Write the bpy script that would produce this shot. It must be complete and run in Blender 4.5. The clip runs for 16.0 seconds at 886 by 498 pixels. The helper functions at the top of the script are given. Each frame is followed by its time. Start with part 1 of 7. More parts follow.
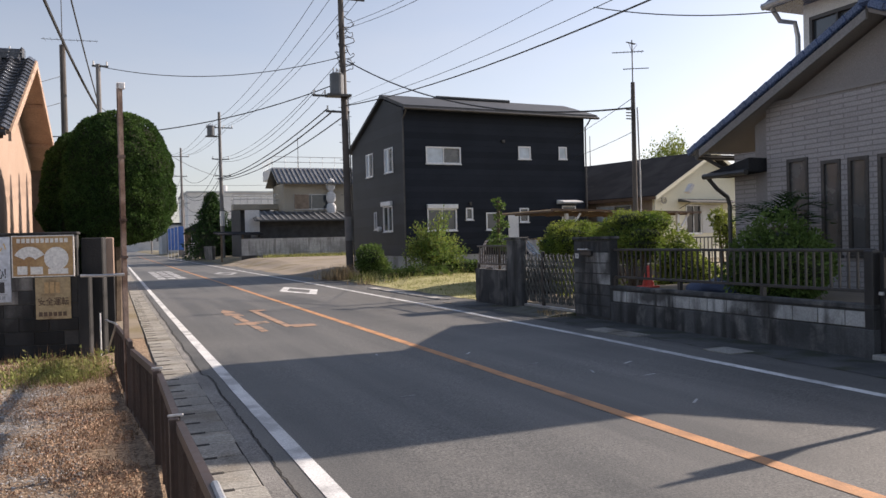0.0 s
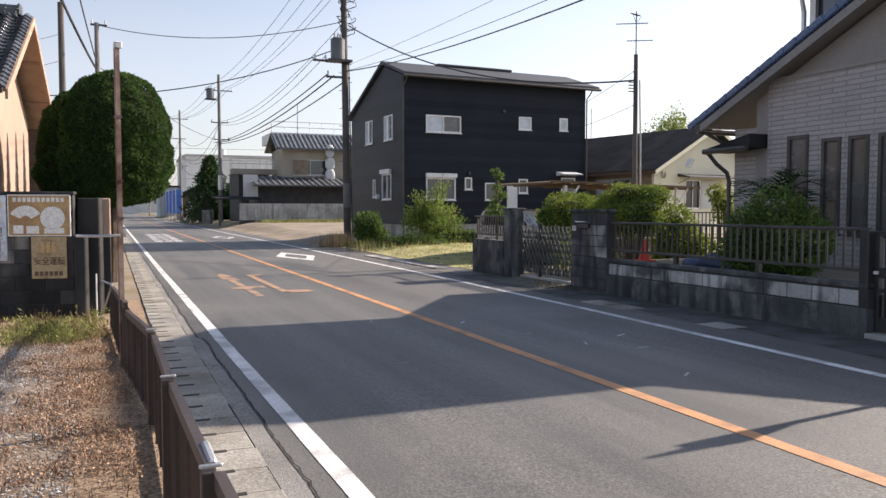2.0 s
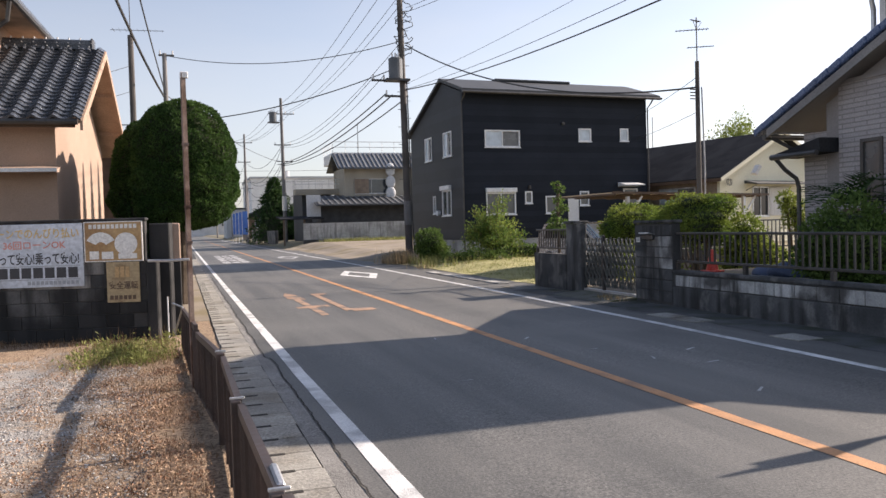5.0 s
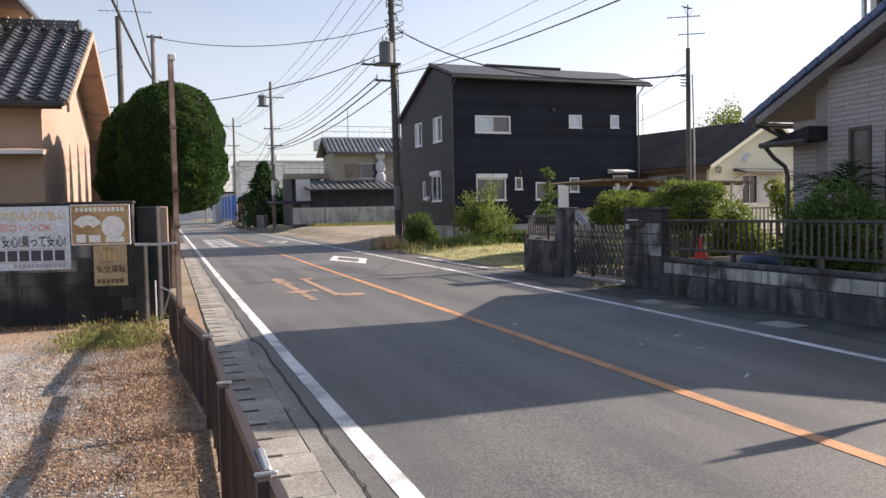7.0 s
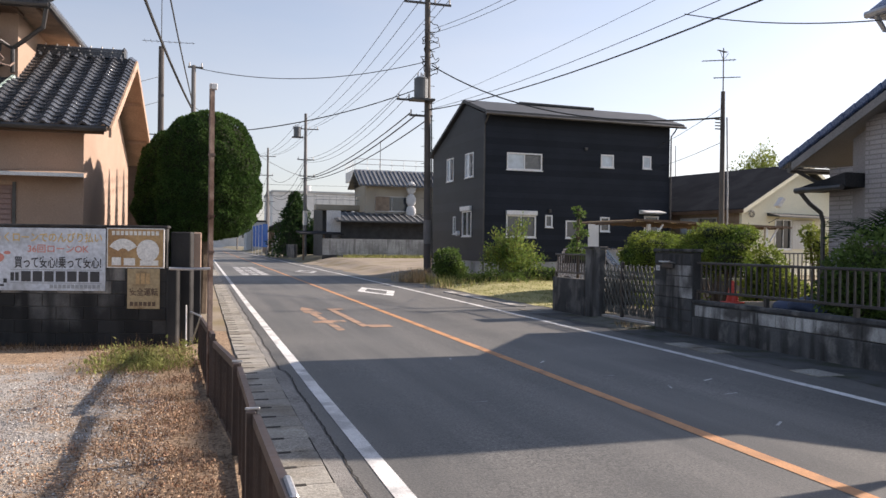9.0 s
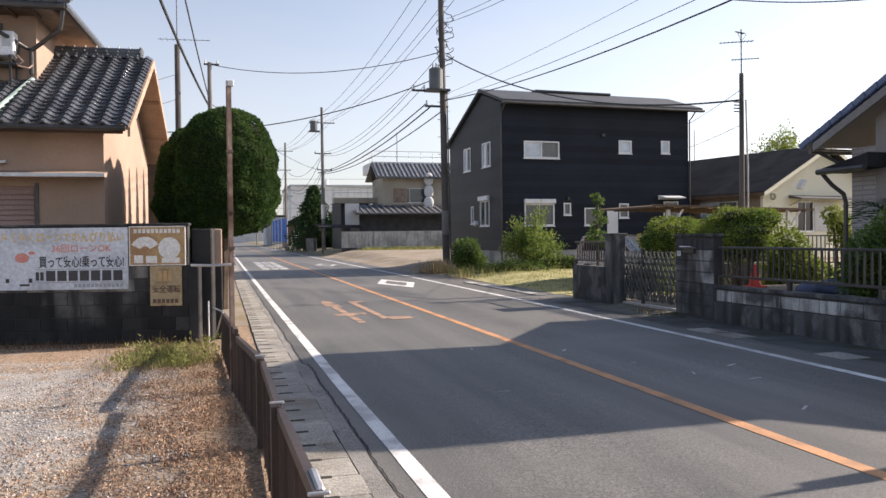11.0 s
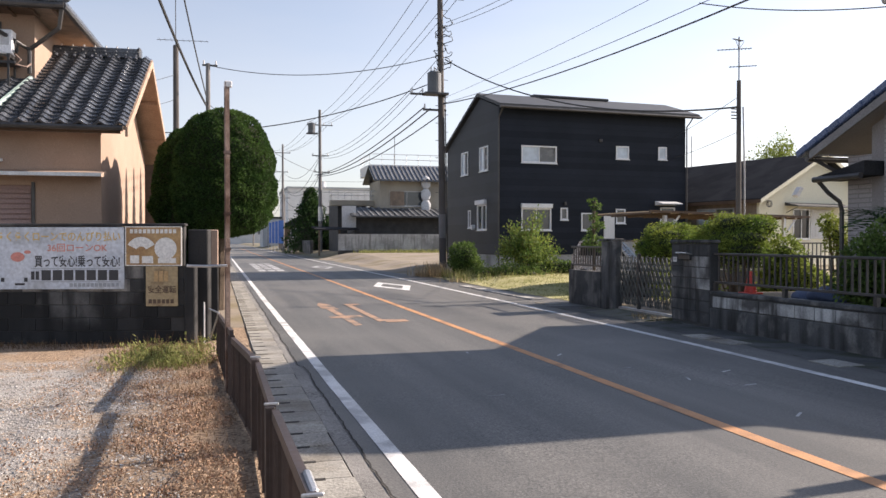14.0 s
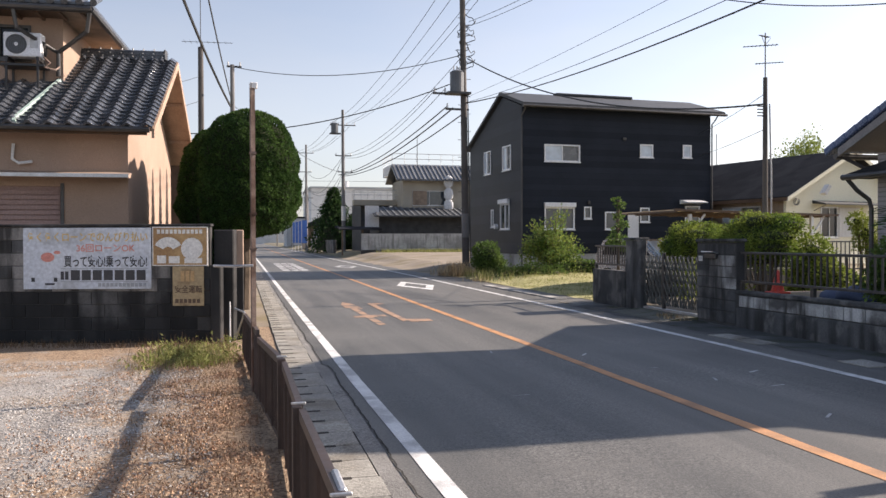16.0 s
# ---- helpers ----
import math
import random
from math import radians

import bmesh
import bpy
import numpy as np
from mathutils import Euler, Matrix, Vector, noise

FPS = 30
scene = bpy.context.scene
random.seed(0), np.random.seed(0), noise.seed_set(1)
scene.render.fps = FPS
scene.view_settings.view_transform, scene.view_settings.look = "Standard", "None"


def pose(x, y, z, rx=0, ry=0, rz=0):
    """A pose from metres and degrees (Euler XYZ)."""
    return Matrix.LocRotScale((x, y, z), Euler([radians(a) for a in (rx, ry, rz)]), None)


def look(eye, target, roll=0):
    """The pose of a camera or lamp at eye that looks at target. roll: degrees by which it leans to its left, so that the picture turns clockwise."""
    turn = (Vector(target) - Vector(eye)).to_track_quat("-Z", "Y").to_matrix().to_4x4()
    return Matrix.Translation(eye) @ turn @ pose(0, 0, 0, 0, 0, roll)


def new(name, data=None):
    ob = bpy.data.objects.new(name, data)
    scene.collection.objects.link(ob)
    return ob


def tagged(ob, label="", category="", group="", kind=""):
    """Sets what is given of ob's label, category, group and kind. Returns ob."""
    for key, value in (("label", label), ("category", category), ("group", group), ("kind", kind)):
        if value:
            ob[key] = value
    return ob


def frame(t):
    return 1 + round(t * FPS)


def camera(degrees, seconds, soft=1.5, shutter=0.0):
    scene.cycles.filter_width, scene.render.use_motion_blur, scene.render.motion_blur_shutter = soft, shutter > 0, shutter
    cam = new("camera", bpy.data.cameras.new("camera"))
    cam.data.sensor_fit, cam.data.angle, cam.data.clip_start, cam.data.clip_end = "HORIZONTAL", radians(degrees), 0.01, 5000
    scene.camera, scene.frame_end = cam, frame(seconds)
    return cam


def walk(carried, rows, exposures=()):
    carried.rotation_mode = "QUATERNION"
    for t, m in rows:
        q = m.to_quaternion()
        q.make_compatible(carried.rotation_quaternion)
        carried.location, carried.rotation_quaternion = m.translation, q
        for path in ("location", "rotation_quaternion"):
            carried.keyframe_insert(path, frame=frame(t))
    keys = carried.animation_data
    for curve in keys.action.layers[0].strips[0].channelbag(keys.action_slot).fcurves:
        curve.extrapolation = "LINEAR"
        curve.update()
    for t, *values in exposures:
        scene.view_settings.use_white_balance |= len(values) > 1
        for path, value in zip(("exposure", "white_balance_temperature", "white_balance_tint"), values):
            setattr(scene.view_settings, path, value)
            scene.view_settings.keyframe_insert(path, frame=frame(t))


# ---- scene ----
DEG = 58.9
cam = camera(DEG, 16.0)
H = 1.5
PATH = [  # seconds, yaw, pitch, roll, sway x, y, z
    (0.0, -22.826, -0.613, 1.397, 0.015, -0.017, -0.005),
    (0.5, -29.686, -1.386, 0.286, 0.045, -0.019, -0.012),
    (1.0, -31.714, -2.174, -0.422, 0.033, -0.031, -0.013),
    (1.5, -26.865, -2.705, -0.195, 0.026, -0.016, -0.011),
    (2.0, -22.936, -2.849, 0.026, 0.031, -0.019, -0.012),
    (2.5, -21.526, -1.648, -0.697, 0.024, -0.018, -0.007),
    (3.0, -21.146, -0.602, 0.227, 0.033, -0.015, 0.0),
    (3.5, -20.871, -0.294, 1.345, 0.036, -0.014, 0.004),
    (4.0, -19.307, -0.588, 1.529, 0.033, -0.013, 0.005),
    (6.5, -18.335, -2.907, 1.498, 0.046, 0.001, 0.003),
    (7.0, -19.237, -2.762, 1.198, 0.045, 0.001, 0.004),
    (7.5, -19.378, -1.941, 0.587, 0.041, 0.0, 0.001),
    (8.0, -19.044, -0.657, 0.034, 0.028, 0.0, -0.001),
    (8.5, -18.288, -0.048, -0.62, 0.018, -0.0, -0.005),
    (9.0, -17.156, -0.202, -0.693, 0.019, -0.0, -0.004),
    (9.5, -16.207, -0.41, -0.256, 0.011, -0.001, -0.004),
    (12.0, -16.115, -1.103, 1.043, 0.021, -0.001, 0.0),
    (12.5, -16.298, -1.12, 1.104, 0.019, -0.003, -0.002),
    (13.0, -15.917, -0.642, 0.895, 0.015, -0.001, -0.001),
    (13.5, -15.646, -0.389, 0.522, 0.016, -0.002, -0.003),
    (14.0, -16.034, -0.635, 0.045, 0.017, -0.004, -0.004),
    (14.5, -16.021, -1.403, -0.031, 0.01, -0.004, -0.004),
    (15.0, -15.242, -1.748, 0.001, 0.006, -0.003, -0.005),
    (15.5, -14.647, -1.382, 0.135, 0.004, -0.002, -0.002),
    (16.0, -14.386, -0.683, 0.185, 0.001, -0.002, -0.0),
]
walk(cam, [(t, pose(x, y, H + z, 90 + p, r, a)) for t, a, p, r, x, y, z in PATH], exposures=[(0, 0.62, 6500, 16), (0.5, 0.82, 6500, 16), (1, 0.86, 6500, 16), (1.5, 0.68, 6500, 16), (2, 0.92, 6500, 16), (3, 0.54, 6500, 16), (4, 0.83, 6500, 16), (6.5, 0.85, 6500, 16), (7, 0.9, 6500, 16), (7.5, 0.87, 6500, 16), (8, 0.54, 6500, 16), (9, 0.8, 6500, 16), (9.5, 0.87, 6500, 16), (12, 0.92, 6500, 16), (15, 0.95, 6500, 16), (16, 0.86, 6500, 16)])

# ---- light ----
SUN = Vector((1.77, 0.22, 1.0)).normalized()
world = bpy.data.worlds.new("sky")
scene.world = world
world.use_nodes = True
wn = world.node_tree.nodes
sky = wn.new("ShaderNodeTexSky")
sky.sky_type = "NISHITA"
sky.sun_disc = False
sky.sun_elevation = math.asin(SUN.z)
sky.sun_rotation = math.atan2(SUN.x, SUN.y)
sky.air_density, sky.dust_density, sky.ozone_density = 1.0, 1.2, 1.2
wn["Background"].inputs["Strength"].default_value = 0.101
haze = wn.new("ShaderNodeHueSaturation")
veil = wn.new("ShaderNodeTexNoise")
veil.inputs["Scale"].default_value, veil.inputs["Detail"].default_value = 2.2, 5
stretch = wn.new("ShaderNodeVectorMath")
stretch.operation = "MULTIPLY"
stretch.inputs[1].default_value = (1, 1, 4)
way = wn.new("ShaderNodeTexCoord")
thin = wn.new("ShaderNodeMapRange")
thin.inputs[1].default_value, thin.inputs[2].default_value = 0.35, 0.7
thin.inputs[3].default_value, thin.inputs[4].default_value = 1.0, 0.75
wl = world.node_tree.links
wl.new(way.outputs["Generated"], stretch.inputs[0])
wl.new(stretch.outputs[0], veil.inputs["Vector"])
wl.new(veil.outputs["Fac"], thin.inputs[0])
rise = wn.new("ShaderNodeSeparateXYZ")
wl.new(way.outputs["Generated"], rise.inputs[0])
low_haze = wn.new("ShaderNodeMapRange")  # milky towards the horizon, clearer overhead
low_haze.inputs[1].default_value, low_haze.inputs[2].default_value = 0.02, 0.5
low_haze.inputs[3].default_value, low_haze.inputs[4].default_value = 0.48, 0.95
wl.new(rise.outputs[2], low_haze.inputs[0])
clear = wn.new("ShaderNodeMath")
clear.operation = "MULTIPLY"
wl.new(low_haze.outputs[0], clear.inputs[0])
wl.new(thin.outputs[0], clear.inputs[1])
wl.new(clear.outputs[0], haze.inputs["Saturation"])
wl.new(sky.outputs[0], haze.inputs["Color"])
wl.new(haze.outputs[0], wn["Background"].inputs["Color"])
sun = new("sun", bpy.data.lights.new("sun", "SUN"))
sun.data.energy, sun.data.angle, sun.data.color = 5.0, radians(0.5), (1.0, 0.885, 0.75)
sun.matrix_world = look(SUN * 50, (0, 0, 0))


# ---- materials ----
def mat(name, c1, c2, rough=0.8, big=1.2, fine=30, bump=0.15, metal=0.0, vary=0.0, c3=None, c3_scale=0.5,
        streak=None, long=None, depth=0.01, ramp=(0.35, 0.65), spec=0.5, grain=(0.72, 1.28), stones=None):
    m = bpy.data.materials.new(name)
    m.use_nodes = True
    nt = m.node_tree
    n, l = nt.nodes, nt.links
    b = n["Principled BSDF"]
    b.inputs["Metallic"].default_value = metal
    b.inputs["Specular IOR Level"].default_value = spec
    geo = n.new("ShaderNodeNewGeometry")

    def noise_at(scale, detail=5, stretch=None):
        t = n.new("ShaderNodeTexNoise")
        t.inputs["Scale"].default_value = scale
        t.inputs["Detail"].default_value = detail
        if stretch:
            s = n.new("ShaderNodeVectorMath")
            s.operation = "MULTIPLY"
            s.inputs[1].default_value = stretch
            l.new(geo.outputs["Position"], s.inputs[0])
            l.new(s.outputs[0], t.inputs["Vector"])
        else:
            l.new(geo.outputs["Position"], t.inputs["Vector"])
        return t.outputs["Fac"]

    def ramped(fac, lo, hi):
        r = n.new("ShaderNodeMapRange")
        r.inputs[1].default_value, r.inputs[2].default_value = lo, hi
        l.new(fac, r.inputs[0])
        return r.outputs[0]

    def mix(fac, a, c, kind="MIX"):
        x = n.new("ShaderNodeMix")
        x.data_type, x.blend_type = "RGBA", kind
        for s, v in ((x.inputs[0], fac), (x.inputs[6], a), (x.inputs[7], c)):
            if isinstance(v, (int, float)):
                s.default_value = v
            elif isinstance(v, tuple):
                s.default_value = (*v[:3], 1)
            else:
                l.new(v, s)
        return x.outputs[2]

    f_fine = noise_at(fine, 6)
    col = mix(ramped(noise_at(big), *ramp), c1, c2)
    if c3:
        col = mix(ramped(noise_at(c3_scale, 8), 0.5, 0.62), col, c3)
    if streak:
        col = mix(ramped(noise_at(1.0, 6, (4.5, 4.5, 0.7)), 0.46, 0.66), col, streak)
    if long:
        col = mix(ramped(noise_at(1.0, 5, (1.6, 0.07, 1.0)), 0.42, 0.62), col, long)
    g = ramped(f_fine, 0.2, 0.8)
    gr = n.new("ShaderNodeMapRange")
    gr.inputs[3].default_value, gr.inputs[4].default_value = grain
    l.new(g, gr.inputs[0])
    bc = n.new("ShaderNodeVectorMath")
    bc.operation = "SCALE"
    l.new(col, bc.inputs[0])
    l.new(gr.outputs[0], bc.inputs["Scale"])
    col = bc.outputs[0]
    if stones:  # loose or bared aggregate: cell size, darkest and lightest stone, and its patchiness
        vo = n.new("ShaderNodeTexVoronoi")
        vo.inputs["Scale"].default_value = 1 / stones[0]
        l.new(geo.outputs["Position"], vo.inputs["Vector"])
        sep = n.new("ShaderNodeSeparateColor")
        l.new(vo.outputs["Color"], sep.inputs[0])
        tone = n.new("ShaderNodeMapRange")
        tone.inputs[3].default_value, tone.inputs[4].default_value = stones[1], stones[2]
        l.new(sep.outputs[0], tone.inputs[0])
        show = ramped(noise_at(stones[3], 6), 0.38, 0.68)
        even = n.new("ShaderNodeMix")
        even.data_type = "FLOAT"
        even.inputs[2].default_value = 1.0
        l.new(show, even.inputs[0])
        l.new(tone.outputs[0], even.inputs[3])
        st = n.new("ShaderNodeVectorMath")
        st.operation = "SCALE"
        l.new(col, st.inputs[0])
        l.new(even.outputs[0], st.inputs["Scale"])
        col = st.outputs[0]
    if vary:
        info = n.new("ShaderNodeObjectInfo")
        isl = n.new("ShaderNodeNewGeometry")
        add = n.new("ShaderNodeMath")
        add.operation = "ADD"
        l.new(info.outputs["Random"], add.inputs[0])
        l.new(isl.outputs["Random Per Island"], add.inputs[1])
        fr = n.new("ShaderNodeMath")
        fr.operation = "FRACT"
        l.new(add.outputs[0], fr.inputs[0])
        vr = n.new("ShaderNodeMapRange")
        vr.inputs[3].default_value, vr.inputs[4].default_value = 1 - vary, 1 + vary
        l.new(fr.outputs[0], vr.inputs[0])
        v2 = n.new("ShaderNodeVectorMath")
        v2.operation = "SCALE"
        l.new(col, v2.inputs[0])
        l.new(vr.outputs[0], v2.inputs["Scale"])
        col = v2.outputs[0]
    l.new(col, b.inputs["Base Color"])
    rr = n.new("ShaderNodeMapRange")
    rr.inputs[3].default_value, rr.inputs[4].default_value = max(0.02, rough - 0.1), min(1, rough + 0.1)
    l.new(g, rr.inputs[0])
    l.new(rr.outputs[0], b.inputs["Roughness"])
    if bump:
        bp = n.new("ShaderNodeBump")
        bp.inputs["Strength"].default_value, bp.inputs["Distance"].default_value = bump, depth
        l.new(f_fine, bp.inputs["Height"])
        l.new(bp.outputs[0], b.inputs["Normal"])
    return m


def sided(name, c1, c2, mortar, width, row, rough=0.75, gap=0.006, offset=0.5, depth=0.008, bump=0.6, tone=0.2):
    """Small wall tiles in courses, on upright faces that run along x or y."""
    m = mat(name, c1, c2, rough, big=0.8, fine=40, bump=0, spec=0.25)
    nt = m.node_tree
    n, l = nt.nodes, nt.links
    b = n["Principled BSDF"]
    old = b.inputs["Base Color"].links[0].from_socket
    geo = n.new("ShaderNodeNewGeometry")
    sep = n.new("ShaderNodeSeparateXYZ")
    l.new(geo.outputs["Position"], sep.inputs[0])
    add = n.new("ShaderNodeMath")
    add.operation = "ADD"
    l.new(sep.outputs[0], add.inputs[0])
    l.new(sep.outputs[1], add.inputs[1])
    com = n.new("ShaderNodeCombineXYZ")
    l.new(add.outputs[0], com.inputs[0])
    l.new(sep.outputs[2], com.inputs[1])
    br = n.new("ShaderNodeTexBrick")
    br.offset = offset
    br.inputs["Scale"].default_value = 1
    br.inputs["Brick Width"].default_value, br.inputs["Row Height"].default_value = width, row
    br.inputs["Mortar Size"].default_value, br.inputs["Mortar Smooth"].default_value = gap, 0.3
    br.inputs["Color1"].default_value, br.inputs["Color2"].default_value = (1 - tone, 1 - tone, 1 - tone, 1), (1 + tone, 1 + tone, 1 + tone, 1)
    br.inputs["Mortar"].default_value = (*mortar, 1)
    l.new(com.outputs[0], br.inputs["Vector"])
    x = n.new("ShaderNodeMix")
    x.data_type, x.blend_type = "RGBA", "MULTIPLY"
    x.inputs[0].default_value = 1
    l.new(old, x.inputs[6])
    l.new(br.outputs["Color"], x.inputs[7])
    l.new(x.outputs[2], b.inputs["Base Color"])
    bp = n.new("ShaderNodeBump")
    bp.invert = True
    bp.inputs["Strength"].default_value, bp.inputs["Distance"].default_value = bump, depth
    l.new(br.outputs["Fac"], bp.inputs["Height"])
    l.new(bp.outputs[0], b.inputs["Normal"])
    return m


def leaf_mat(name, c1, c2, vary=0.35, rough=0.68):
    m = mat(name, c1, c2, rough, big=1.5, fine=6, bump=0, vary=vary, spec=0.15)
    b = m.node_tree.nodes["Principled BSDF"]
    out = m.node_tree.nodes["Material Output"]
    tr = m.node_tree.nodes.new("ShaderNodeBsdfTranslucent")
    m.node_tree.links.new(b.inputs["Base Color"].links[0].from_socket, tr.inputs["Color"])
    mx = m.node_tree.nodes.new("ShaderNodeMixShader")
    mx.inputs[0].default_value = 0.34
    m.node_tree.links.new(b.outputs[0], mx.inputs[1])
    m.node_tree.links.new(tr.outputs[0], mx.inputs[2])
    m.node_tree.links.new(mx.outputs[0], out.inputs["Surface"])
    return m


def glass(name, tint=(0.08, 0.1, 0.12), rough=0.03):
    m = mat(name, tint, tint, rough, bump=0, fine=3)
    b = m.node_tree.nodes["Principled BSDF"]
    b.inputs["Specular IOR Level"].default_value = 0.9
    return m


ASPHALT = mat("asphalt", (0.072, 0.072, 0.067), (0.1, 0.099, 0.092), 0.62, big=0.35, fine=60, bump=0.5, depth=0.005, grain=(0.35, 1.65),
              c3=(0.132, 0.128, 0.117), c3_scale=0.23, long=(0.132, 0.128, 0.117), stones=(0.016, 0.5, 1.55, 0.6))
ASPHALT_EDGE = mat("old_asphalt", (0.19, 0.183, 0.17), (0.27, 0.26, 0.24), 0.9, big=1.4, fine=90, bump=0.8, depth=0.008, grain=(0.5, 1.5), stones=(0.018, 0.45, 1.5, 1.5))
SHOULDER = mat("dirty_shoulder_asphalt", (0.052, 0.054, 0.053), (0.1, 0.1, 0.096), 0.9, big=1.6, fine=90, bump=0.8, depth=0.006, c3=(0.045, 0.05, 0.03), c3_scale=2.2, grain=(0.5, 1.5))
CRACK = mat("crack_dirt", (0.02, 0.019, 0.018), (0.035, 0.03, 0.026), 0.95)
WHITE_LINE = mat("white_road_paint", (0.62, 0.62, 0.6), (0.74, 0.74, 0.72), 0.7, big=2.5, fine=70, bump=0.3, c3=(0.42, 0.42, 0.41), c3_scale=2.2)
ORANGE_LINE = mat("orange_road_paint", (0.54, 0.27, 0.12), (0.46, 0.24, 0.11), 0.7, big=2.5, fine=70, bump=0.3, c3=(0.34, 0.18, 0.09), c3_scale=2.0)
ORANGE_WORN = mat("worn_orange_road_paint", (0.4, 0.25, 0.16), (0.3, 0.2, 0.14), 0.75, big=3, fine=60, bump=0.3, c3=(0.15, 0.13, 0.11), c3_scale=2.6)
WHITE_WORN = mat("worn_white_road_paint", (0.55, 0.55, 0.54), (0.4, 0.4, 0.4), 0.75, big=3, fine=60, bump=0.3, c3=(0.2, 0.2, 0.2), c3_scale=1.5)
DIRT = mat("dry_earth", (0.22, 0.18, 0.135), (0.29, 0.245, 0.185), 0.95, big=0.8, fine=40, bump=0.6, c3=(0.2, 0.16, 0.09), c3_scale=0.5)
GRAVEL = mat("gravel_ground", (0.27, 0.25, 0.225), (0.4, 0.38, 0.35), 0.95, big=0.9, fine=75, bump=0.9, depth=0.02, c3=(0.36, 0.3, 0.23), c3_scale=0.7, grain=(0.5, 1.5), stones=(0.022, 0.5, 1.5, 1.1))


def littered(m, c1, c2):
    """Lay dry leaf litter over gravel along the fence and the foot of the block wall, with a ragged edge."""
    n, l = m.node_tree.nodes, m.node_tree.links
    b = n["Principled BSDF"]
    old = b.inputs["Base Color"].links[0].from_socket

    def calc(kind, a, c):
        x = n.new("ShaderNodeMath")
        x.operation = kind
        for s, v in zip(x.inputs, (a, c)):
            if isinstance(v, (int, float)):
                s.default_value = v
            else:
                l.new(v, s)
        return x.outputs[0]

    def grain(scale, detail):
        t = n.new("ShaderNodeTexNoise")
        t.inputs["Scale"].default_value, t.inputs["Detail"].default_value = scale, detail
        l.new(geo.outputs["Position"], t.inputs["Vector"])
        return t.outputs["Fac"]

    def blend(f, a, c):
        x = n.new("ShaderNodeMix")
        x.data_type = "RGBA"
        l.new(f, x.inputs[0])
        for s, v in ((x.inputs[6], a), (x.inputs[7], c)):
            if isinstance(v, tuple):
                s.default_value = (*v, 1)
            else:
                l.new(v, s)
        return x.outputs[2]

    geo = n.new("ShaderNodeNewGeometry")
    sep = n.new("ShaderNodeSeparateXYZ")
    l.new(geo.outputs["Position"], sep.inputs[0])
    fence = calc("MULTIPLY", calc("ADD", sep.outputs[0], 0.95), 1.2)
    foot = calc("MULTIPLY", calc("ADD", calc("ADD", sep.outputs[1], calc("MULTIPLY", sep.outputs[0], 0.257)), -9.7), 0.6)
    rough_edge = calc("MULTIPLY", calc("ADD", grain(2.2, 8), -0.5), 4.5)
    speck = calc("MULTIPLY", calc("ADD", grain(28, 3), -0.5), 2.5)
    f = calc("ADD", calc("ADD", calc("MAXIMUM", fence, foot), rough_edge), calc("ADD", speck, 0.6))
    f = calc("MINIMUM", calc("MAXIMUM", f, 0.0), 1.0)
    tone = calc("MINIMUM", calc("MAXIMUM", calc("MULTIPLY", calc("ADD", grain(40, 5), -0.38), 4.0), 0.0), 1.0)
    l.new(blend(f, old, blend(tone, c1, c2)), b.inputs["Base Color"])


littered(GRAVEL, (0.17, 0.11, 0.068), (0.48, 0.35, 0.23))
PEBBLE = mat("pebble_stone", (0.3, 0.28, 0.255), (0.5, 0.48, 0.45), 0.85, big=6, fine=80, bump=0.2, vary=0.5)
DRYLEAF = mat("dry_leaf", (0.27, 0.145, 0.085), (0.5, 0.36, 0.245), 0.8, big=6, fine=50, bump=0, vary=0.4)
GROUND = mat("field_ground", (0.16, 0.15, 0.09), (0.24, 0.2, 0.13), 0.95, big=0.2, fine=10, bump=0.3)
LAWN = mat("dry_lawn", (0.33, 0.31, 0.13), (0.42, 0.38, 0.19), 0.95, big=1, fine=50, bump=0.7, depth=0.02)
CONCRETE = mat("weathered_concrete", (0.33, 0.32, 0.295), (0.42, 0.41, 0.38), 0.9, big=1.5, fine=45, bump=0.3, vary=0.1, c3=(0.22, 0.21, 0.19), c3_scale=0.8)
GUTTER = mat("gutter_concrete", (0.25, 0.238, 0.21), (0.34, 0.325, 0.285), 0.92, big=1.8, fine=55, bump=0.5, vary=0.12, c3=(0.2, 0.18, 0.145), c3_scale=1.6, grain=(0.6, 1.4), stones=(0.014, 0.6, 1.35, 2.0))
BLOCK = mat("stained_concrete_block", (0.2, 0.19, 0.18), (0.27, 0.26, 0.245), 0.92, big=1.2, fine=40, bump=0.4, vary=0.18,
            c3=(0.05, 0.048, 0.046), c3_scale=0.7, streak=(0.045, 0.043, 0.042))
BLOCK_DARK = mat("sooty_concrete_block", (0.046, 0.047, 0.048), (0.092, 0.093, 0.094), 0.92, big=1.6, fine=40, bump=0.5, vary=0.25,
                 c3=(0.17, 0.164, 0.156), c3_scale=2.2, streak=(0.024, 0.023, 0.022))
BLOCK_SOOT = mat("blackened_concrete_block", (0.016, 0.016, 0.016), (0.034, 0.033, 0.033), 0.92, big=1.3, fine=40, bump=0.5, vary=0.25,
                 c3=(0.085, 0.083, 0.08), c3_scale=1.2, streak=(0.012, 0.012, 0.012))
BLOCK_PALE = mat("pale_concrete_block", (0.38, 0.375, 0.36), (0.5, 0.495, 0.48), 0.92, big=1.2, fine=40, bump=0.4, vary=0.12, streak=(0.06, 0.058, 0.055), c3=(0.1, 0.096, 0.092), c3_scale=1.3)
MORTAR = mat("dark_mortar", (0.04, 0.039, 0.038), (0.07, 0.068, 0.065), 0.95)
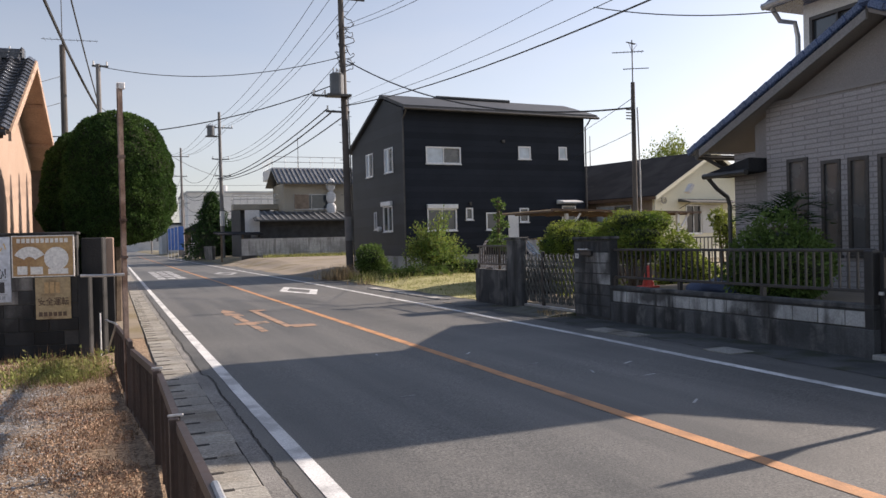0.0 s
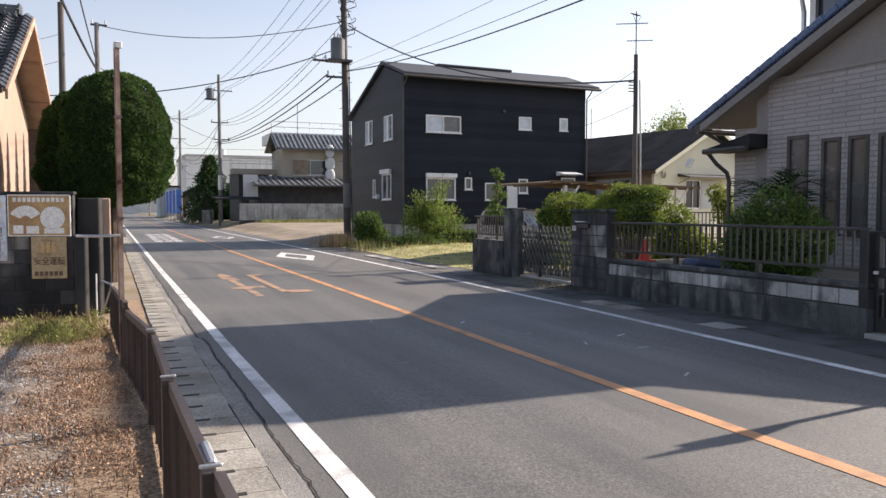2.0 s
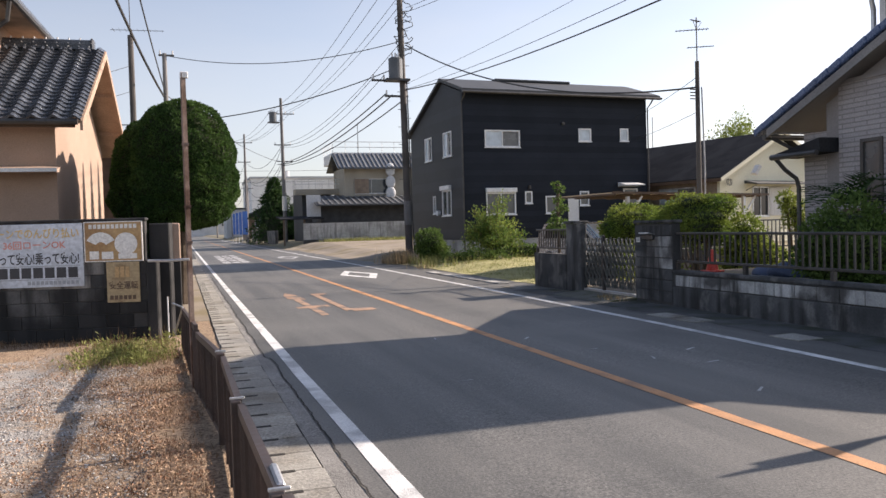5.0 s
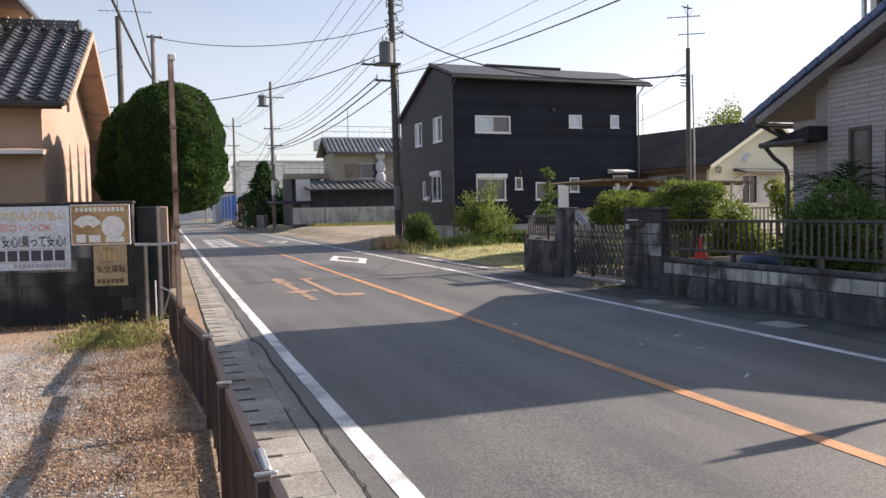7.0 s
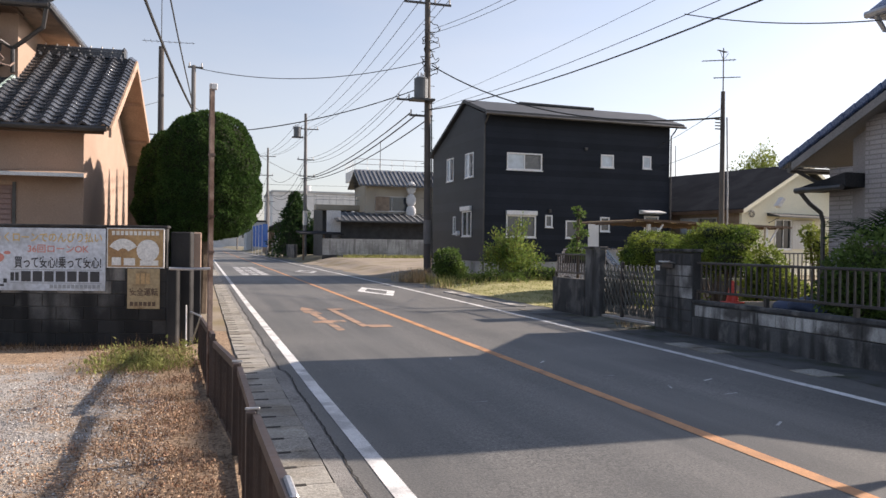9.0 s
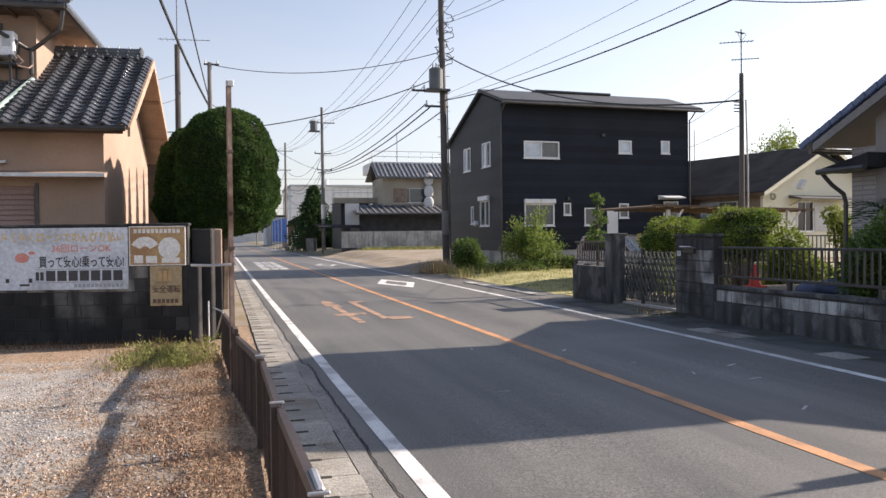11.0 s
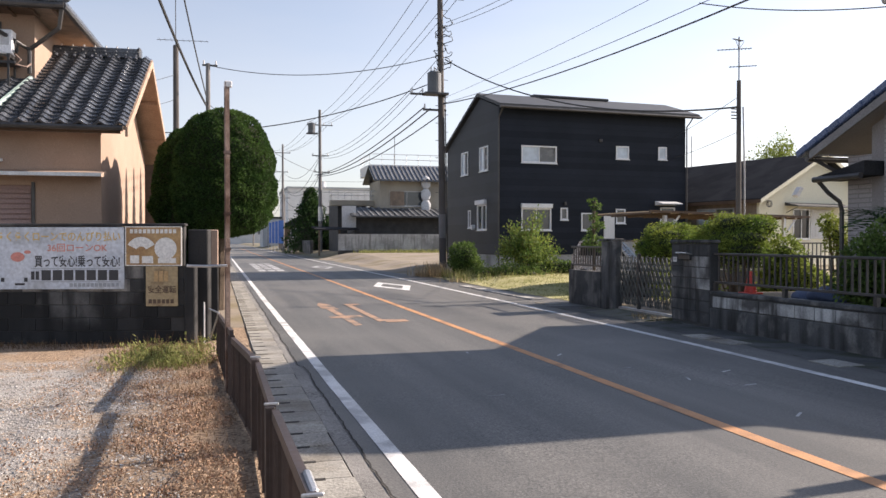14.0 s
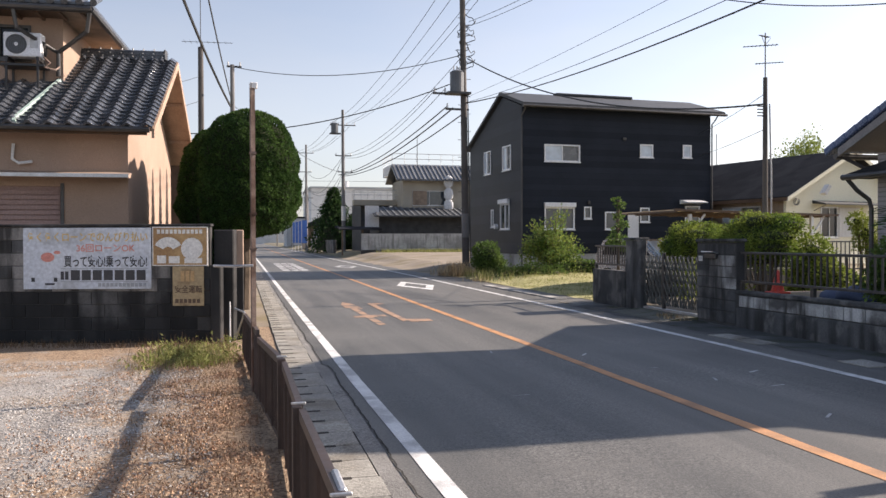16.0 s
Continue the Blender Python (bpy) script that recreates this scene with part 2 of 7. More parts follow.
MORTAR_PALE = mat("mortar", (0.22, 0.215, 0.2), (0.28, 0.27, 0.26), 0.95)
RUST_SHEET = mat("brown_painted_sheet", (0.05, 0.036, 0.031), (0.068, 0.049, 0.043), 0.55, big=1.5, fine=25, bump=0.08, c3=(0.085, 0.058, 0.048), c3_scale=1.6)
RUST = mat("rusty_steel", (0.13, 0.08, 0.06), (0.26, 0.19, 0.155), 0.85, big=5, fine=60, bump=0.4, c3=(0.085, 0.045, 0.03), c3_scale=3)
STEEL = mat("galvanised_steel", (0.5, 0.5, 0.5), (0.62, 0.62, 0.62), 0.45, big=5, fine=60, bump=0.1, metal=0.7)
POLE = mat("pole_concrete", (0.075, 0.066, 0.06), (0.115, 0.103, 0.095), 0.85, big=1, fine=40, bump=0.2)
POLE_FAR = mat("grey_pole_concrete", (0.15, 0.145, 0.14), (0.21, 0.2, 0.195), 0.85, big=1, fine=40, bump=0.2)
WIRE = mat("black_cable", (0.025, 0.025, 0.027), (0.04, 0.04, 0.04), 0.6, bump=0)
TRANSFORMER = mat("grey_enamel", (0.09, 0.1, 0.11), (0.12, 0.13, 0.14), 0.5, bump=0.05)
PORCELAIN = mat("porcelain", (0.6, 0.58, 0.55), (0.7, 0.68, 0.65), 0.3, bump=0)
TILE = mat("grey_glazed_roof_tile", (0.05, 0.056, 0.066), (0.09, 0.097, 0.11), 0.27, big=3, fine=30, bump=0.1, vary=0.25, spec=0.6)
TILE_BLUE = mat("blue_glazed_roof_tile", (0.045, 0.075, 0.16), (0.075, 0.11, 0.21), 0.28, big=3, fine=30, bump=0.1, vary=0.12, spec=0.6)
ROOF_DARK = mat("dark_slate_roof", (0.022, 0.023, 0.026), (0.033, 0.034, 0.037), 0.92, big=1, fine=25, bump=0.3, c3=(0.042, 0.042, 0.044), c3_scale=0.8, spec=0.08)
ROOF_METAL = mat("weathered_metal_roof", (0.11, 0.115, 0.12), (0.17, 0.175, 0.18), 0.6, big=1.5, fine=25, bump=0.1, vary=0.25)
ROOF_SHEET = mat("dark_metal_roof", (0.04, 0.044, 0.048), (0.055, 0.06, 0.064), 0.6, big=1.5, fine=25, bump=0.1)
RENDER_TAN = mat("tan_render", (0.35, 0.25, 0.188), (0.41, 0.295, 0.225), 0.9, big=0.8, fine=70, bump=0.3)
RENDER_CREAM = mat("cream_render", (0.74, 0.7, 0.54), (0.8, 0.76, 0.6), 0.9, big=0.5, fine=70, bump=0.3)
RENDER_WHITE = mat("off_white_render", (0.72, 0.71, 0.69), (0.8, 0.79, 0.77), 0.9, big=0.8, fine=70, bump=0.3)
FAR_WALL = mat("grey_wall", (0.45, 0.46, 0.47), (0.55, 0.56, 0.57), 0.9, big=0.3, fine=10, bump=0.1)
BROWN_TRIM = mat("brown_trim", (0.09, 0.055, 0.035), (0.13, 0.08, 0.05), 0.6, big=3, fine=30, bump=0.1)
TAN_TRIM = mat("tan_painted_timber", (0.36, 0.25, 0.18), (0.43, 0.3, 0.215), 0.7, big=3, fine=30, bump=0.15)
DARK_METAL = mat("dark_bronze_aluminium", (0.066, 0.063, 0.061), (0.095, 0.091, 0.088), 0.4, big=3, fine=30, bump=0.03, metal=0.4)
IRON = mat("black_iron", (0.022, 0.022, 0.024), (0.035, 0.034, 0.034), 0.45, big=3, fine=40, bump=0.1)
GATE_GREY = mat("grey_green_gate_metal", (0.075, 0.082, 0.08), (0.13, 0.14, 0.135), 0.5, big=4, fine=40, bump=0.1, metal=0.4)
SIDING_BLACK = sided("black_metal_siding", (0.017, 0.021, 0.0295), (0.021, 0.0255, 0.036), (0.35, 0.35, 0.35), 40.0, 0.26, 0.45, 0.004, 0.0, 0.006, 0.35)
SIDING_BLACK.node_tree.nodes["Principled BSDF"].inputs["Specular IOR Level"].default_value = 0.1
SIDING_GREY = sided("charcoal_siding", (0.028, 0.032, 0.04), (0.034, 0.038, 0.047), (0.4, 0.4, 0.4), 40.0, 0.45, 0.55, 0.004, 0.0, 0.006, 0.35)
TILE_WALL = sided("brown_ceramic_wall_tile", (0.35, 0.325, 0.318), (0.4, 0.372, 0.366), (0.68, 0.68, 0.68), 0.55, 0.088, 0.6, 0.014, tone=0.07)
WHITE_FRAME = mat("white_window_frame", (0.75, 0.75, 0.75), (0.82, 0.82, 0.82), 0.4, bump=0)
GLASS = glass("window_glass", (0.05, 0.06, 0.07))
GLASS_PALE = glass("curtained_glass", (0.5, 0.56, 0.62), 0.1)
GLASS_BLIND = glass("blind_behind_glass", (0.1, 0.1, 0.1), 0.25)
GLASS_DARK = glass("dark_glass", (0.015, 0.018, 0.022), 0.05)
GLASS_DARK.node_tree.nodes["Principled BSDF"].inputs["Specular IOR Level"].default_value = 0.3
SOFFIT = mat("grey_brown_soffit", (0.2, 0.19, 0.185), (0.25, 0.24, 0.235), 0.8, big=1, fine=30, bump=0.1)
OLD_RENDER = mat("dull_render", (0.3, 0.275, 0.225), (0.36, 0.33, 0.27), 0.9, big=0.8, fine=40, bump=0.2)
SHUTTER = mat("lilac_brown_shutter", (0.3, 0.2, 0.18), (0.34, 0.235, 0.21), 0.6, bump=0.05)
LEAF_TOPIARY = leaf_mat("clipped_evergreen_leaf", (0.038, 0.078, 0.022), (0.068, 0.118, 0.03), 0.5)
LEAF_DARK = leaf_mat("dark_evergreen_leaf", (0.025, 0.055, 0.018), (0.045, 0.085, 0.025), 0.4)
LEAF_MID = leaf_mat("shrub_leaf", (0.075, 0.13, 0.03), (0.13, 0.19, 0.05), 0.4)
LEAF_LIGHT = leaf_mat("yellow_green_leaf", (0.16, 0.22, 0.045), (0.24, 0.28, 0.06), 0.35)
LEAF_HEDGE = leaf_mat("hedge_leaf", (0.1, 0.17, 0.03), (0.23, 0.27, 0.05), 0.5)
LEAF_SHRUB = leaf_mat("fresh_shrub_leaf", (0.1, 0.175, 0.045), (0.2, 0.27, 0.075), 0.45)
GRASS_BROWN = leaf_mat("withered_brown_blade", (0.13, 0.08, 0.045), (0.24, 0.155, 0.09), 0.5)
GRASS = leaf_mat("green_grass_blade", (0.19, 0.215, 0.06), (0.32, 0.31, 0.13), 0.45)
GRASS_DRY = leaf_mat("dry_grass_blade", (0.34, 0.25, 0.14), (0.46, 0.37, 0.24), 0.4)
RAMP = mat("mossy_concrete", (0.1, 0.1, 0.08), (0.16, 0.155, 0.13), 0.92, big=2.5, fine=45, bump=0.5, c3=(0.07, 0.08, 0.04), c3_scale=2)
PLOT_BLOCK = mat("grey_plot_block", (0.37, 0.37, 0.36), (0.45, 0.45, 0.44), 0.92, big=0.6, fine=30, bump=0.2, vary=0.08, c3=(0.26, 0.26, 0.25), c3_scale=0.5, streak=(0.2, 0.2, 0.19))
# near-black green: the shade deep inside crowns, put into the colour
CORE = mat("painted_inner_shade", (0.02, 0.03, 0.012), (0.035, 0.04, 0.018), 0.95)
BARK = mat("bark", (0.09, 0.065, 0.045), (0.14, 0.105, 0.075), 0.95, big=5, fine=40, bump=0.6)
WOOD_OLD = mat("old_timber", (0.2, 0.15, 0.11), (0.3, 0.23, 0.17), 0.85, big=3, fine=40, bump=0.3, vary=0.2)
SIGN_WHITE = mat("pale_painted_board", (0.52, 0.56, 0.62), (0.6, 0.63, 0.68), 0.6, big=2, fine=20, bump=0.05, c3=(0.45, 0.47, 0.5), c3_scale=1.5)
SIGN_GOLD = mat("ochre_paint", (0.62, 0.43, 0.16), (0.7, 0.5, 0.2), 0.6, bump=0)
SIGN_RED = mat("faded_red_paint", (0.6, 0.22, 0.18), (0.66, 0.3, 0.24), 0.6, bump=0)
SIGN_BLACK = mat("black_paint", (0.03, 0.03, 0.035), (0.05, 0.05, 0.055), 0.6, bump=0)
SIGN_GREY = mat("faded_grey_paint", (0.28, 0.3, 0.33), (0.34, 0.36, 0.38), 0.6, bump=0)
SIGN_BROWN = mat("faded_brown_board", (0.42, 0.27, 0.12), (0.5, 0.33, 0.16), 0.7, big=3, fine=30, bump=0.1, c3=(0.34, 0.2, 0.09), c3_scale=2)
SIGN_CREAM = mat("cream_paint", (0.72, 0.7, 0.66), (0.78, 0.76, 0.72), 0.6, bump=0)
SIGN_OLD = mat("weathered_plywood", (0.36, 0.27, 0.15), (0.46, 0.36, 0.22), 0.85, big=3, fine=30, bump=0.2, c3=(0.26, 0.18, 0.1), c3_scale=3)
BLUE = mat("blue_cloth", (0.05, 0.13, 0.42), (0.08, 0.19, 0.5), 0.7, bump=0)
CONE_RED = mat("red_plastic", (0.7, 0.06, 0.035), (0.75, 0.09, 0.05), 0.45, bump=0)
CAR_PAINT = mat("silver_car_paint", (0.45, 0.48, 0.52), (0.5, 0.53, 0.57), 0.25, bump=0, metal=0.6)
RUBBER = mat("black_rubber", (0.02, 0.02, 0.02), (0.03, 0.03, 0.03), 0.8, bump=0)
POLYCARB = mat("amber_carport_panel", (0.52, 0.36, 0.22), (0.6, 0.44, 0.28), 0.4, big=2, fine=10, bump=0.05)
WHITE_STEEL = mat("white_painted_steel", (0.75, 0.76, 0.78), (0.82, 0.83, 0.85), 0.45, big=4, fine=40, bump=0.03)
PALE_GREEN = mat("pale_green_steel", (0.32, 0.42, 0.38), (0.4, 0.5, 0.45), 0.5, big=4, fine=40, bump=0.05)
COPPER = mat("verdigris_gutter", (0.3, 0.4, 0.36), (0.4, 0.5, 0.45), 0.6, big=4, fine=30, bump=0.05)
RENDER_BROWN = mat("brown_grey_render", (0.25, 0.233, 0.226), (0.29, 0.27, 0.262), 0.9, big=0.8, fine=70, bump=0.3)
DARK_BOARD = mat("dark_charred_board", (0.03, 0.032, 0.036), (0.05, 0.052, 0.056), 0.8, big=2, fine=30, bump=0.2)
TARP = mat("navy_tarp", (0.04, 0.055, 0.1), (0.06, 0.08, 0.14), 0.6, bump=0.2)


# ---- shapes ----
def box(bm, a, b, m=None, bevel=0.0):
    r = bmesh.ops.create_cube(bm, size=1)
    mid = [(a[i] + b[i]) / 2 for i in range(3)]
    size = [abs(b[i] - a[i]) for i in range(3)]
    mm = Matrix.Translation(mid) @ Matrix.Diagonal((*size, 1))
    if m is not None:
        mm = m @ mm
    bmesh.ops.transform(bm, matrix=mm, verts=r["verts"])
    if bevel:
        es = list({e for v in r["verts"] for e in v.link_edges})
        bmesh.ops.bevel(bm, geom=es, offset=bevel, segments=1, affect="EDGES")


def rod(bm, p, q, r0, r1=None, seg=8):
    p, q = Vector(p), Vector(q)
    d = q - p
    r = bmesh.ops.create_cone(bm, cap_ends=True, segments=seg, radius1=r0, radius2=r0 if r1 is None else r1, depth=d.length)
    m = Matrix.Translation((p + q) / 2) @ d.to_track_quat("Z", "Y").to_matrix().to_4x4()
    bmesh.ops.transform(bm, matrix=m, verts=r["verts"])


def tube(bm, pts, r, seg=6):
    rings = []
    pts = [Vector(p) for p in pts]
    for i, p in enumerate(pts):
        d = (pts[min(i + 1, len(pts) - 1)] - pts[max(i - 1, 0)]).normalized()
        a = d.orthogonal().normalized() if i == 0 else (last - d * last.dot(d)).normalized()
        last = a
        c = d.cross(a)
        rings.append([bm.verts.new(p + r * (math.cos(2 * math.pi * k / seg) * a + math.sin(2 * math.pi * k / seg) * c)) for k in range(seg)])
    for u, v in zip(rings, rings[1:]):
        for k in range(seg):
            bm.faces.new((u[k], u[(k + 1) % seg], v[(k + 1) % seg], v[k]))
    bm.faces.new(rings[0][::-1])
    bm.faces.new(rings[-1])


def prism(bm, outline, h, m=None):
    """A flat outline (x, y) pulled up by h along z, then moved by m."""
    lo = [bm.verts.new((x, y, 0)) for x, y in outline]
    hi = [bm.verts.new((x, y, h)) for x, y in outline]
    n = len(outline)
    bm.faces.new(lo[::-1])
    bm.faces.new(hi)
    for i in range(n):
        bm.faces.new((lo[i], lo[(i + 1) % n], hi[(i + 1) % n], hi[i]))
    if m is not None:
        bmesh.ops.transform(bm, matrix=m, verts=lo + hi)


UP_XZ = Matrix(((1, 0, 0, 0), (0, 0, -1, 0), (0, 1, 0, 0), (0, 0, 0, 1)))  # outline (x, z), pulled towards -y
UP_YZ = Matrix(((0, 0, 1, 0), (1, 0, 0, 0), (0, 1, 0, 0), (0, 0, 0, 1)))  # outline (y, z), pulled towards +x


def shape(f, *args, **kw):
    bm = bmesh.new()
    f(bm, *args, **kw)
    return bm


def mesh_of(name, bm, material, smooth=False):
    bmesh.ops.recalc_face_normals(bm, faces=bm.faces)
    me = bpy.data.meshes.new(name)
    bm.to_mesh(me)
    bm.free()
    me.materials.append(material)
    if smooth:
        for p in me.polygons:
            p.use_smooth = True
    return me


def part(name, bm, material, parent=None, label="", smooth=False):
    ob = new(name, mesh_of(name, bm, material, smooth))
    ob.parent = parent
    if label:
        tagged(ob, label)
    return ob


def piece(name, me, parent, m):
    ob = new(name, me)
    ob.parent = parent
    ob.matrix_basis = m
    return ob


def thing(name, label, category, m=None, group="", kind=""):
    ob = new(name)
    ob.empty_display_size = 0.1
    if m is not None:
        ob.matrix_basis = m
    return tagged(ob, label, category, group, kind)


def solid(name, bm, material, label, category, m=None, group="", kind="", smooth=False):
    ob = new(name, mesh_of(name, bm, material, smooth))
    if m is not None:
        ob.matrix_basis = m
    return tagged(ob, label, category, group, kind)


def raw(name, verts, faces, material, parent=None, smooth=False):
    me = bpy.data.meshes.new(name)
    me.from_pydata(np.asarray(verts).tolist(), [], np.asarray(faces).tolist())
    me.materials.append(material)
    if smooth:
        for p in me.polygons:
            p.use_smooth = True
    ob = new(name, me)
    ob.parent = parent
    return ob


rng = np.random.default_rng(5)


def leaf_mesh(name, pts, normals, size, material, parent=None, slim=0.5, spread=0.8):
    """Many small bent leaves at pts, turned about the outward normals."""
    n = len(pts)
    d = normals + rng.normal(0, spread, (n, 3))
    d /= np.linalg.norm(d, axis=1)[:, None] + 1e-9
    s = np.cross(d, rng.normal(0, 1, (n, 3)))
    s /= np.linalg.norm(s, axis=1)[:, None] + 1e-9
    k = np.cross(d, s)
    L = size * rng.uniform(0.6, 1.3, (n, 1))
    a = pts
    tip = pts + (d * 0.75 + s * 0.5) * L
    mid = pts + (d * 0.4 + s * 0.2) * L
    v = np.stack([a, mid + k * L * slim * 0.5, tip, mid - k * L * slim * 0.5], 1).reshape(-1, 3)
    f = np.arange(4 * n).reshape(-1, 4)
    return raw(name, v, f, material, parent)


def lumpy(c, r, n, rough=0.12, freq=1.5, flat=0.0):
    """Points and outward normals on an uneven ellipsoid."""
    d = rng.normal(0, 1, (n, 3))
    d /= np.linalg.norm(d, axis=1)[:, None]
    r = np.array(r)
    k = np.array([1 + rough * noise.noise(Vector(q) * freq + Vector(c)) * 2 for q in d])[:, None]
    p = np.array(c) + d * r * k
    nn = d / r
    return p, nn / np.linalg.norm(nn, axis=1)[:, None]


def blob(bm, c, r, sub=2):
    q = bmesh.ops.create_icosphere(bm, subdivisions=sub, radius=1)
    bmesh.ops.transform(bm, matrix=Matrix.Translation(c) @ Matrix.Diagonal((*r, 1)), verts=q["verts"])


def shrub(name, label, lobes, size, material, density=260, stems=None, core=0.82, group="", category="shrub", slim=0.5, rough=0.16, trunk=0.0):
    """A shrub of leafy lobes [(centre, radii)] on short stems."""
    base = lobes[0][0]
    t = thing(name, label, category, Matrix.Translation((base[0], base[1], 0)), group)
    off = np.array((base[0], base[1], 0))
    P, N = [], []
    bm = bmesh.new()
    for c, r in lobes:
        area = 4 * math.pi * (r[0] * r[1] * r[2]) ** (2 / 3)
        p, q = lumpy(c, r, int(area * density), rough)
        depth = rng.uniform(0.72, 1.04, (len(p), 1))
        p = np.array(c) + (p - np.array(c)) * depth
        P.append(p - off)
        N.append(q)
        # dark solid behind the leaves, standing for the shade between them
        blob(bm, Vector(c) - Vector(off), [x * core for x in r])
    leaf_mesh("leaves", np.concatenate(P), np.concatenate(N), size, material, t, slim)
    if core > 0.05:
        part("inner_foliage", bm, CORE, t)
    else:
        bm.free()
    bm = bmesh.new()
    if trunk:
        high = max(c[2] for c, r in lobes)
        way = [Vector((0.03 * math.sin(7 * u), 0.04 * math.sin(5 * u + 1), high * u)) for u in np.linspace(0, 1, 9)]
        tube(bm, way, trunk, 8)
        for c, r in lobes:
            q = Vector(c) - Vector(off)
            tube(bm, [Vector((0, 0, max(0.1, q.z - 0.2))), Vector((q.x * 0.5, q.y * 0.5, q.z - 0.08)), q], trunk * 0.5, 5)
    for c, r in ([] if trunk else lobes):
        g = Vector((base[0] + (c[0] - base[0]) * 0.1, base[1] + (c[1] - base[1]) * 0.1, 0)) - Vector(off)
        tube(bm, [g, (g + Vector(c) - Vector(off)) / 2 + Vector((0.03, 0, 0)), Vector(c) - Vector(off)], 0.03 if stems is None else stems)
    part("stem", bm, BARK, t)
    return t


def tufts(name, xy, z, height, material, label, category, blades=8, spread=0.12, width=0.012, lean=0.5):
    n = len(xy) * blades
    base = np.repeat(np.asarray(xy), blades, 0) + rng.normal(0, spread, (n, 2))
    h = height * rng.uniform(0.4, 1.2, n)
    a = rng.uniform(0, 2 * math.pi, n)
    ln = rng.uniform(0, lean, n)
    z = np.repeat(np.asarray(z), blades) if np.ndim(z) else np.full(n, z)
    dx, dy = np.cos(a), np.sin(a)
    b0 = np.stack([base[:, 0] - dy * width, base[:, 1] + dx * width, z], 1)
    b1 = np.stack([base[:, 0] + dy * width, base[:, 1] - dx * width, z], 1)
    tip = np.stack([base[:, 0] + dx * ln * h, base[:, 1] + dy * ln * h, z + h], 1)
    v = np.stack([b0, b1, tip], 1).reshape(-1, 3)
    ob = raw(name, v, np.arange(3 * n).reshape(-1, 3), material)
    return tagged(ob, label, category, kind="stuff")


def smooth01(v):
    v = max(0.0, min(1.0, v))
    return v * v * (3 - 2 * v)


def zg(x, y):
    """Height of the ground: flat along the road, the far plots lie a little higher."""
    return smooth01((x - 7.9) / 2.5) * (0.28 * smooth01((y - 18) / 12) + 0.2 * smooth01((y - 45) / 12))


def sheet(name, xs, ys, lift, material, label, category, kind="structure", wobble=0.0, z=None):
    v, f = [], []
    nx = len(xs)
    for j, y in enumerate(ys):
        for i, x in enumerate(xs):
            e = wobble if i in (0, nx - 1) or j in (0, len(ys) - 1) else 0
            px, py = x + e * noise.noise(Vector((x * 3, y * 1.7, 1))), y + e * noise.noise(Vector((x * 1.3, y * 3, 7)))
            v.append((px, py, (zg(px, py) if z is None else z) + lift))
    for j in range(len(ys) - 1):
        for i in range(nx - 1):
            a = j * nx + i
            f.append((a, a + 1, a + nx + 1, a + nx))
    return tagged(raw(name, v, f, material), label, category, kind=kind)


# ---- ground and road ----
gx = [-3000, -600, -120, -40, -20, -10, -5, 0, 5, 7.9, 8.5, 9, 9.5, 10, 10.5, 11, 12, 14, 17, 20, 25, 30, 40, 60, 120, 600, 3000]
gy = [-3000, -600, -120, -40, -10, 0, 5, 10, 14, 18, 20, 22, 24, 26, 28, 30, 34, 40, 45, 48, 51, 54, 57, 62, 70, 80, 100, 140, 250, 600, 3000]
sheet("ground", gx, gy, -0.03, GROUND, "bare earth and low weeds stretching to the horizon", "ground")
road = sheet("road", [0.86, 2.5, 4, 5.5, 8.3], [-60, -20, -5] + list(range(0, 60, 3)) + [70, 90, 130, 200, 420], 0.0, ASPHALT,
             "grey asphalt two-lane road with patched surface", "road", z=0.0)
ys = [-12 + 0.25 * i for i in range(260)]
edge = bmesh.new()
row = [(edge.verts.new((0.84, y, 0.004)), edge.verts.new((0.97 + 0.035 * noise.noise(Vector((y * 1.3, 0, 0))) + (0.05 if y > 9.4 else 0) * -1, y, 0.005))) for y in ys]
for a, b in zip(row, row[1:]):
    edge.faces.new((a[0], a[1], b[1], b[0]))
part("worn_edge", edge, ASPHALT_EDGE, road, "crumbling pale asphalt edge")
crack = bmesh.new()
row = []
for i in range(420):
    y = -6 + 0.08 * i
    x = 0.99 + 0.035 * noise.noise(Vector((y * 1.3, 0, 0))) + 0.02 * noise.noise(Vector((y * 9, 3, 0))) - (0.05 if y > 9.4 else 0)
    w = 0.006 + 0.006 * abs(noise.noise(Vector((y * 5, 9, 0))))
    row.append((crack.verts.new((x - w, y, 0.0075)), crack.verts.new((x + w, y, 0.0075))))
for a, b in zip(row, row[1:]):
    crack.faces.new((a[0], a[1], b[1], b[0]))
part("crack", crack, CRACK, road, "dark crack along the asphalt edge")


def stripe(name, pts, w, material, label, z=0.004):
    """A painted line along (x, y) points, with slightly uneven edges."""
    bm = bmesh.new()
    row = []
    for (x0, y0), (x1, y1) in zip(pts, pts[1:]):
        n = max(2, int(abs(y1 - y0) / 0.3))
        for i in range(n + (1 if (x1, y1) == pts[-1] else 0)):
            x, y = x0 + (x1 - x0) * i / n, y0 + (y1 - y0) * i / n
            e = 0.007 * noise.noise(Vector((y * 4, x, 2)))
            row.append((bm.verts.new((x - w / 2 + e, y, z)), bm.verts.new((x + w / 2 + 0.007 * noise.noise(Vector((y * 4, x, 8))), y, z))))
    for a, b in zip(row, row[1:]):
        bm.faces.new((a[0], a[1], b[1], b[0]))
    return solid(name, bm, material, label, "road marking", kind="structure")


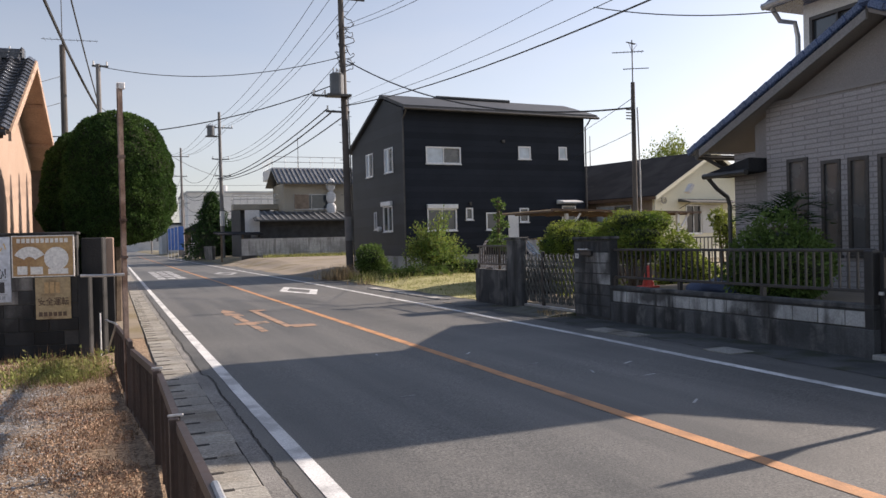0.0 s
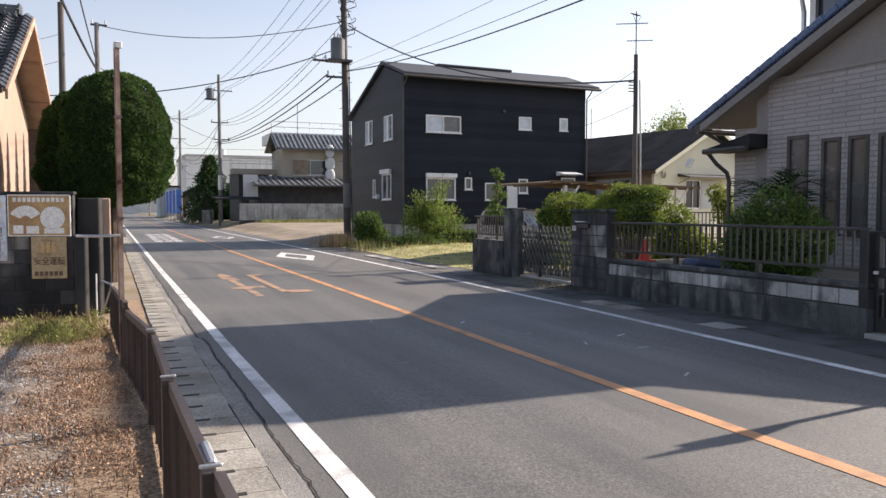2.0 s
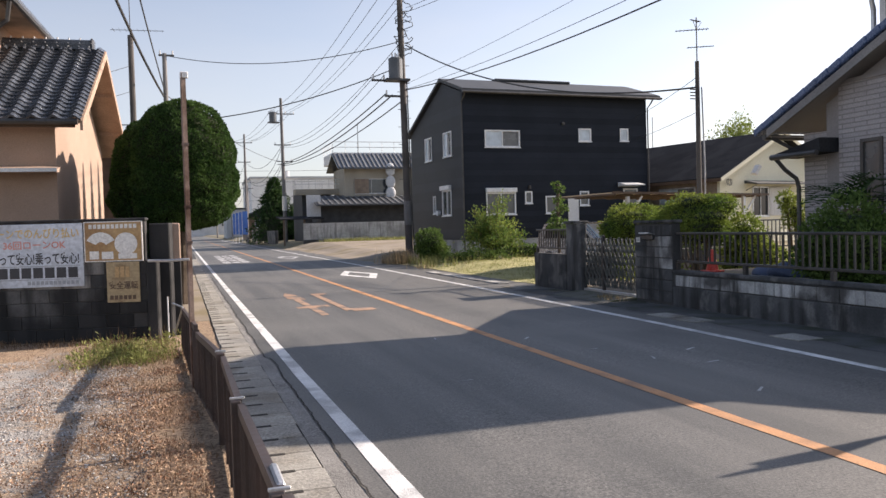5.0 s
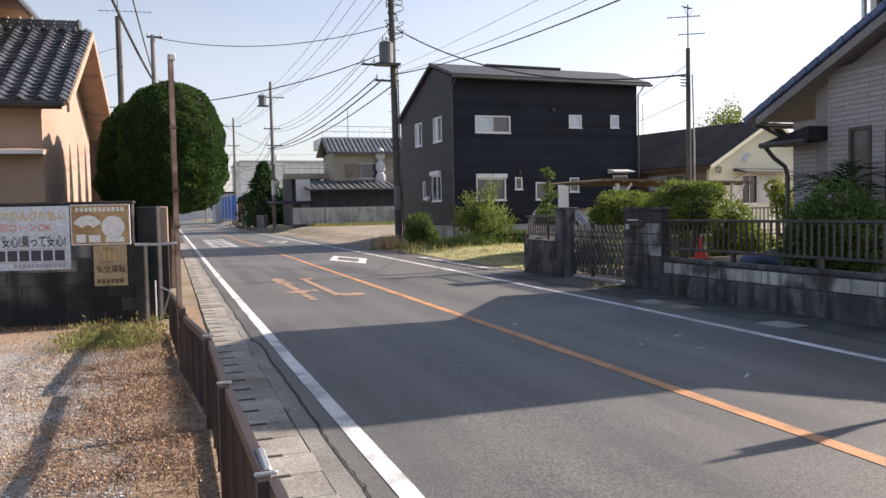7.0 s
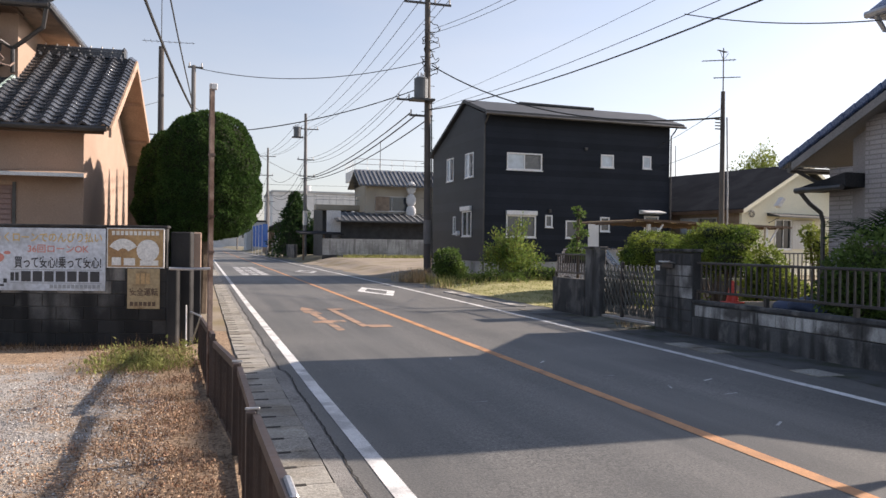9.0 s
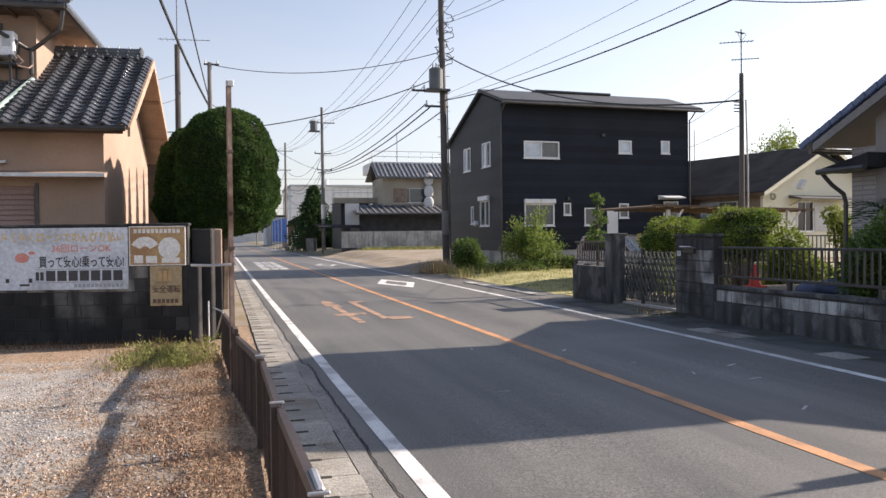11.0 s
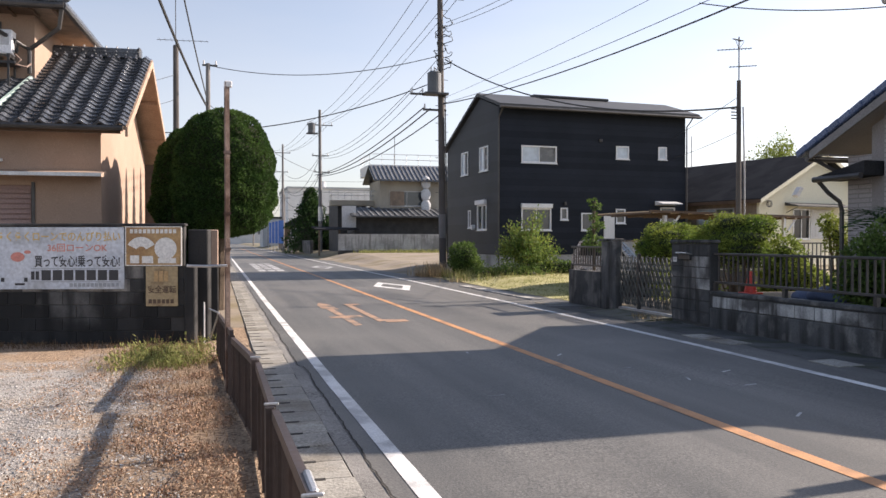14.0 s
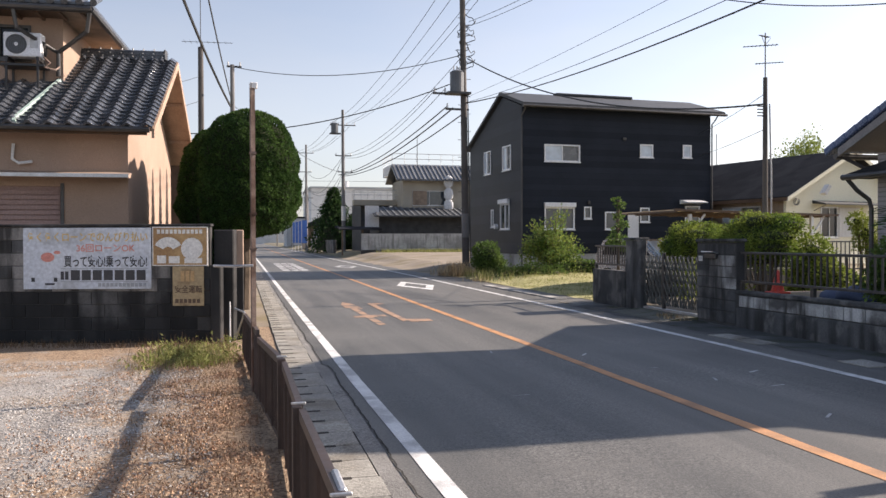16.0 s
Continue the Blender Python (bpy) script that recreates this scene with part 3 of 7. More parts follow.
stripe("edge_line_left", [(1.2, -20), (1.2, 4), (1.17, 8), (1.14, 20), (1.14, 160)], 0.125, WHITE_LINE, "solid white painted edge line on asphalt")
stripe("centre_line", [(3.9, -20), (3.9, 3), (3.96, 10), (4.02, 30), (4.05, 160)], 0.13, ORANGE_LINE, "solid orange painted centre line on asphalt")
stripe("edge_line_right", [(6.2, -20), (6.3, 3), (6.46, 7), (6.58, 10), (6.74, 16), (6.9, 30), (6.95, 160)], 0.125, WHITE_LINE, "solid white painted edge line on asphalt")


def flat_poly(bm, pts, z=0.004):
    bm.faces.new([bm.verts.new((x, y, z)) for x, y in pts])


def rhombus(cx, cy, w, l, t):
    bm = bmesh.new()
    o = [(cx, cy - l / 2), (cx + w / 2, cy), (cx, cy + l / 2), (cx - w / 2, cy)]
    k = 1 - t
    i = [(cx + (x - cx) * k, cy + (y - cy) * k) for x, y in o]
    for a in range(4):
        b = (a + 1) % 4
        flat_poly(bm, [o[a], o[b], i[b], i[a]])
    return bm


solid("road_diamond", rhombus(5.5, 25.1, 1.25, 4.8, 0.4), WHITE_LINE, "hollow white diamond painted on the asphalt", "road marking", group="painted diamonds", kind="structure")
solid("road_diamond", rhombus(5.65, 44, 1.25, 4.8, 0.4), WHITE_WORN, "hollow white diamond painted on the asphalt", "road marking", group="painted diamonds", kind="structure")
om = bmesh.new()
for p in ([(2.33, 13.6), (2.47, 13.7), (2.42, 18.1), (2.28, 18.1)], [(2.2, 17.2), (2.55, 16.9), (2.5, 18.2), (2.34, 18.9), (2.22, 18.2)],
          [(2.1, 15.0), (2.75, 15.1), (2.75, 15.5), (2.1, 15.4)],
          [(2.86, 14.1), (3.0, 14.3), (2.98, 18.3), (2.84, 18.3)], [(2.98, 14.0), (3.42, 14.05), (3.42, 14.45), (2.98, 14.5)], [(2.98, 17.9), (3.2, 18.0), (3.2, 18.3), (2.98, 18.3)]):
    flat_poly(om, p, 0.004 + 0.0006 * len(om.faces))
solid("road_lettering", om, ORANGE_WORN, "worn orange strokes painted on the asphalt lane", "road marking", kind="structure")
om = bmesh.new()
for k in range(5):
    y = 39 + k * 2.7
    for a, b, c in ((1.95, 2.3, 1.9), (2.4, 2.75, 1.5), (2.85, 3.2, 1.9)):
        flat_poly(om, [(a, y), (b, y), (b, y + c), (a, y + c)])
solid("road_lettering", om, WHITE_WORN, "worn white blocks of road lettering on asphalt", "road marking", kind="structure")

# gutter of concrete channel covers along the lot
gutter = thing("gutter", "row of worn concrete gutter covers beside the road", "gutter", kind="structure")
part("channel", shape(box, (0.47, -10, -0.12), (0.86, 120, -0.005)), MORTAR, gutter)

# verges and plots
sheet("lot", [-40, -20, -10, -6, -3, -1, 0.2, 0.47], [-40, -20, -8, -2, 0, 2, 4, 6, 8, 10, 12, 14], -0.012, GRAVEL, "pale gravel car park with worn tyre tracks", "ground", z=0.0)
sheet("shoulder", [7.15, 7.4, 7.7, 8.12], [4.6 + 0.45 * i for i in range(27)], 0.004, SHOULDER, "dark dirty asphalt at the foot of a boundary wall", "road shoulder", wobble=0.22, z=0.0)
sheet("lawn", [8.3 + 0.6 * i for i in range(12)], [17.5 + 0.6 * i for i in range(20)], 0.0, LAWN, "dry yellow-green lawn beside the road", "lawn", wobble=0.3)
sheet("dirt_plot", [7.9 + 0.8 * i for i in range(20)], [31 + 1.2 * i for i in range(28)], 0.0, DIRT, "bare sandy plot rising from the road", "ground", wobble=0.5)
sheet("shoulder_left", [-4, -2, 0.0, 0.47], [14, 20, 40, 80, 160], -0.008, DIRT, "earth strip behind the gutter", "ground", z=0.0)


# ---- buildings ----
def holed(bm, x0, x1, z0, z1, holes, thick, m=None):
    """An upright wall along x, its face at y = 0 and its back at y = thick, with openings (x0, x1, z0, z1) through it."""
    xs = sorted({x0, x1, *[h[0] for h in holes], *[h[1] for h in holes]})
    zs = sorted({z0, z1, *[h[2] for h in holes], *[h[3] for h in holes]})
    for a, b in zip(xs, xs[1:]):
        for c, d in zip(zs, zs[1:]):
            mx, mz = (a + b) / 2, (c + d) / 2
            if not any(h[0] < mx < h[1] and h[2] < mz < h[3] for h in holes):
                box(bm, (a, 0, c), (b, thick, d), m)
    bmesh.ops.remove_doubles(bm, verts=bm.verts, dist=0.0005)


TURN_L = pose(0, 0, 0, 0, 0, -90)  # a wall along x, turned to face -x with its run along -y


def window(parent, m, w, h, frame_mat=WHITE_FRAME, glass_mat=GLASS, split=2, t=0.038, proud=0.03, sill=True):
    """A sliding window: frame, panes and sill; the origin is its lower left corner on the wall's face."""
    win = part("window_frame", bmesh.new(), frame_mat, parent)
    bm = bmesh.new()
    for a, b in (((-0.02, 0, -0.02), (w + 0.02, 0, t)), ((-0.02, 0, h - t), (w + 0.02, 0, h + 0.02)), ((-0.02, 0, t), (t, 0, h - t)), ((w - t, 0, t), (w + 0.02, 0, h - t))):
        box(bm, (a[0], -proud, a[2]), (b[0], 0.09, b[2]))
    if split == 2:
        box(bm, (w / 2 - t / 2, -proud + 0.01, t), (w / 2 + t / 2, 0.07, h - t))
    bm.to_mesh(win.data)
    bm.free()
    win.matrix_basis = m
    n = split
    for i in range(n):
        a, b = t + (w - 2 * t) * i / n, t + (w - 2 * t) * (i + 1) / n
        y = 0.02 + 0.025 * (i % 2)
        part("pane", shape(box, (a, y, t), (b, y + 0.006, h - t)), GLASS_BLIND if (i and glass_mat is GLASS_PALE) else glass_mat, win)
    if sill:
        part("window_sill", shape(box, (-0.05, -proud - 0.03, -0.06), (w + 0.05, 0.02, -0.021)), frame_mat, win)
    return win


def black_house():
    """Dark two-storey house; local x along its long front, y to the back."""
    m = pose(11.72, 31.9, 0, 0, 0, 2.6)
    t = thing("black_house", "modern two-storey house with black metal siding", "house", m)
    L, D, zf, ze, zb, zr, yr = 9.45, 6.9, 0.86, 7.3, 6.1, 8.05, 2.3
    front = [(1.05, 2.72, 4.91, 5.62), (5.75, 6.38, 5.21, 5.76), (7.98, 8.4, 5.25, 5.8), (1.05, 2.45, 1.95, 2.88), (2.95, 3.27, 2.42, 2.92), (3.98, 4.6, 1.95, 2.7), (5.75, 6.2, 2.28, 2.9), (8.1, 8.85, 2.2, 3.0)]
    bm = bmesh.new()
    holed(bm, 0, L, zf, ze, front, 0.16)
    part("front_wall", bm, SIDING_BLACK, t)
    # side wall towards the road: a gable with a short front slope
    left = [(1.3, 2.3, 4.65, 5.72), (3.85, 4.75, 4.65, 5.72), (1.5, 2.6, 1.98, 3.1), (3.5, 3.8, 2.1, 2.9)]
    side = bmesh.new()
    holed(side, -D, -0.163, zf, zb, [(-b, -a, c, d) for a, b, c, d in left], 0.16, TURN_L)
    prism(side, [(0.163, zb), (D, zb), (yr, zr - 0.05), (0.163, ze)], 0.16, UP_YZ)
    part("gable_wall", side, SIDING_GREY, t)
    back = bmesh.new()
    box(back, (0.163, D - 0.16, zf), (L, D, zb - 0.02))
    box(back, (L - 0.16, 0.163, zf), (L - 0.003, D - 0.163, zb))
    prism(back, [(0.163, zb), (D, zb), (yr, zr - 0.05), (0.163, ze)], 0.157, Matrix.Translation((L - 0.16, 0, 0)) @ UP_YZ)
    part("back_wall", back, SIDING_BLACK, t)
    part("foundation", shape(box, (0.02, 0.02, 0.0), (L - 0.02, D - 0.02, zf - 0.003)), CONCRETE, t)
    part("floor_slab", shape(box, (0.17, 0.17, 3.6), (L - 0.17, D - 0.17, 3.75)), CORE, t)
    part("inner_partition", shape(box, (0.17, 1.6, zf), (L - 0.17, 1.7, zb)), MORTAR_PALE, t)
    # roof: two sloping slabs with overhang
    s1, s2 = (zr - ze) / yr, (zr - zb) / (D - yr)
    rf = bmesh.new()
    prism(rf, [(-0.45, ze - 0.45 * s1 + 0.05), (yr, zr + 0.05), (yr, zr + 0.19), (-0.45, ze - 0.45 * s1 + 0.19)], L + 0.6, Matrix.Translation((-0.15, 0, 0)) @ UP_YZ)
    prism(rf, [(D + 0.3, zb - 0.3 * s2 + 0.05), (yr + 0.002, zr + 0.05), (yr + 0.002, zr + 0.19), (D + 0.3, zb - 0.3 * s2 + 0.19)], L + 0.6, Matrix.Translation((-0.15, 0, 0)) @ UP_YZ)
    roof = part("roof", rf, ROOF_SHEET, t)
    part("ridge_vent", shape(box, (2.6, yr - 0.22, zr + 0.15), (6.6, yr + 0.22, zr + 0.27), None, 0.03), ROOF_SHEET, roof)
    part("fascia", shape(box, (-0.17, -0.48, ze - 0.45 * s1 - 0.02), (L + 0.47, -0.43, ze - 0.45 * s1 + 0.16)), DARK_METAL, roof)
    bm = bmesh.new()
    rod(bm, (-0.18, -0.55, ze - 0.12), (L + 0.5, -0.55, ze - 0.12), 0.055)
    part("rain_gutter", bm, DARK_METAL, roof)
    for x in (-0.06, L + 0.03):
        bm = bmesh.new()
        tube(bm, [(x, -0.52, ze - 0.15), (x, -0.3, ze - 0.35), (x, -0.07, ze - 0.5), (x, -0.07, 0.4)], 0.035)
        part("downpipe", bm, DARK_METAL, t)
    for (a, b, c, d), g, n in zip(front, (GLASS_PALE, GLASS_PALE, GLASS_PALE, GLASS, GLASS, GLASS, GLASS, GLASS), (2, 1, 1, 2, 1, 1, 1, 1)):
        window(t, Matrix.Translation((a, 0, c)), b - a, d - c, WHITE_FRAME, g, n)
    for (a, b, c, d), n in zip(left, (2, 2, 2, 1)):
        window(t, TURN_L @ Matrix.Translation((-b, 0, c)), b - a, d - c, WHITE_FRAME, GLASS_PALE if c > 4 else GLASS, n)
    part("shutter_box", shape(box, (1.0, -0.14, 2.905), (2.5, -0.004, 3.1), None, 0.015), WHITE_FRAME, t, "white roller shutter box")
    part("shutter_box", shape(box, (1.35, -0.14, 3.125), (2.55, -0.004, 3.33), TURN_L @ Matrix.Translation((-4.0, 0, 0)), 0.015), WHITE_FRAME, t, "white roller shutter box")
    part("door_canopy", shape(prism, [(0, 3.1), (-0.6, 3.14), (-0.6, 3.18), (0, 3.3)], 1.1, Matrix.Translation((7.8, 0, 0)) @ UP_YZ), WHITE_FRAME, t, "pale door canopy")
    part("door", shape(box, (5.1, -0.05, 0.95), (5.65, -0.004, 2.6), None, 0.01), RENDER_WHITE, t, "pale door panel")
    part("wall_lamp", shape(box, (3.1, -0.1, 3.05), (3.2, -0.004, 3.2), None, 0.01), DARK_METAL, t)
    part("ventilation_hood", shape(box, (4.85, -0.1, 5.92), (5.0, -0.004, 6.05), None, 0.02), DARK_METAL, t)
    bm = bmesh.new()
    rod(bm, (-0.004, 3.0, 2.1), (-0.16, 3.0, 2.1), 0.12)
    part("electric_meter", bm, WHITE_FRAME, t)
    return t


black_house()


def cream_house():
    """Low cream bungalow, gable end towards the street corner."""
    m = pose(22.9, 29.3, 0.15, 0, 0, 12.0)
    t = thing("cream_bungalow", "low cream rendered bungalow with dark roof", "house", m)
    W, D, ze, zp = 8.0, 14.0, 3.22, 5.25
    wh = (2.2, 3.3, 1.4, 2.75)
    bm = bmesh.new()
    holed(bm, 0, W, 0.2, ze, [wh], 0.14)
    prism(bm, [(0, ze), (W, ze), (W / 2, zp - 0.1)], 0.14, Matrix.Translation((0, 0.14, 0)) @ UP_XZ)
    part("gable_wall", bm, RENDER_CREAM, t)
    side = bmesh.new()
    holed(side, -D, -0.143, 0.2, ze - 0.02, [(-3.6, -1.4, 2.1, 2.8)], 0.14, TURN_L)
    part("side_wall", side, WOOD_OLD, t, "brown board side wall")
    part("inner_partition", shape(box, (0.2, 1.4, 0.2), (W - 0.2, 1.5, ze)), MORTAR_PALE, t)
    s = (zp - ze) / (W / 2)
    rf = bmesh.new()
    o = 0.4
    for sg in (0, 1):
        x0, x1 = (-o, W / 2) if not sg else (W + o, W / 2 + 0.002)
        prism(rf, [(x0, ze - o * s), (x1, zp), (x1, zp + 0.14), (x0, ze - o * s + 0.14)], D + 0.85, Matrix.Translation((0, D + 0.45, 0)) @ UP_XZ)
    roof = part("roof", rf, ROOF_DARK, t)
    for sg in (0, 1):
        fb = bmesh.new()
        x0, x1 = (-o, W / 2) if not sg else (W + o, W / 2 + 0.002)
        prism(fb, [(x0, ze - o * s - 0.06), (x1, zp - 0.06), (x1, zp + 0.1), (x0, ze - o * s + 0.1)], 0.04, Matrix.Translation((0, -0.402, 0)) @ UP_XZ)
        part("barge_board", fb, RENDER_CREAM, roof, "cream barge board")
    part("eaves_board", shape(box, (-o - 0.04, -0.4, ze - o * s - 0.05), (-o, D + 0.4, ze - o * s + 0.1)), BROWN_TRIM, roof)
    window(t, Matrix.Translation((wh[0], 0, wh[2])), wh[1] - wh[0], wh[3] - wh[2], STEEL, GLASS_DARK, 2)
    shutter = part("rain_shutter", shape(box, (3.36, -0.04, 1.4), (4.78, -0.004, 2.75)), RENDER_WHITE, t, "pale ribbed shutter")
    rib = mesh_of("rib", shape(box, (0, -0.062, 1.41), (0.06, -0.042, 2.74), None, 0.004), RENDER_WHITE)
    for k in range(14):
        piece("rib", rib, shutter, Matrix.Translation((3.38 + 0.1 * k, 0, 0)))
    window(t, TURN_L @ Matrix.Translation((-3.6, 0, 2.1)), 2.2, 0.7, STEEL, GLASS_PALE, 2)
    part("awning", shape(prism, [(0, 2.9), (-0.7, 2.83), (-0.7, 2.88), (0, 3.04)], 3.9, Matrix.Translation((1.65, 0, 0)) @ UP_YZ), ROOF_SHEET, t, "flat metal awning over a window")
    for x in (1.75, 5.4):
        part("awning_bracket", shape(rod, (x, -0.004, 2.58), (x, -0.6, 2.82), 0.015), DARK_METAL, t)
    part("lean_to_roof", shape(prism, [(-1.0, 1.75), (-0.002, 1.9), (-0.002, 1.96), (-1.0, 1.81)], 4.5, Matrix.Translation((0, 4.6, 0)) @ UP_XZ), ROOF_SHEET, t)
    bm = bmesh.new()
    for k in range(3):
        tube(bm, [(0.45 + 0.13 * math.cos(i / 8 * 2 * math.pi) - 0.12 * (k - 1), -0.1 - 0.05 * k, 2.95 + 0.15 * math.sin(i / 8 * 2 * math.pi)) for i in range(9)], 0.012, 5)
    part("cable_coil", bm, WIRE, t)


cream_house()
HM = pose(-2.2, 16.85, 0, 0, 0, -3)


def tan_house():
    """Tan rendered house with grey tiles; x runs to the street, y to the back."""
    t = thing("tan_house", "tan rendered house with grey clay tile roofs", "house", HM)
    ze, zr, yr, D, s = 3.69, 5.72, 3.0, 6.0, 0.574
    bm = bmesh.new()
    holed(bm, -9, 0, 0, ze, [(-4.8, -1.26, 0.5, 2.58)], 0.16)
    part("front_wall", bm, RENDER_TAN, t)
    g = bmesh.new()
    box(g, (-0.16, 0.163, 0), (0, D, ze))
    prism(g, [(0.163, ze), (D, ze), (yr, zr - 0.2)], 0.16, Matrix.Translation((-0.16, 0, 0)) @ UP_YZ)
    part("gable_wall", g, RENDER_TAN, t)
    part("back_wall", shape(box, (-9, D - 0.16, 0), (-0.163, D - 0.003, ze)), RENDER_TAN, t)
    shutter = part("shutter", shape(box, (-4.8, 0.06, 0.5), (-1.26, 0.1, 2.58)), SHUTTER, t, "closed lilac-brown slatted shutter")
    me = mesh_of("slat", shape(box, (-4.78, 0.03, 0), (-1.28, 0.062, 0.082), None, 0.006), SHUTTER)
    for k in range(20):
        piece("slat", me, shutter, Matrix.Translation((0, 0, 0.52 + 0.1 * k)))
    part("shutter_frame", shape(box, (-1.26, -0.03, 0.45), (-1.2, 0.12, 2.64)), DARK_METAL, t)
    cp = part("canopy", shape(prism, [(0.0, 2.76), (-0.5, 2.72), (-0.5, 2.78), (0.0, 2.88)], 9, Matrix.Translation((-8.9, 0, 0)) @ UP_YZ), RENDER_TAN, t, "thin canopy over the shutter")
    part("canopy_edge", shape(box, (-8.9, -0.54, 2.73), (0.1, -0.502, 2.8)), STEEL, cp)
    # lower roof boards under the tiles
    sl = math.atan(s)
    rf = bmesh.new()
    prism(rf, [(-0.6, ze - 0.6 * s + 0.3), (yr, zr), (yr, zr + 0.06), (-0.6, ze - 0.6 * s + 0.36)], 9.55, Matrix.Translation((-9, 0, -0.02)) @ UP_YZ)
    prism(rf, [(D + 0.6, ze - 0.6 * s + 0.3), (yr + 0.002, zr), (yr + 0.002, zr + 0.06), (D + 0.6, ze - 0.6 * s + 0.36)], 9.55, Matrix.Translation((-9, 0, -0.02)) @ UP_YZ)
    roof = part("roof", rf, TAN_TRIM, t)
    fb = bmesh.new()
    prism(fb, [(-0.62, ze - 0.62 * s + 0.16), (yr, zr - 0.13), (yr, zr + 0.05), (-0.62, ze - 0.62 * s + 0.34)], 0.05, Matrix.Translation((0.55, 0, 0)) @ UP_YZ)
    prism(fb, [(D + 0.62, ze - 0.62 * s + 0.16), (yr + 0.002, zr - 0.13), (yr + 0.002, zr + 0.05), (D + 0.62, ze - 0.62 * s + 0.34)], 0.05, Matrix.Translation((0.55, 0, 0)) @ UP_YZ)
    part("barge_board", fb, TAN_TRIM, roof)
    for k in range(5):
        y = 0.2 + 1.35 * k
        z = zr - abs(y - yr) * s
        part("soffit_batten", shape(box, (0.003, y - 0.03, z - 0.1), (0.55, y + 0.03, z - 0.023)), TAN_TRIM, roof)
    part("eaves_beam", shape(box, (-9, -0.56, ze - 0.13), (0.45, -0.5, ze - 0.02)), BROWN_TRIM, roof)
    bm = bmesh.new()
    rod(bm, (-9, -0.68, ze - 0.04), (0.52, -0.68, ze - 0.04), 0.06)
    part("rain_gutter", bm, DARK_METAL, roof)
    # ridge of stacked flat tiles with round cap
    rd = bmesh.new()
    for k in range(4):
        box(rd, (-1.75, yr - 0.15 + 0.012 * k, zr + 0.05 + 0.042 * k), (0.3 - 0.01 * k, yr + 0.15 - 0.012 * k, zr + 0.084 + 0.042 * k))
    rod(rd, (-1.75, yr, zr + 0.235), (0.3, yr, zr + 0.235), 0.06, seg=10)
    box(rd, (-1.75, yr - 0.08, zr + 0.06), (0.28, yr + 0.08, zr + 0.22))
    box(rd, (0.27, yr - 0.14, zr + 0.03), (0.36, yr + 0.14, zr + 0.31), None, 0.04)
    part("ridge", rd, TILE, roof)
    me = mesh_of("ridge_knob", shape(rod, (0, 0, 0), (0, 0, 0.045), 0.017), PORCELAIN)
    stud = mesh_of("ridge_stud", shape(rod, (0, 0, 0), (0, -0.02, 0), 0.014), PORCELAIN)
    for k in range(9):
        piece("ridge_knob", me, roof, Matrix.Translation((-1.62 + 0.24 * k, yr - 0.03, zr + 0.28)))
        piece("ridge_stud", stud, roof, Matrix.Translation((-1.62 + 0.24 * k, yr - 0.13, zr + 0.19)))
        piece("ridge_stud", stud, roof, Matrix.Translation((-1.5 + 0.22 * k, yr - 0.15, zr + 0.11)))
    # corrugated skirt of half-round caps along the ridge
    caps = bmesh.new()
    for k in range(11):
        rod(caps, (-1.66 + 0.19 * k, yr - 0.24, zr - 0.02), (-1.66 + 0.19 * k, yr - 0.1, zr + 0.075), 0.05, seg=8)
    part("ridge_caps", caps, TILE, roof)
    # upper storey, set back
    up = bmesh.new()
    y2, x2 = 1.4, -1.55
    holed(up, -9, x2, 4.2, 6.34, [(-3.4, -2.2, 5.35, 6.05)], 0.16, Matrix.Translation((0, y2, 0)))
    box(up, (x2 - 0.16, y2 + 0.163, 4.2), (x2, 7.5, 6.34))
    part("upper_wall", up, RENDER_TAN, t)
    window(t, Matrix.Translation((-3.4, y2, 5.35)), 1.2, 0.7, DARK_METAL, GLASS_DARK, 2)
    ur = bmesh.new()
    e = 0.75
    z0 = 6.3
    xa, xb, ya, yb, zm = -10.5, x2 + e, y2 - e, y2 + 6 + e, z0 + 0.12
    v = [ur.verts.new(q) for q in ((xa, ya, z0 + 0.06), (xb, ya, z0 + 0.06), (xb, yb, z0 + 0.06), (xa, yb, z0 + 0.06), (xa, ya, zm), (xb, ya, zm), (xb, yb, zm), (xa, yb, zm),
                                  (xa, (ya + yb) / 2, zm + 1.9), (xb - 3.75, (ya + yb) / 2, zm + 1.9))]
    for q in ((0, 3, 2, 1), (0, 1, 5, 4), (1, 2, 6, 5), (2, 3, 7, 6), (0, 4, 8, 7, 3), (4, 5, 9, 8), (5, 6, 9), (6, 7, 8, 9)):
        ur.faces.new([v[i] for i in q])
    uroof = part("upper_roof", ur, TILE, t)
    # brown front underside, darkened for the shadow there; the side one is kept paler
    part("upper_soffit", shape(box, (-9, y2 - e + 0.06, z0 - 0.05), (x2 + 0.003, y2 - 0.003, z0 + 0.05)), BROWN_TRIM, uroof)
    part("upper_soffit", shape(box, (x2 + 0.006, y2 - e + 0.06, z0 - 0.05), (x2 + e - 0.06, 8, z0 + 0.05)), WOOD_OLD, uroof)
    for k in range(8):
        part("rafter_end", shape(box, (-4.2 + 0.45 * k, y2 - e + 0.08, z0 - 0.11), (-4.14 + 0.45 * k, y2 - 0.003, z0 - 0.053)), BROWN_TRIM, uroof)
    part("eaves_fascia", shape(box, (-9, y2 - e + 0.02, z0 - 0.09), (x2 + e - 0.02, y2 - e + 0.055, z0 + 0.055)), DARK_METAL, uroof)
    part("eaves_fascia", shape(box, (x2 + e - 0.055, y2 - e + 0.06, z0 - 0.09), (x2 + e - 0.02, 8, z0 + 0.055)), BROWN_TRIM, uroof)
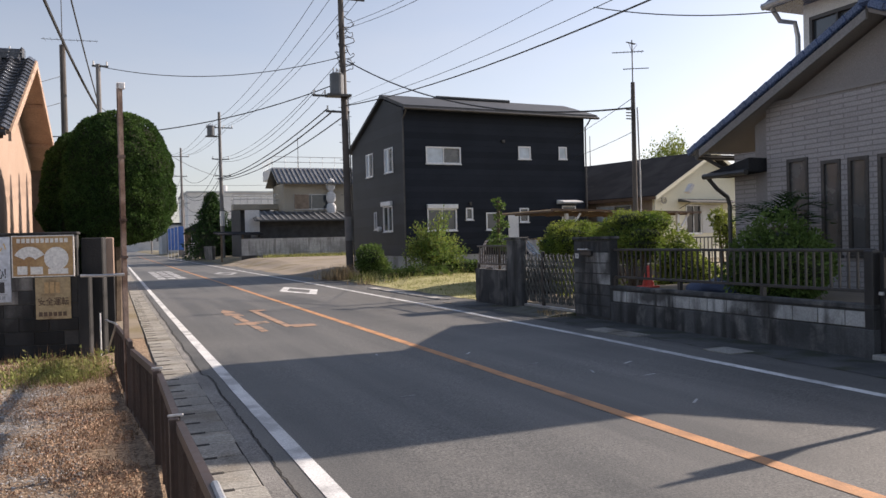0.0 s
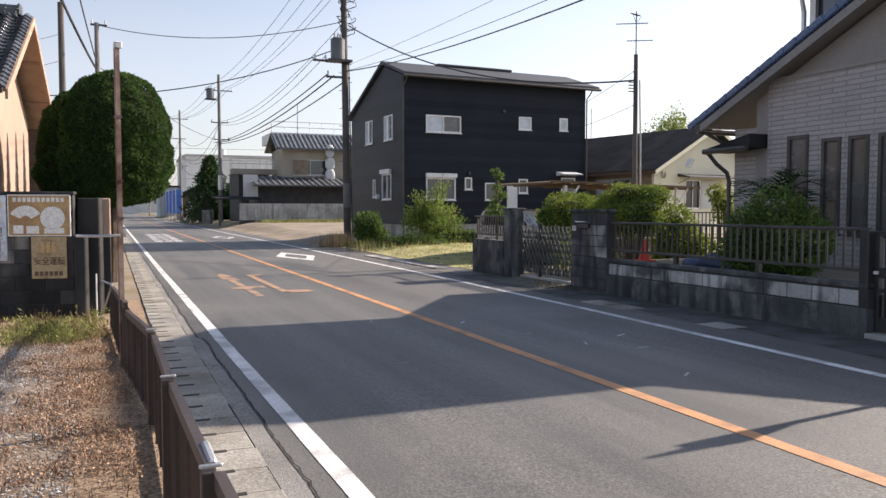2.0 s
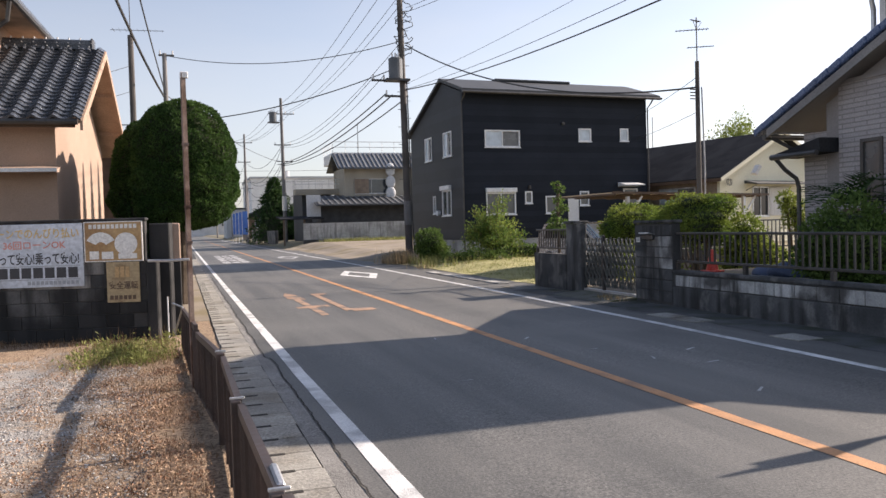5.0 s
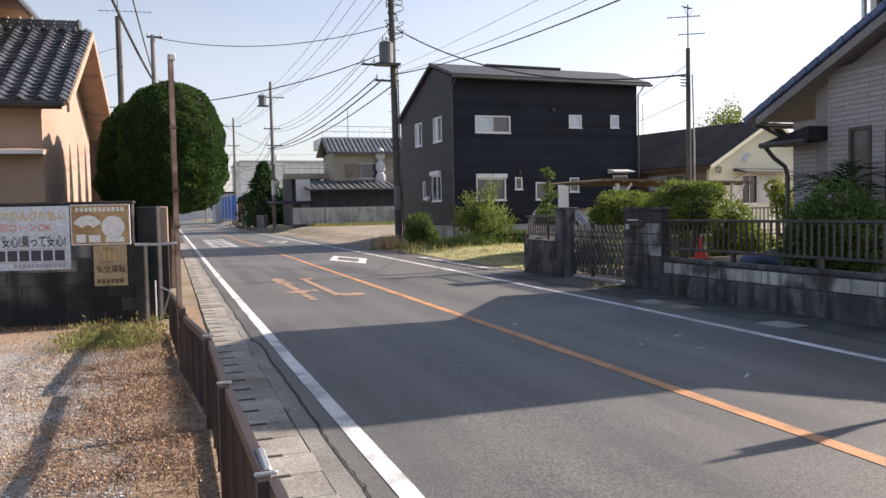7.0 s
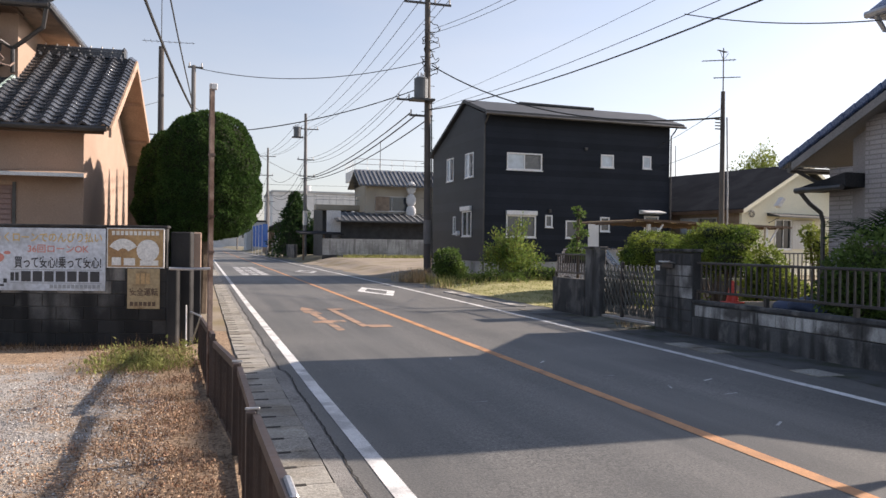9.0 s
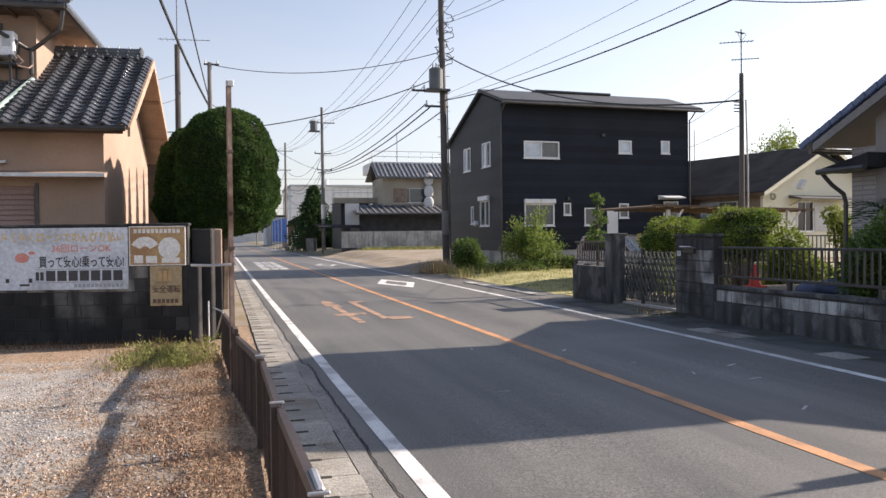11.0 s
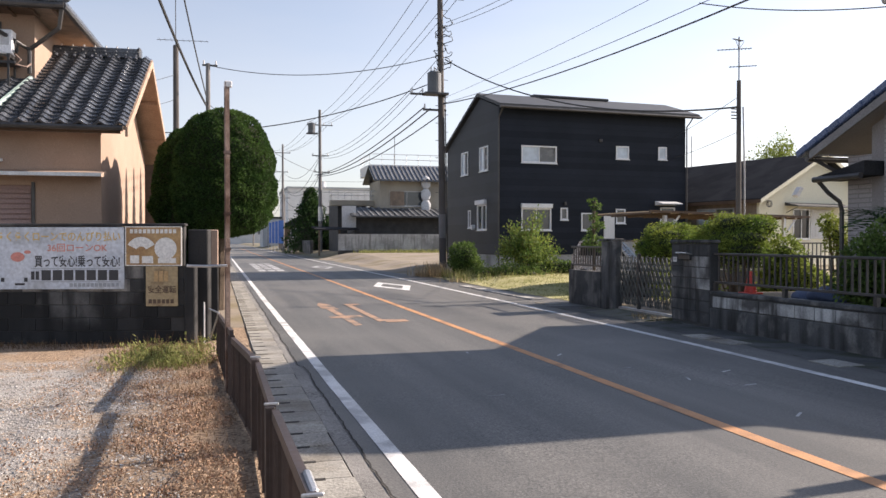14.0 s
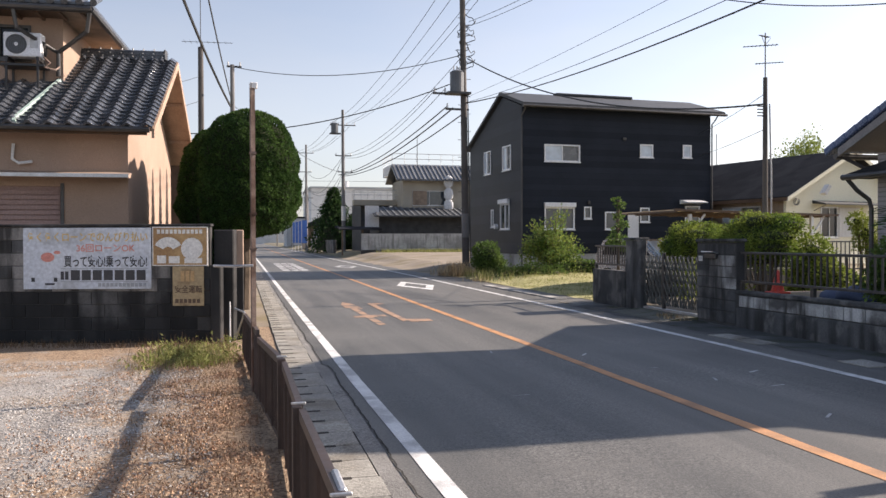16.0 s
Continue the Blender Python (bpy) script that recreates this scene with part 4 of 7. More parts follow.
    eave = bmesh.new()
    for k in range(24):
        rod(eave, (-7.2 + 0.28 * k, y2 - e - 0.06, z0 + 0.1), (-7.2 + 0.28 * k, y2 - e + 0.5, z0 + 0.36), 0.075, seg=8)
    part("eaves_tiles", eave, TILE, uroof)
    bm = bmesh.new()
    rod(bm, (-9, y2 - e - 0.05, z0 - 0.03), (x2 + e, y2 - e - 0.05, z0 - 0.03), 0.06)
    rod(bm, (x2 + e - 0.02, y2 - e - 0.05, z0 - 0.03), (x2 + e - 0.02, 8, z0 - 0.03), 0.07)
    part("rain_gutter", bm, DARK_METAL, uroof)
    bm = bmesh.new()
    tube(bm, [(x2 - 0.75, y2 - e, z0 - 0.1), (x2 - 0.7, y2 - e + 0.05, z0 - 0.45), (x2 - 0.3, y2 - 0.3, z0 - 0.68), (x2 - 0.08, y2 - 0.08, z0 - 0.8), (x2 - 0.08, y2 - 0.08, 5.0)], 0.045, 8)
    tube(bm, [(x2 + e - 0.05, y2 - e, z0 - 0.1), (x2 + e - 0.12, y2 - e + 0.1, z0 - 0.45), (x2 + 0.2, y2 - 0.2, z0 - 0.62), (x2 - 0.06, y2 - 0.08, z0 - 0.78)], 0.045, 8)
    part("downpipe", bm, DARK_METAL, t)
    # sheet-metal flashing channel down the roof
    fl = bmesh.new()
    z1, z2 = ze + 0.32 + (y2 - 0.05) * s, ze - 0.55 * s + 0.42
    tube(fl, [(-1.62, y2 - 0.05, z1 + 0.13), (-1.95, -0.5, z2 + 0.02), (-1.9, -0.68, z2 - 0.06)], 0.05, 6)
    part("drain_pipe", fl, COPPER, t, "pale green drain pipe across the tiles")
    # pipe on the front wall
    bm = bmesh.new()
    tube(bm, [(-2.1, -0.05, 3.4), (-2.12, -0.06, 3.1), (-2.0, -0.08, 3.02), (-1.75, -0.1, 3.05)], 0.03)
    part("wall_pipe", bm, RENDER_WHITE, t)
    return t, s, sl, ze, zr, yr


TAN, T_S, T_SL, T_ZE, T_ZR, T_YR = tan_house()

# air conditioner standing on the lower roof
ac = thing("air_conditioner", "white outdoor air conditioner unit on a roof stand", "air conditioner", HM @ Matrix.Translation((-2.22, 1.1, 0)))
part("casing", shape(box, (-0.37, -0.14, 5.32), (0.36, 0.15, 5.82), None, 0.02), WHITE_STEEL, ac)
bm = bmesh.new()
bmesh.ops.create_circle(bm, cap_ends=True, segments=28, radius=0.2)
bmesh.ops.transform(bm, matrix=Matrix.Translation((-0.12, -0.146, 5.57)) @ pose(0, 0, 0, 90), verts=bm.verts)
part("fan_opening", bm, TRANSFORMER, ac)
for r in (0.05, 0.09, 0.13, 0.17, 0.2):
    ring = [(-0.12 + r * math.cos(a * math.pi / 12), -0.15, 5.57 + r * math.sin(a * math.pi / 12)) for a in range(25)]
    part("grille_ring", shape(tube, ring, 0.004, 4), MORTAR, ac)
part("fan_hub", shape(rod, (-0.12, -0.15, 5.57), (-0.12, -0.165, 5.57), 0.04, seg=12), WHITE_STEEL, ac)
part("side_vent", shape(box, (0.14, -0.146, 5.5), (0.3, -0.14, 5.74)), FAR_WALL, ac)
for x in (-0.3, 0.3):
    bm = bmesh.new()
    box(bm, (x - 0.03, -0.2, 5.24), (x + 0.03, 0.26, 5.315))
    box(bm, (x - 0.02, -0.2, 4.55), (x + 0.02, -0.16, 5.24))
    box(bm, (x - 0.02, 0.22, 4.75), (x + 0.02, 0.26, 5.24))
    part("stand", bm, IRON, ac)
part("stand_tray", shape(box, (-0.42, -0.2, 5.12), (0.42, 0.24, 5.17)), IRON, ac)
part("hose_coil", shape(tube, [(0.4, 0.08 * math.cos(a * 0.5), 5.5 + 0.13 * math.sin(a * 0.5)) for a in range(14)], 0.02), RUBBER, ac)
part("pipe", shape(tube, [(0.36, 0, 5.36), (0.5, -0.05, 5.22), (0.4, -0.1, 5.12), (0.58, 0.05, 5.1), (0.62, 0.2, 5.2)], 0.022), RUST, ac)


def brown_house():
    """House faced with brown tiles; its gable looks at the road."""
    far = Matrix.Translation((0, 0, 1.5)) @ Matrix.Scale(1.145, 4) @ Matrix.Translation((0, 0, -1.5))
    t = thing("tiled_house", "two-storey house with brown tiled facade and blue roof tiles", "house", far)
    x0, y0, y1, zt = 10.2, 7.03, 10.05, 3.6
    wins = [(9.22, 9.6, 1.3, 2.66), (8.62, 8.93, 1.15, 2.57), (8.14, 8.45, 1.15, 2.57), (7.65, 7.95, 1.15, 2.57)]
    W = lambda a, b, c, d: (-b, -a, c, d)
    face = Matrix.Translation((x0, 0, 0)) @ TURN_L
    bm = bmesh.new()
    holed(bm, -y1, -y0 - 0.3, 0.4, zt, [W(*w) for w in wins], 0.2, face)
    box(bm, (x0 + 0.003, y0, 2.82), (x0 + 0.3, y0 + 0.297, zt))
    holed(bm, x0 + 0.303, 17.0, 2.82, zt, [], 0.2, Matrix.Translation((0, y0, 0)))
    holed(bm, x0 + 0.203, 17.0, 0.4, 2.777, [], 0.2, Matrix.Translation((0, y0 + 0.303, 0)))
    part("tile_wall", bm, TILE_WALL, t)
    part("corner_pipe", shape(rod, (x0 + 0.06, y0 + 0.23, 0.4), (x0 + 0.06, y0 + 0.23, 2.78), 0.035), DARK_METAL, t)
    part("band", shape(box, (x0 - 0.02, y0 - 0.02, 2.78), (17, y0 + 0.35, 2.822)), DARK_METAL, t)
    cap = bmesh.new()
    box(cap, (x0 - 0.03, y0 - 0.03, zt), (x0 + 0.3, y1 + 0.03, zt + 0.06))
    box(cap, (x0 + 0.303, y0 - 0.03, zt), (17, y0 + 0.25, zt + 0.06))
    part("coping", cap, RENDER_BROWN, t)
    # gable wall behind the tiled front and its lower side wall
    g = bmesh.new()
    xg, yr, zr, ye, ze = 10.25, 7.85, 4.57, 11.2, 3.04
    prism(g, [(7.06, 0.4), (10.35, 0.4), (10.35, ze + 0.3), (yr, zr - 0.06), (5.95, 3.69), (7.06, 3.69)], 0.1, Matrix.Translation((xg, 0, 0)) @ UP_YZ)
    box(g, (xg + 0.203, 10.15, 0.4), (18, 10.35, ze))
    part("gable_wall", g, RENDER_BROWN, t)
    s = (zr - ze) / (ye - yr)
    rf = bmesh.new()
    for a, b in ((ye + 0.1, 1), (2 * yr - ye - 0.1, -1)):
        e = ze - 0.1 * s
        prism(rf, [(a, e), (yr + 0.001 * b, zr), (yr + 0.001 * b, zr + 0.12), (a, e + 0.12)], 8.1, Matrix.Translation((9.9, 0, 0)) @ UP_YZ)
    roof = part("roof", rf, RENDER_BROWN, t)
    bb = bmesh.new()
    for a, b in ((ye + 0.1, 1),):
        e = ze - 0.1 * s
        prism(bb, [(a, e - 0.1), (yr + 0.001 * b, zr - 0.1), (yr + 0.001 * b, zr + 0.04), (a, e + 0.04)], 0.05, Matrix.Translation((9.85, 0, 0)) @ UP_YZ)
    part("barge_board", bb, SOFFIT, roof)
    # tiled verge and ridge
    me = mesh_of("roof_tile", shape(box, (-0.02, -0.14, -0.1), (0.36, 0.14, 0.03), None, 0.02), TILE_BLUE)
    sl = math.atan(s)
    for k in range(15):
        for b in (1, -1):
            y = yr + b * (0.2 + 0.245 * k)
            z = zr + 0.17 - abs(y - yr) * s
            piece("roof_tile", me, roof, Matrix.Translation((9.83, y, z)) @ Matrix.Rotation(-b * sl - b * 0.04, 4, "X"))
    rows = bmesh.new()
    for k in range(15):
        for b in (1, -1):
            for j in range(18):
                y = yr + b * (0.2 + 0.245 * k)
                z = zr + 0.15 - abs(y - yr) * s
                box(rows, (10.2 + 0.33 * j, -0.13, -0.012), (10.51 + 0.33 * j, 0.13, 0.03), Matrix.Translation((0, y, z)) @ Matrix.Rotation(-b * sl - b * 0.05, 4, "X"))
    tagged(part("roof_tiles", rows, TILE_BLUE, roof), kind="stuff")
    rd = bmesh.new()
    rod(rd, (9.9, yr, zr + 0.25), (11.6, yr, zr + 0.25), 0.09, seg=10)
    box(rd, (9.9, yr - 0.12, zr + 0.1), (11.6, yr + 0.12, zr + 0.2))
    box(rd, (9.8, yr - 0.12, zr + 0.08), (9.9, yr + 0.12, zr + 0.36), None, 0.05)
    part("ridge", rd, TILE_BLUE, roof)
    bm = bmesh.new()
    rod(bm, (9.85, ye + 0.16, ze - 0.14), (17, ye + 0.16, ze - 0.14), 0.05)
    tube(bm, [(10.0, ye + 0.14, ze - 0.15), (10.2, ye - 0.1, ze - 0.35), (10.4, 10.95, ze - 0.4), (10.4, 10.95, 0.5)], 0.035)
    part("rain_gutter", bm, DARK_METAL, roof)
    # porch roof at the far corner
    pr = bmesh.new()
    prism(pr, [(9.6, 2.53), (10.6, 2.5), (10.6, 2.58), (9.6, 2.76)], 0.5, Matrix.Translation((9.85, 0.5, 0)) @ UP_YZ)
    porch = part("porch_roof", pr, ROOF_DARK, t)
    rod_b = bmesh.new()
    rod(rod_b, (9.79, 10.1, 2.52), (9.79, 11.12, 2.52), 0.05)
    tube(rod_b, [(9.82, 11.05, 2.5), (9.95, 10.97, 2.3), (10.15, 10.93, 2.15), (10.2, 10.93, 2.0), (10.2, 10.93, 0.5)], 0.04)
    part("rain_gutter", rod_b, DARK_METAL, porch)
    part("porch_wall", shape(box, (10.26, 10.354, 0.4), (10.46, 10.86, 2.9)), TILE_WALL, t)
    for a, b, c, d in wins:
        window(t, face @ Matrix.Translation((-b, 0, c)), b - a, d - c, DARK_METAL, GLASS_BLIND, 1, 0.035, 0.02)
    # upper storey
    u = bmesh.new()
    X, Y, zu = 10.55, 9.56, 5.2
    holed(u, -Y, -5.8, 3.75, zu, [(-9.4, -8.4, 4.3, 4.95)], 0.2, Matrix.Translation((X, 0, 0)) @ TURN_L)
    part("upper_wall", u, RENDER_WHITE, t)
    part("upper_wall", shape(box, (X + 0.203, Y - 0.2, 3.0), (16.5, Y, zu)), RENDER_WHITE, t)
    part("upper_wall", shape(box, (X + 0.203, 5.8, 3.75), (16.5, 6.0, zu)), RENDER_WHITE, t)
    window(t, Matrix.Translation((X, 0, 0)) @ TURN_L @ Matrix.Translation((-9.4, 0, 4.3)), 1.0, 0.65, DARK_METAL, GLASS, 2)
    ur = bmesh.new()
    e = 0.4
    # unseen ridge and near eave are shaped to fit the shadow across the road
    v = [ur.verts.new(q) for q in ((X - e, 5.8, zu), (16.5 + e, 5.8, zu), (16.5 + e, Y + e, zu), (X - e, Y + e, zu),
                                  (X - e, 5.8, zu + 0.14), (16.5 + e, 5.8, zu + 0.14), (16.5 + e, Y + e, zu + 0.14), (X - e, Y + e, zu + 0.14),
                                  (X + 1.4, 6.4, zu + 1.75), (X + 3.6, 6.4, zu + 1.75), (X + 3.6, 9.1, zu + 1.75), (X + 1.4, 9.1, zu + 1.75))]
    for q in ((0, 3, 2, 1), (0, 1, 5, 4), (1, 2, 6, 5), (2, 3, 7, 6), (3, 0, 4, 7), (4, 5, 9, 8), (5, 6, 10, 9), (6, 7, 11, 10), (7, 4, 8, 11), (8, 9, 10, 11)):
        ur.faces.new([v[i] for i in q])
    uroof = part("upper_roof", ur, TILE_BLUE, t)
    bm = bmesh.new()
    rod(bm, (X - e - 0.06, 5.8, zu + 0.05), (X - e - 0.06, Y + e, zu + 0.05), 0.06)
    tube(bm, [(X - e - 0.02, Y + e - 0.15, zu), (X - e + 0.1, Y + e - 0.2, zu - 0.22), (X - 0.12, Y + 0.06, zu - 0.27), (X - 0.07, Y + 0.05, zu - 0.5), (X - 0.07, Y + 0.05, 3.4)], 0.045)
    rod(bm, (10.4, 6.75, 3.9), (10.4, 6.75, 5.1), 0.06, seg=12)
    part("downpipe", bm, STEEL, t)
    return t


brown_house()


def far_house():
    """Older house behind the bare plot: balcony roof, tiled upper storey, low wing."""
    t = thing("old_house", "old two-storey house with tiled roof and roof terrace", "house", Matrix.Translation((9.5, 64, 0.4)))
    part("low_wing", shape(box, (2.0, 3.0, 0), (11, 8, 3.35)), DARK_BOARD, t, "dark board walls")
    rf = bmesh.new()
    prism(rf, [(1.6, 3.05), (5.4, 3.95), (5.4, 4.05), (1.6, 3.15)], 10.2, Matrix.Translation((1.4, 0, 0)) @ UP_YZ)
    low = part("low_roof", rf, ROOF_SHEET, t)
    me = mesh_of("batten", shape(box, (-0.08, 0, 0.0), (0.08, 3.85, 0.08), Matrix.Rotation(math.atan(0.9 / 3.8), 4, "X")), ROOF_METAL)
    for k in range(19):
        piece("batten", me, low, Matrix.Translation((1.7 + 0.53 * k, 1.6, 3.13)))
    bm = bmesh.new()
    holed(bm, 4.5, 11, 3.9, 6.5, [(5.4, 8.5, 4.2, 5.5)], 0.2, Matrix.Translation((0, 5.0, 0)))
    part("upper_wall", bm, OLD_RENDER, t)
    part("upper_wall", shape(box, (4.5, 5.203, 3.9), (4.7, 10, 6.5)), OLD_RENDER, t)
    window(t, Matrix.Translation((5.4, 5.0, 4.2)), 3.1, 1.3, STEEL, GLASS, 2)
    part("shutter_panel", shape(box, (5.4, 4.9, 4.2), (6.7, 4.965, 5.5)), WOOD_OLD, t)
    rf = bmesh.new()
    prism(rf, [(4.2, 6.35), (7.0, 7.85), (7.0, 7.95), (4.2, 6.45)], 8, Matrix.Translation((3.8, 0, 0)) @ UP_YZ)
    prism(rf, [(10, 6.35), (7.002, 7.85), (7.002, 7.95), (10, 6.45)], 8, Matrix.Translation((3.8, 0, 0)) @ UP_YZ)
    up = part("upper_roof", rf, TILE, t)
    me = mesh_of("roof_rib", shape(box, (-0.08, 0, 0), (0.08, 3.17, 0.07), Matrix.Rotation(math.atan(1.5 / 2.8), 4, "X")), ROOF_METAL)
    for k in range(20):
        piece("roof_rib", me, up, Matrix.Translation((4.0 + 0.4 * k, 4.2, 6.45)))
    part("roof_terrace", shape(box, (4.3, 9, 7.3), (12.6, 14, 8.25)), RENDER_WHITE, t)

    def rails(parent, x0, x1, y0, y1, z, h, step):
        for a, b in (((x0, y0), (x1, y0)), ((x0, y0), (x0, y1))):
            for q in (0.5, 1.0):
                part("rail", shape(rod, (*a, z + h * q), (*b, z + h * q), 0.03, seg=5), STEEL, parent)
            n = int(math.dist(a, b) / step)
            for k in range(n + 1):
                x, y = a[0] + (b[0] - a[0]) * k / n, a[1] + (b[1] - a[1]) * k / n
                part("baluster", shape(rod, (x, y, z), (x, y, z + h), 0.025, seg=5), STEEL, parent)

    rails(t, 4.3, 12.6, 9, 14, 8.25, 1.0, 1.1)
    # lower wing with its own railing
    part("side_wing", shape(box, (1.3, 9, 0), (4.0, 15, 4.6)), DARK_BOARD, t)
    part("balcony_slab", shape(box, (0.5, 7.6, 4.3), (4.8, 8.997, 4.78)), OLD_RENDER, t)
    rails(t, 0.5, 4.8, 7.6, 9, 4.78, 0.9, 0.6)
    part("shed_wall", shape(box, (0.75, 2.8, 2.2), (1.95, 2.9, 4.05)), FAR_WALL, t)
    part("shed_roof", shape(prism, [(1.5, 1.95), (5, 2.2), (5, 2.3), (1.5, 2.05)], 3.6, Matrix.Translation((-1.6, 0, 0)) @ UP_YZ), ROOF_DARK, t)
    for x in (-1.4, 0.3):
        part("shed_post", shape(box, (x, 1.7, -0.2), (x + 0.14, 1.84, 1.98)), BARK, t)
    for k, z in enumerate((4.2, 5.2, 6.3)):
        bm = bmesh.new()
        bmesh.ops.create_icosphere(bm, subdivisions=2, radius=0.55)
        bmesh.ops.transform(bm, matrix=Matrix.Translation((8.6, 4.5, z)) @ Matrix.Diagonal((0.85, 0.2, 1.1, 1)), verts=bm.verts)
        part("dish_aerial", bm, FAR_WALL, t, "white dish aerial", True)
    part("aerial_mast", shape(rod, (6.5, 8, 7.3), (6.5, 8, 10.9), 0.03), DARK_METAL, t)


far_house()


# ---- left side: lot wall, signs, fence, tree ----
WALL = pose(-0.14, 11.96, 0, 0, 0, -14.4)
lot_wall = thing("block_wall", "soot-stained concrete block wall with dark coping", "wall", WALL, kind="structure")
part("mortar", shape(box, (-11.8, 0.012, -0.05), (-0.32, 0.1, 1.7)), MORTAR, lot_wall)
part("coping", shape(box, (-11.8, -0.02, 1.703), (-0.3, 0.13, 1.745), None, 0.012), BLOCK_SOOT, lot_wall, "dark blotched coping")
part("end_pillar", shape(box, (-0.317, -0.03, -0.05), (-0.16, 0.15, 1.14), None, 0.015), BLOCK_SOOT, lot_wall, "short dark pillar")
part("end_block", shape(box, (-0.315, 0.16, -0.05), (-0.02, 0.4, 1.66), None, 0.015), BLOCK_SOOT, lot_wall)
part("end_rod", shape(rod, (-0.02, -0.05, -0.05), (-0.02, -0.05, 0.6), 0.01), RENDER_WHITE, lot_wall, "pale upright pipe")

# roadside wall beyond, its end lit by the sun
rw = thing("roadside_wall", "dark block wall along the gutter with pinkish rendered end pillar", "wall", kind="structure")
part("wall_body", shape(box, (-0.3, 12.9, -0.05), (-0.1, 26, 1.6), None, 0.015), BLOCK_SOOT, rw)
part("pillar", shape(box, (-0.09, 12.3, 1.12), (0.03, 12.6, 1.66), None, 0.015), RENDER_TAN, rw, "pinkish rendered pillar head")
part("pillar_foot", shape(box, (-0.09, 12.3, -0.05), (0.03, 12.6, 1.117), None, 0.015), BLOCK_SOOT, rw)


def lettering(name, text, size, m, material, parent, width=None):
    cu = bpy.data.curves.new(name, "FONT")
    cu.body, cu.size, cu.extrude, cu.offset = text, size, 0.001, size * 0.016
    ob = new(name, cu)
    bpy.context.view_layer.update()
    me = bpy.data.meshes.new_from_object(ob.evaluated_get(bpy.context.evaluated_depsgraph_get()))
    bpy.data.objects.remove(ob)
    me.materials.clear()
    me.materials.append(material)
    o = new(name, me)
    o.parent = parent
    s = 1.0
    if width and len(me.vertices):
        xs = [v.co.x for v in me.vertices]
        s = width / (max(xs) - min(xs))
    o.matrix_basis = m @ Matrix.Diagonal((s, 1, 1, 1))
    return o


FACE = pose(0, 0, 0, 90)  # flat text stood up to face -y


def bars(bm, x0, x1, z0, z1, y, n, fill=0.75):
    """Plain bars in place of writing that cannot be given."""
    w = (x1 - x0) / n
    for k in range(n):
        box(bm, (x0 + k * w, y, z0), (x0 + (k + fill) * w, y + 0.003, z1))


sign = thing("sign_board", "large faded pale blue painted advertising board on the block wall", "sign", WALL @ Matrix.Translation((-3.06, -0.03, 0)))
part("board", shape(box, (0, 0, 0.79), (1.88, 0.024, 1.69), None, 0.004), SIGN_WHITE, sign)
lettering("lettering", "らくらくローンでのんびり払い", 0.15, Matrix.Translation((0.05, -0.003, 1.5)) @ FACE, SIGN_GOLD, sign, 1.76)
lettering("lettering", "36回ローンOK", 0.13, Matrix.Translation((0.78, -0.003, 1.345)) @ FACE, SIGN_RED, sign, 0.86)
lettering("lettering", "買って安心!乗って安心!", 0.18, Matrix.Translation((0.6, -0.003, 1.13)) @ FACE, SIGN_BLACK, sign, 1.22)
part("bracket_bars", shape(bars, 0.55, 0.68, 0.93, 1.05, -0.003, 2), SIGN_BLACK, sign)
for k in range(7):
    part("name_bar", shape(bars, 0.7 + 0.161 * k, 0.7 + 0.161 * (k + 1), 0.92, 1.07, -0.003, 1, 0.82), SIGN_BLACK, sign)
for k in range(12):
    part("number_bar", shape(box, (1.1 + 0.06 * k, -0.003, 0.825), (1.145 + 0.06 * k, 0, 0.88)), SIGN_GREY, sign)
bm = bmesh.new()
for x, w in ((0.55, 1.28),):
    box(bm, (x, -0.003, 1.085), (x + w, 0.0, 1.095))
    box(bm, (x, -0.003, 0.895), (x + w, 0.0, 0.905))
part("rule", bm, SIGN_GREY, sign)
bm = bmesh.new()
for c, r in (((0.36, 1.26), (0.1, 0.07)), ((0.5, 1.33), (0.05, 0.025))):
    prism(bm, [(c[0] + r[0] * math.cos(a * math.pi / 8), c[1] + r[1] * math.sin(a * math.pi / 8)) for a in range(16)], 0.003, UP_XZ)
part("painted_patch", bm, SIGN_RED, sign, "faded red painted patch")
for x0, z0, x1, z1 in ((0.12, 0.9, 0.17, 0.96), (0.45, 0.9, 0.5, 0.96), (0.32, 0.85, 0.46, 0.88)):
    part("painted_mark", shape(box, (x0, -0.003, z0), (x1, 0, z1)), SIGN_BLACK, sign)

sign2 = thing("sign_board", "ochre board with faded cream shapes beside a larger sign", "sign", WALL @ Matrix.Translation((-1.15, -0.03, 0)))
part("board", shape(box, (0, 0, 1.14), (0.79, 0.02, 1.69), None, 0.004), SIGN_BROWN, sign2)
part("board_frame", shape(box, (-0.012, 0.002, 1.128), (0.802, 0.018, 1.702)), SIGN_CREAM, sign2, "cream border")
for k in range(11):
    part("writing_bar", shape(bars, 0.06 + 0.062 * k, 0.122 + 0.062 * k, 1.6, 1.66, -0.003, 1, 0.7), SIGN_CREAM, sign2, "cream bar of lettering")
bm = bmesh.new()
fan = [(0.22 + r * math.cos(a), 1.33 + r * math.sin(a)) for r, a in [(0.22, 0.5 + 0.215 * k) for k in range(11)]] + [(0.22 + 0.08 * math.cos(2.6 - 0.3 * k), 1.33 + 0.08 * math.sin(2.6 - 0.3 * k)) for k in range(8)]
prism(bm, fan, 0.003, UP_XZ)
part("painted_fan", bm, SIGN_CREAM, sign2, "cream fan shape")
bm = bmesh.new()
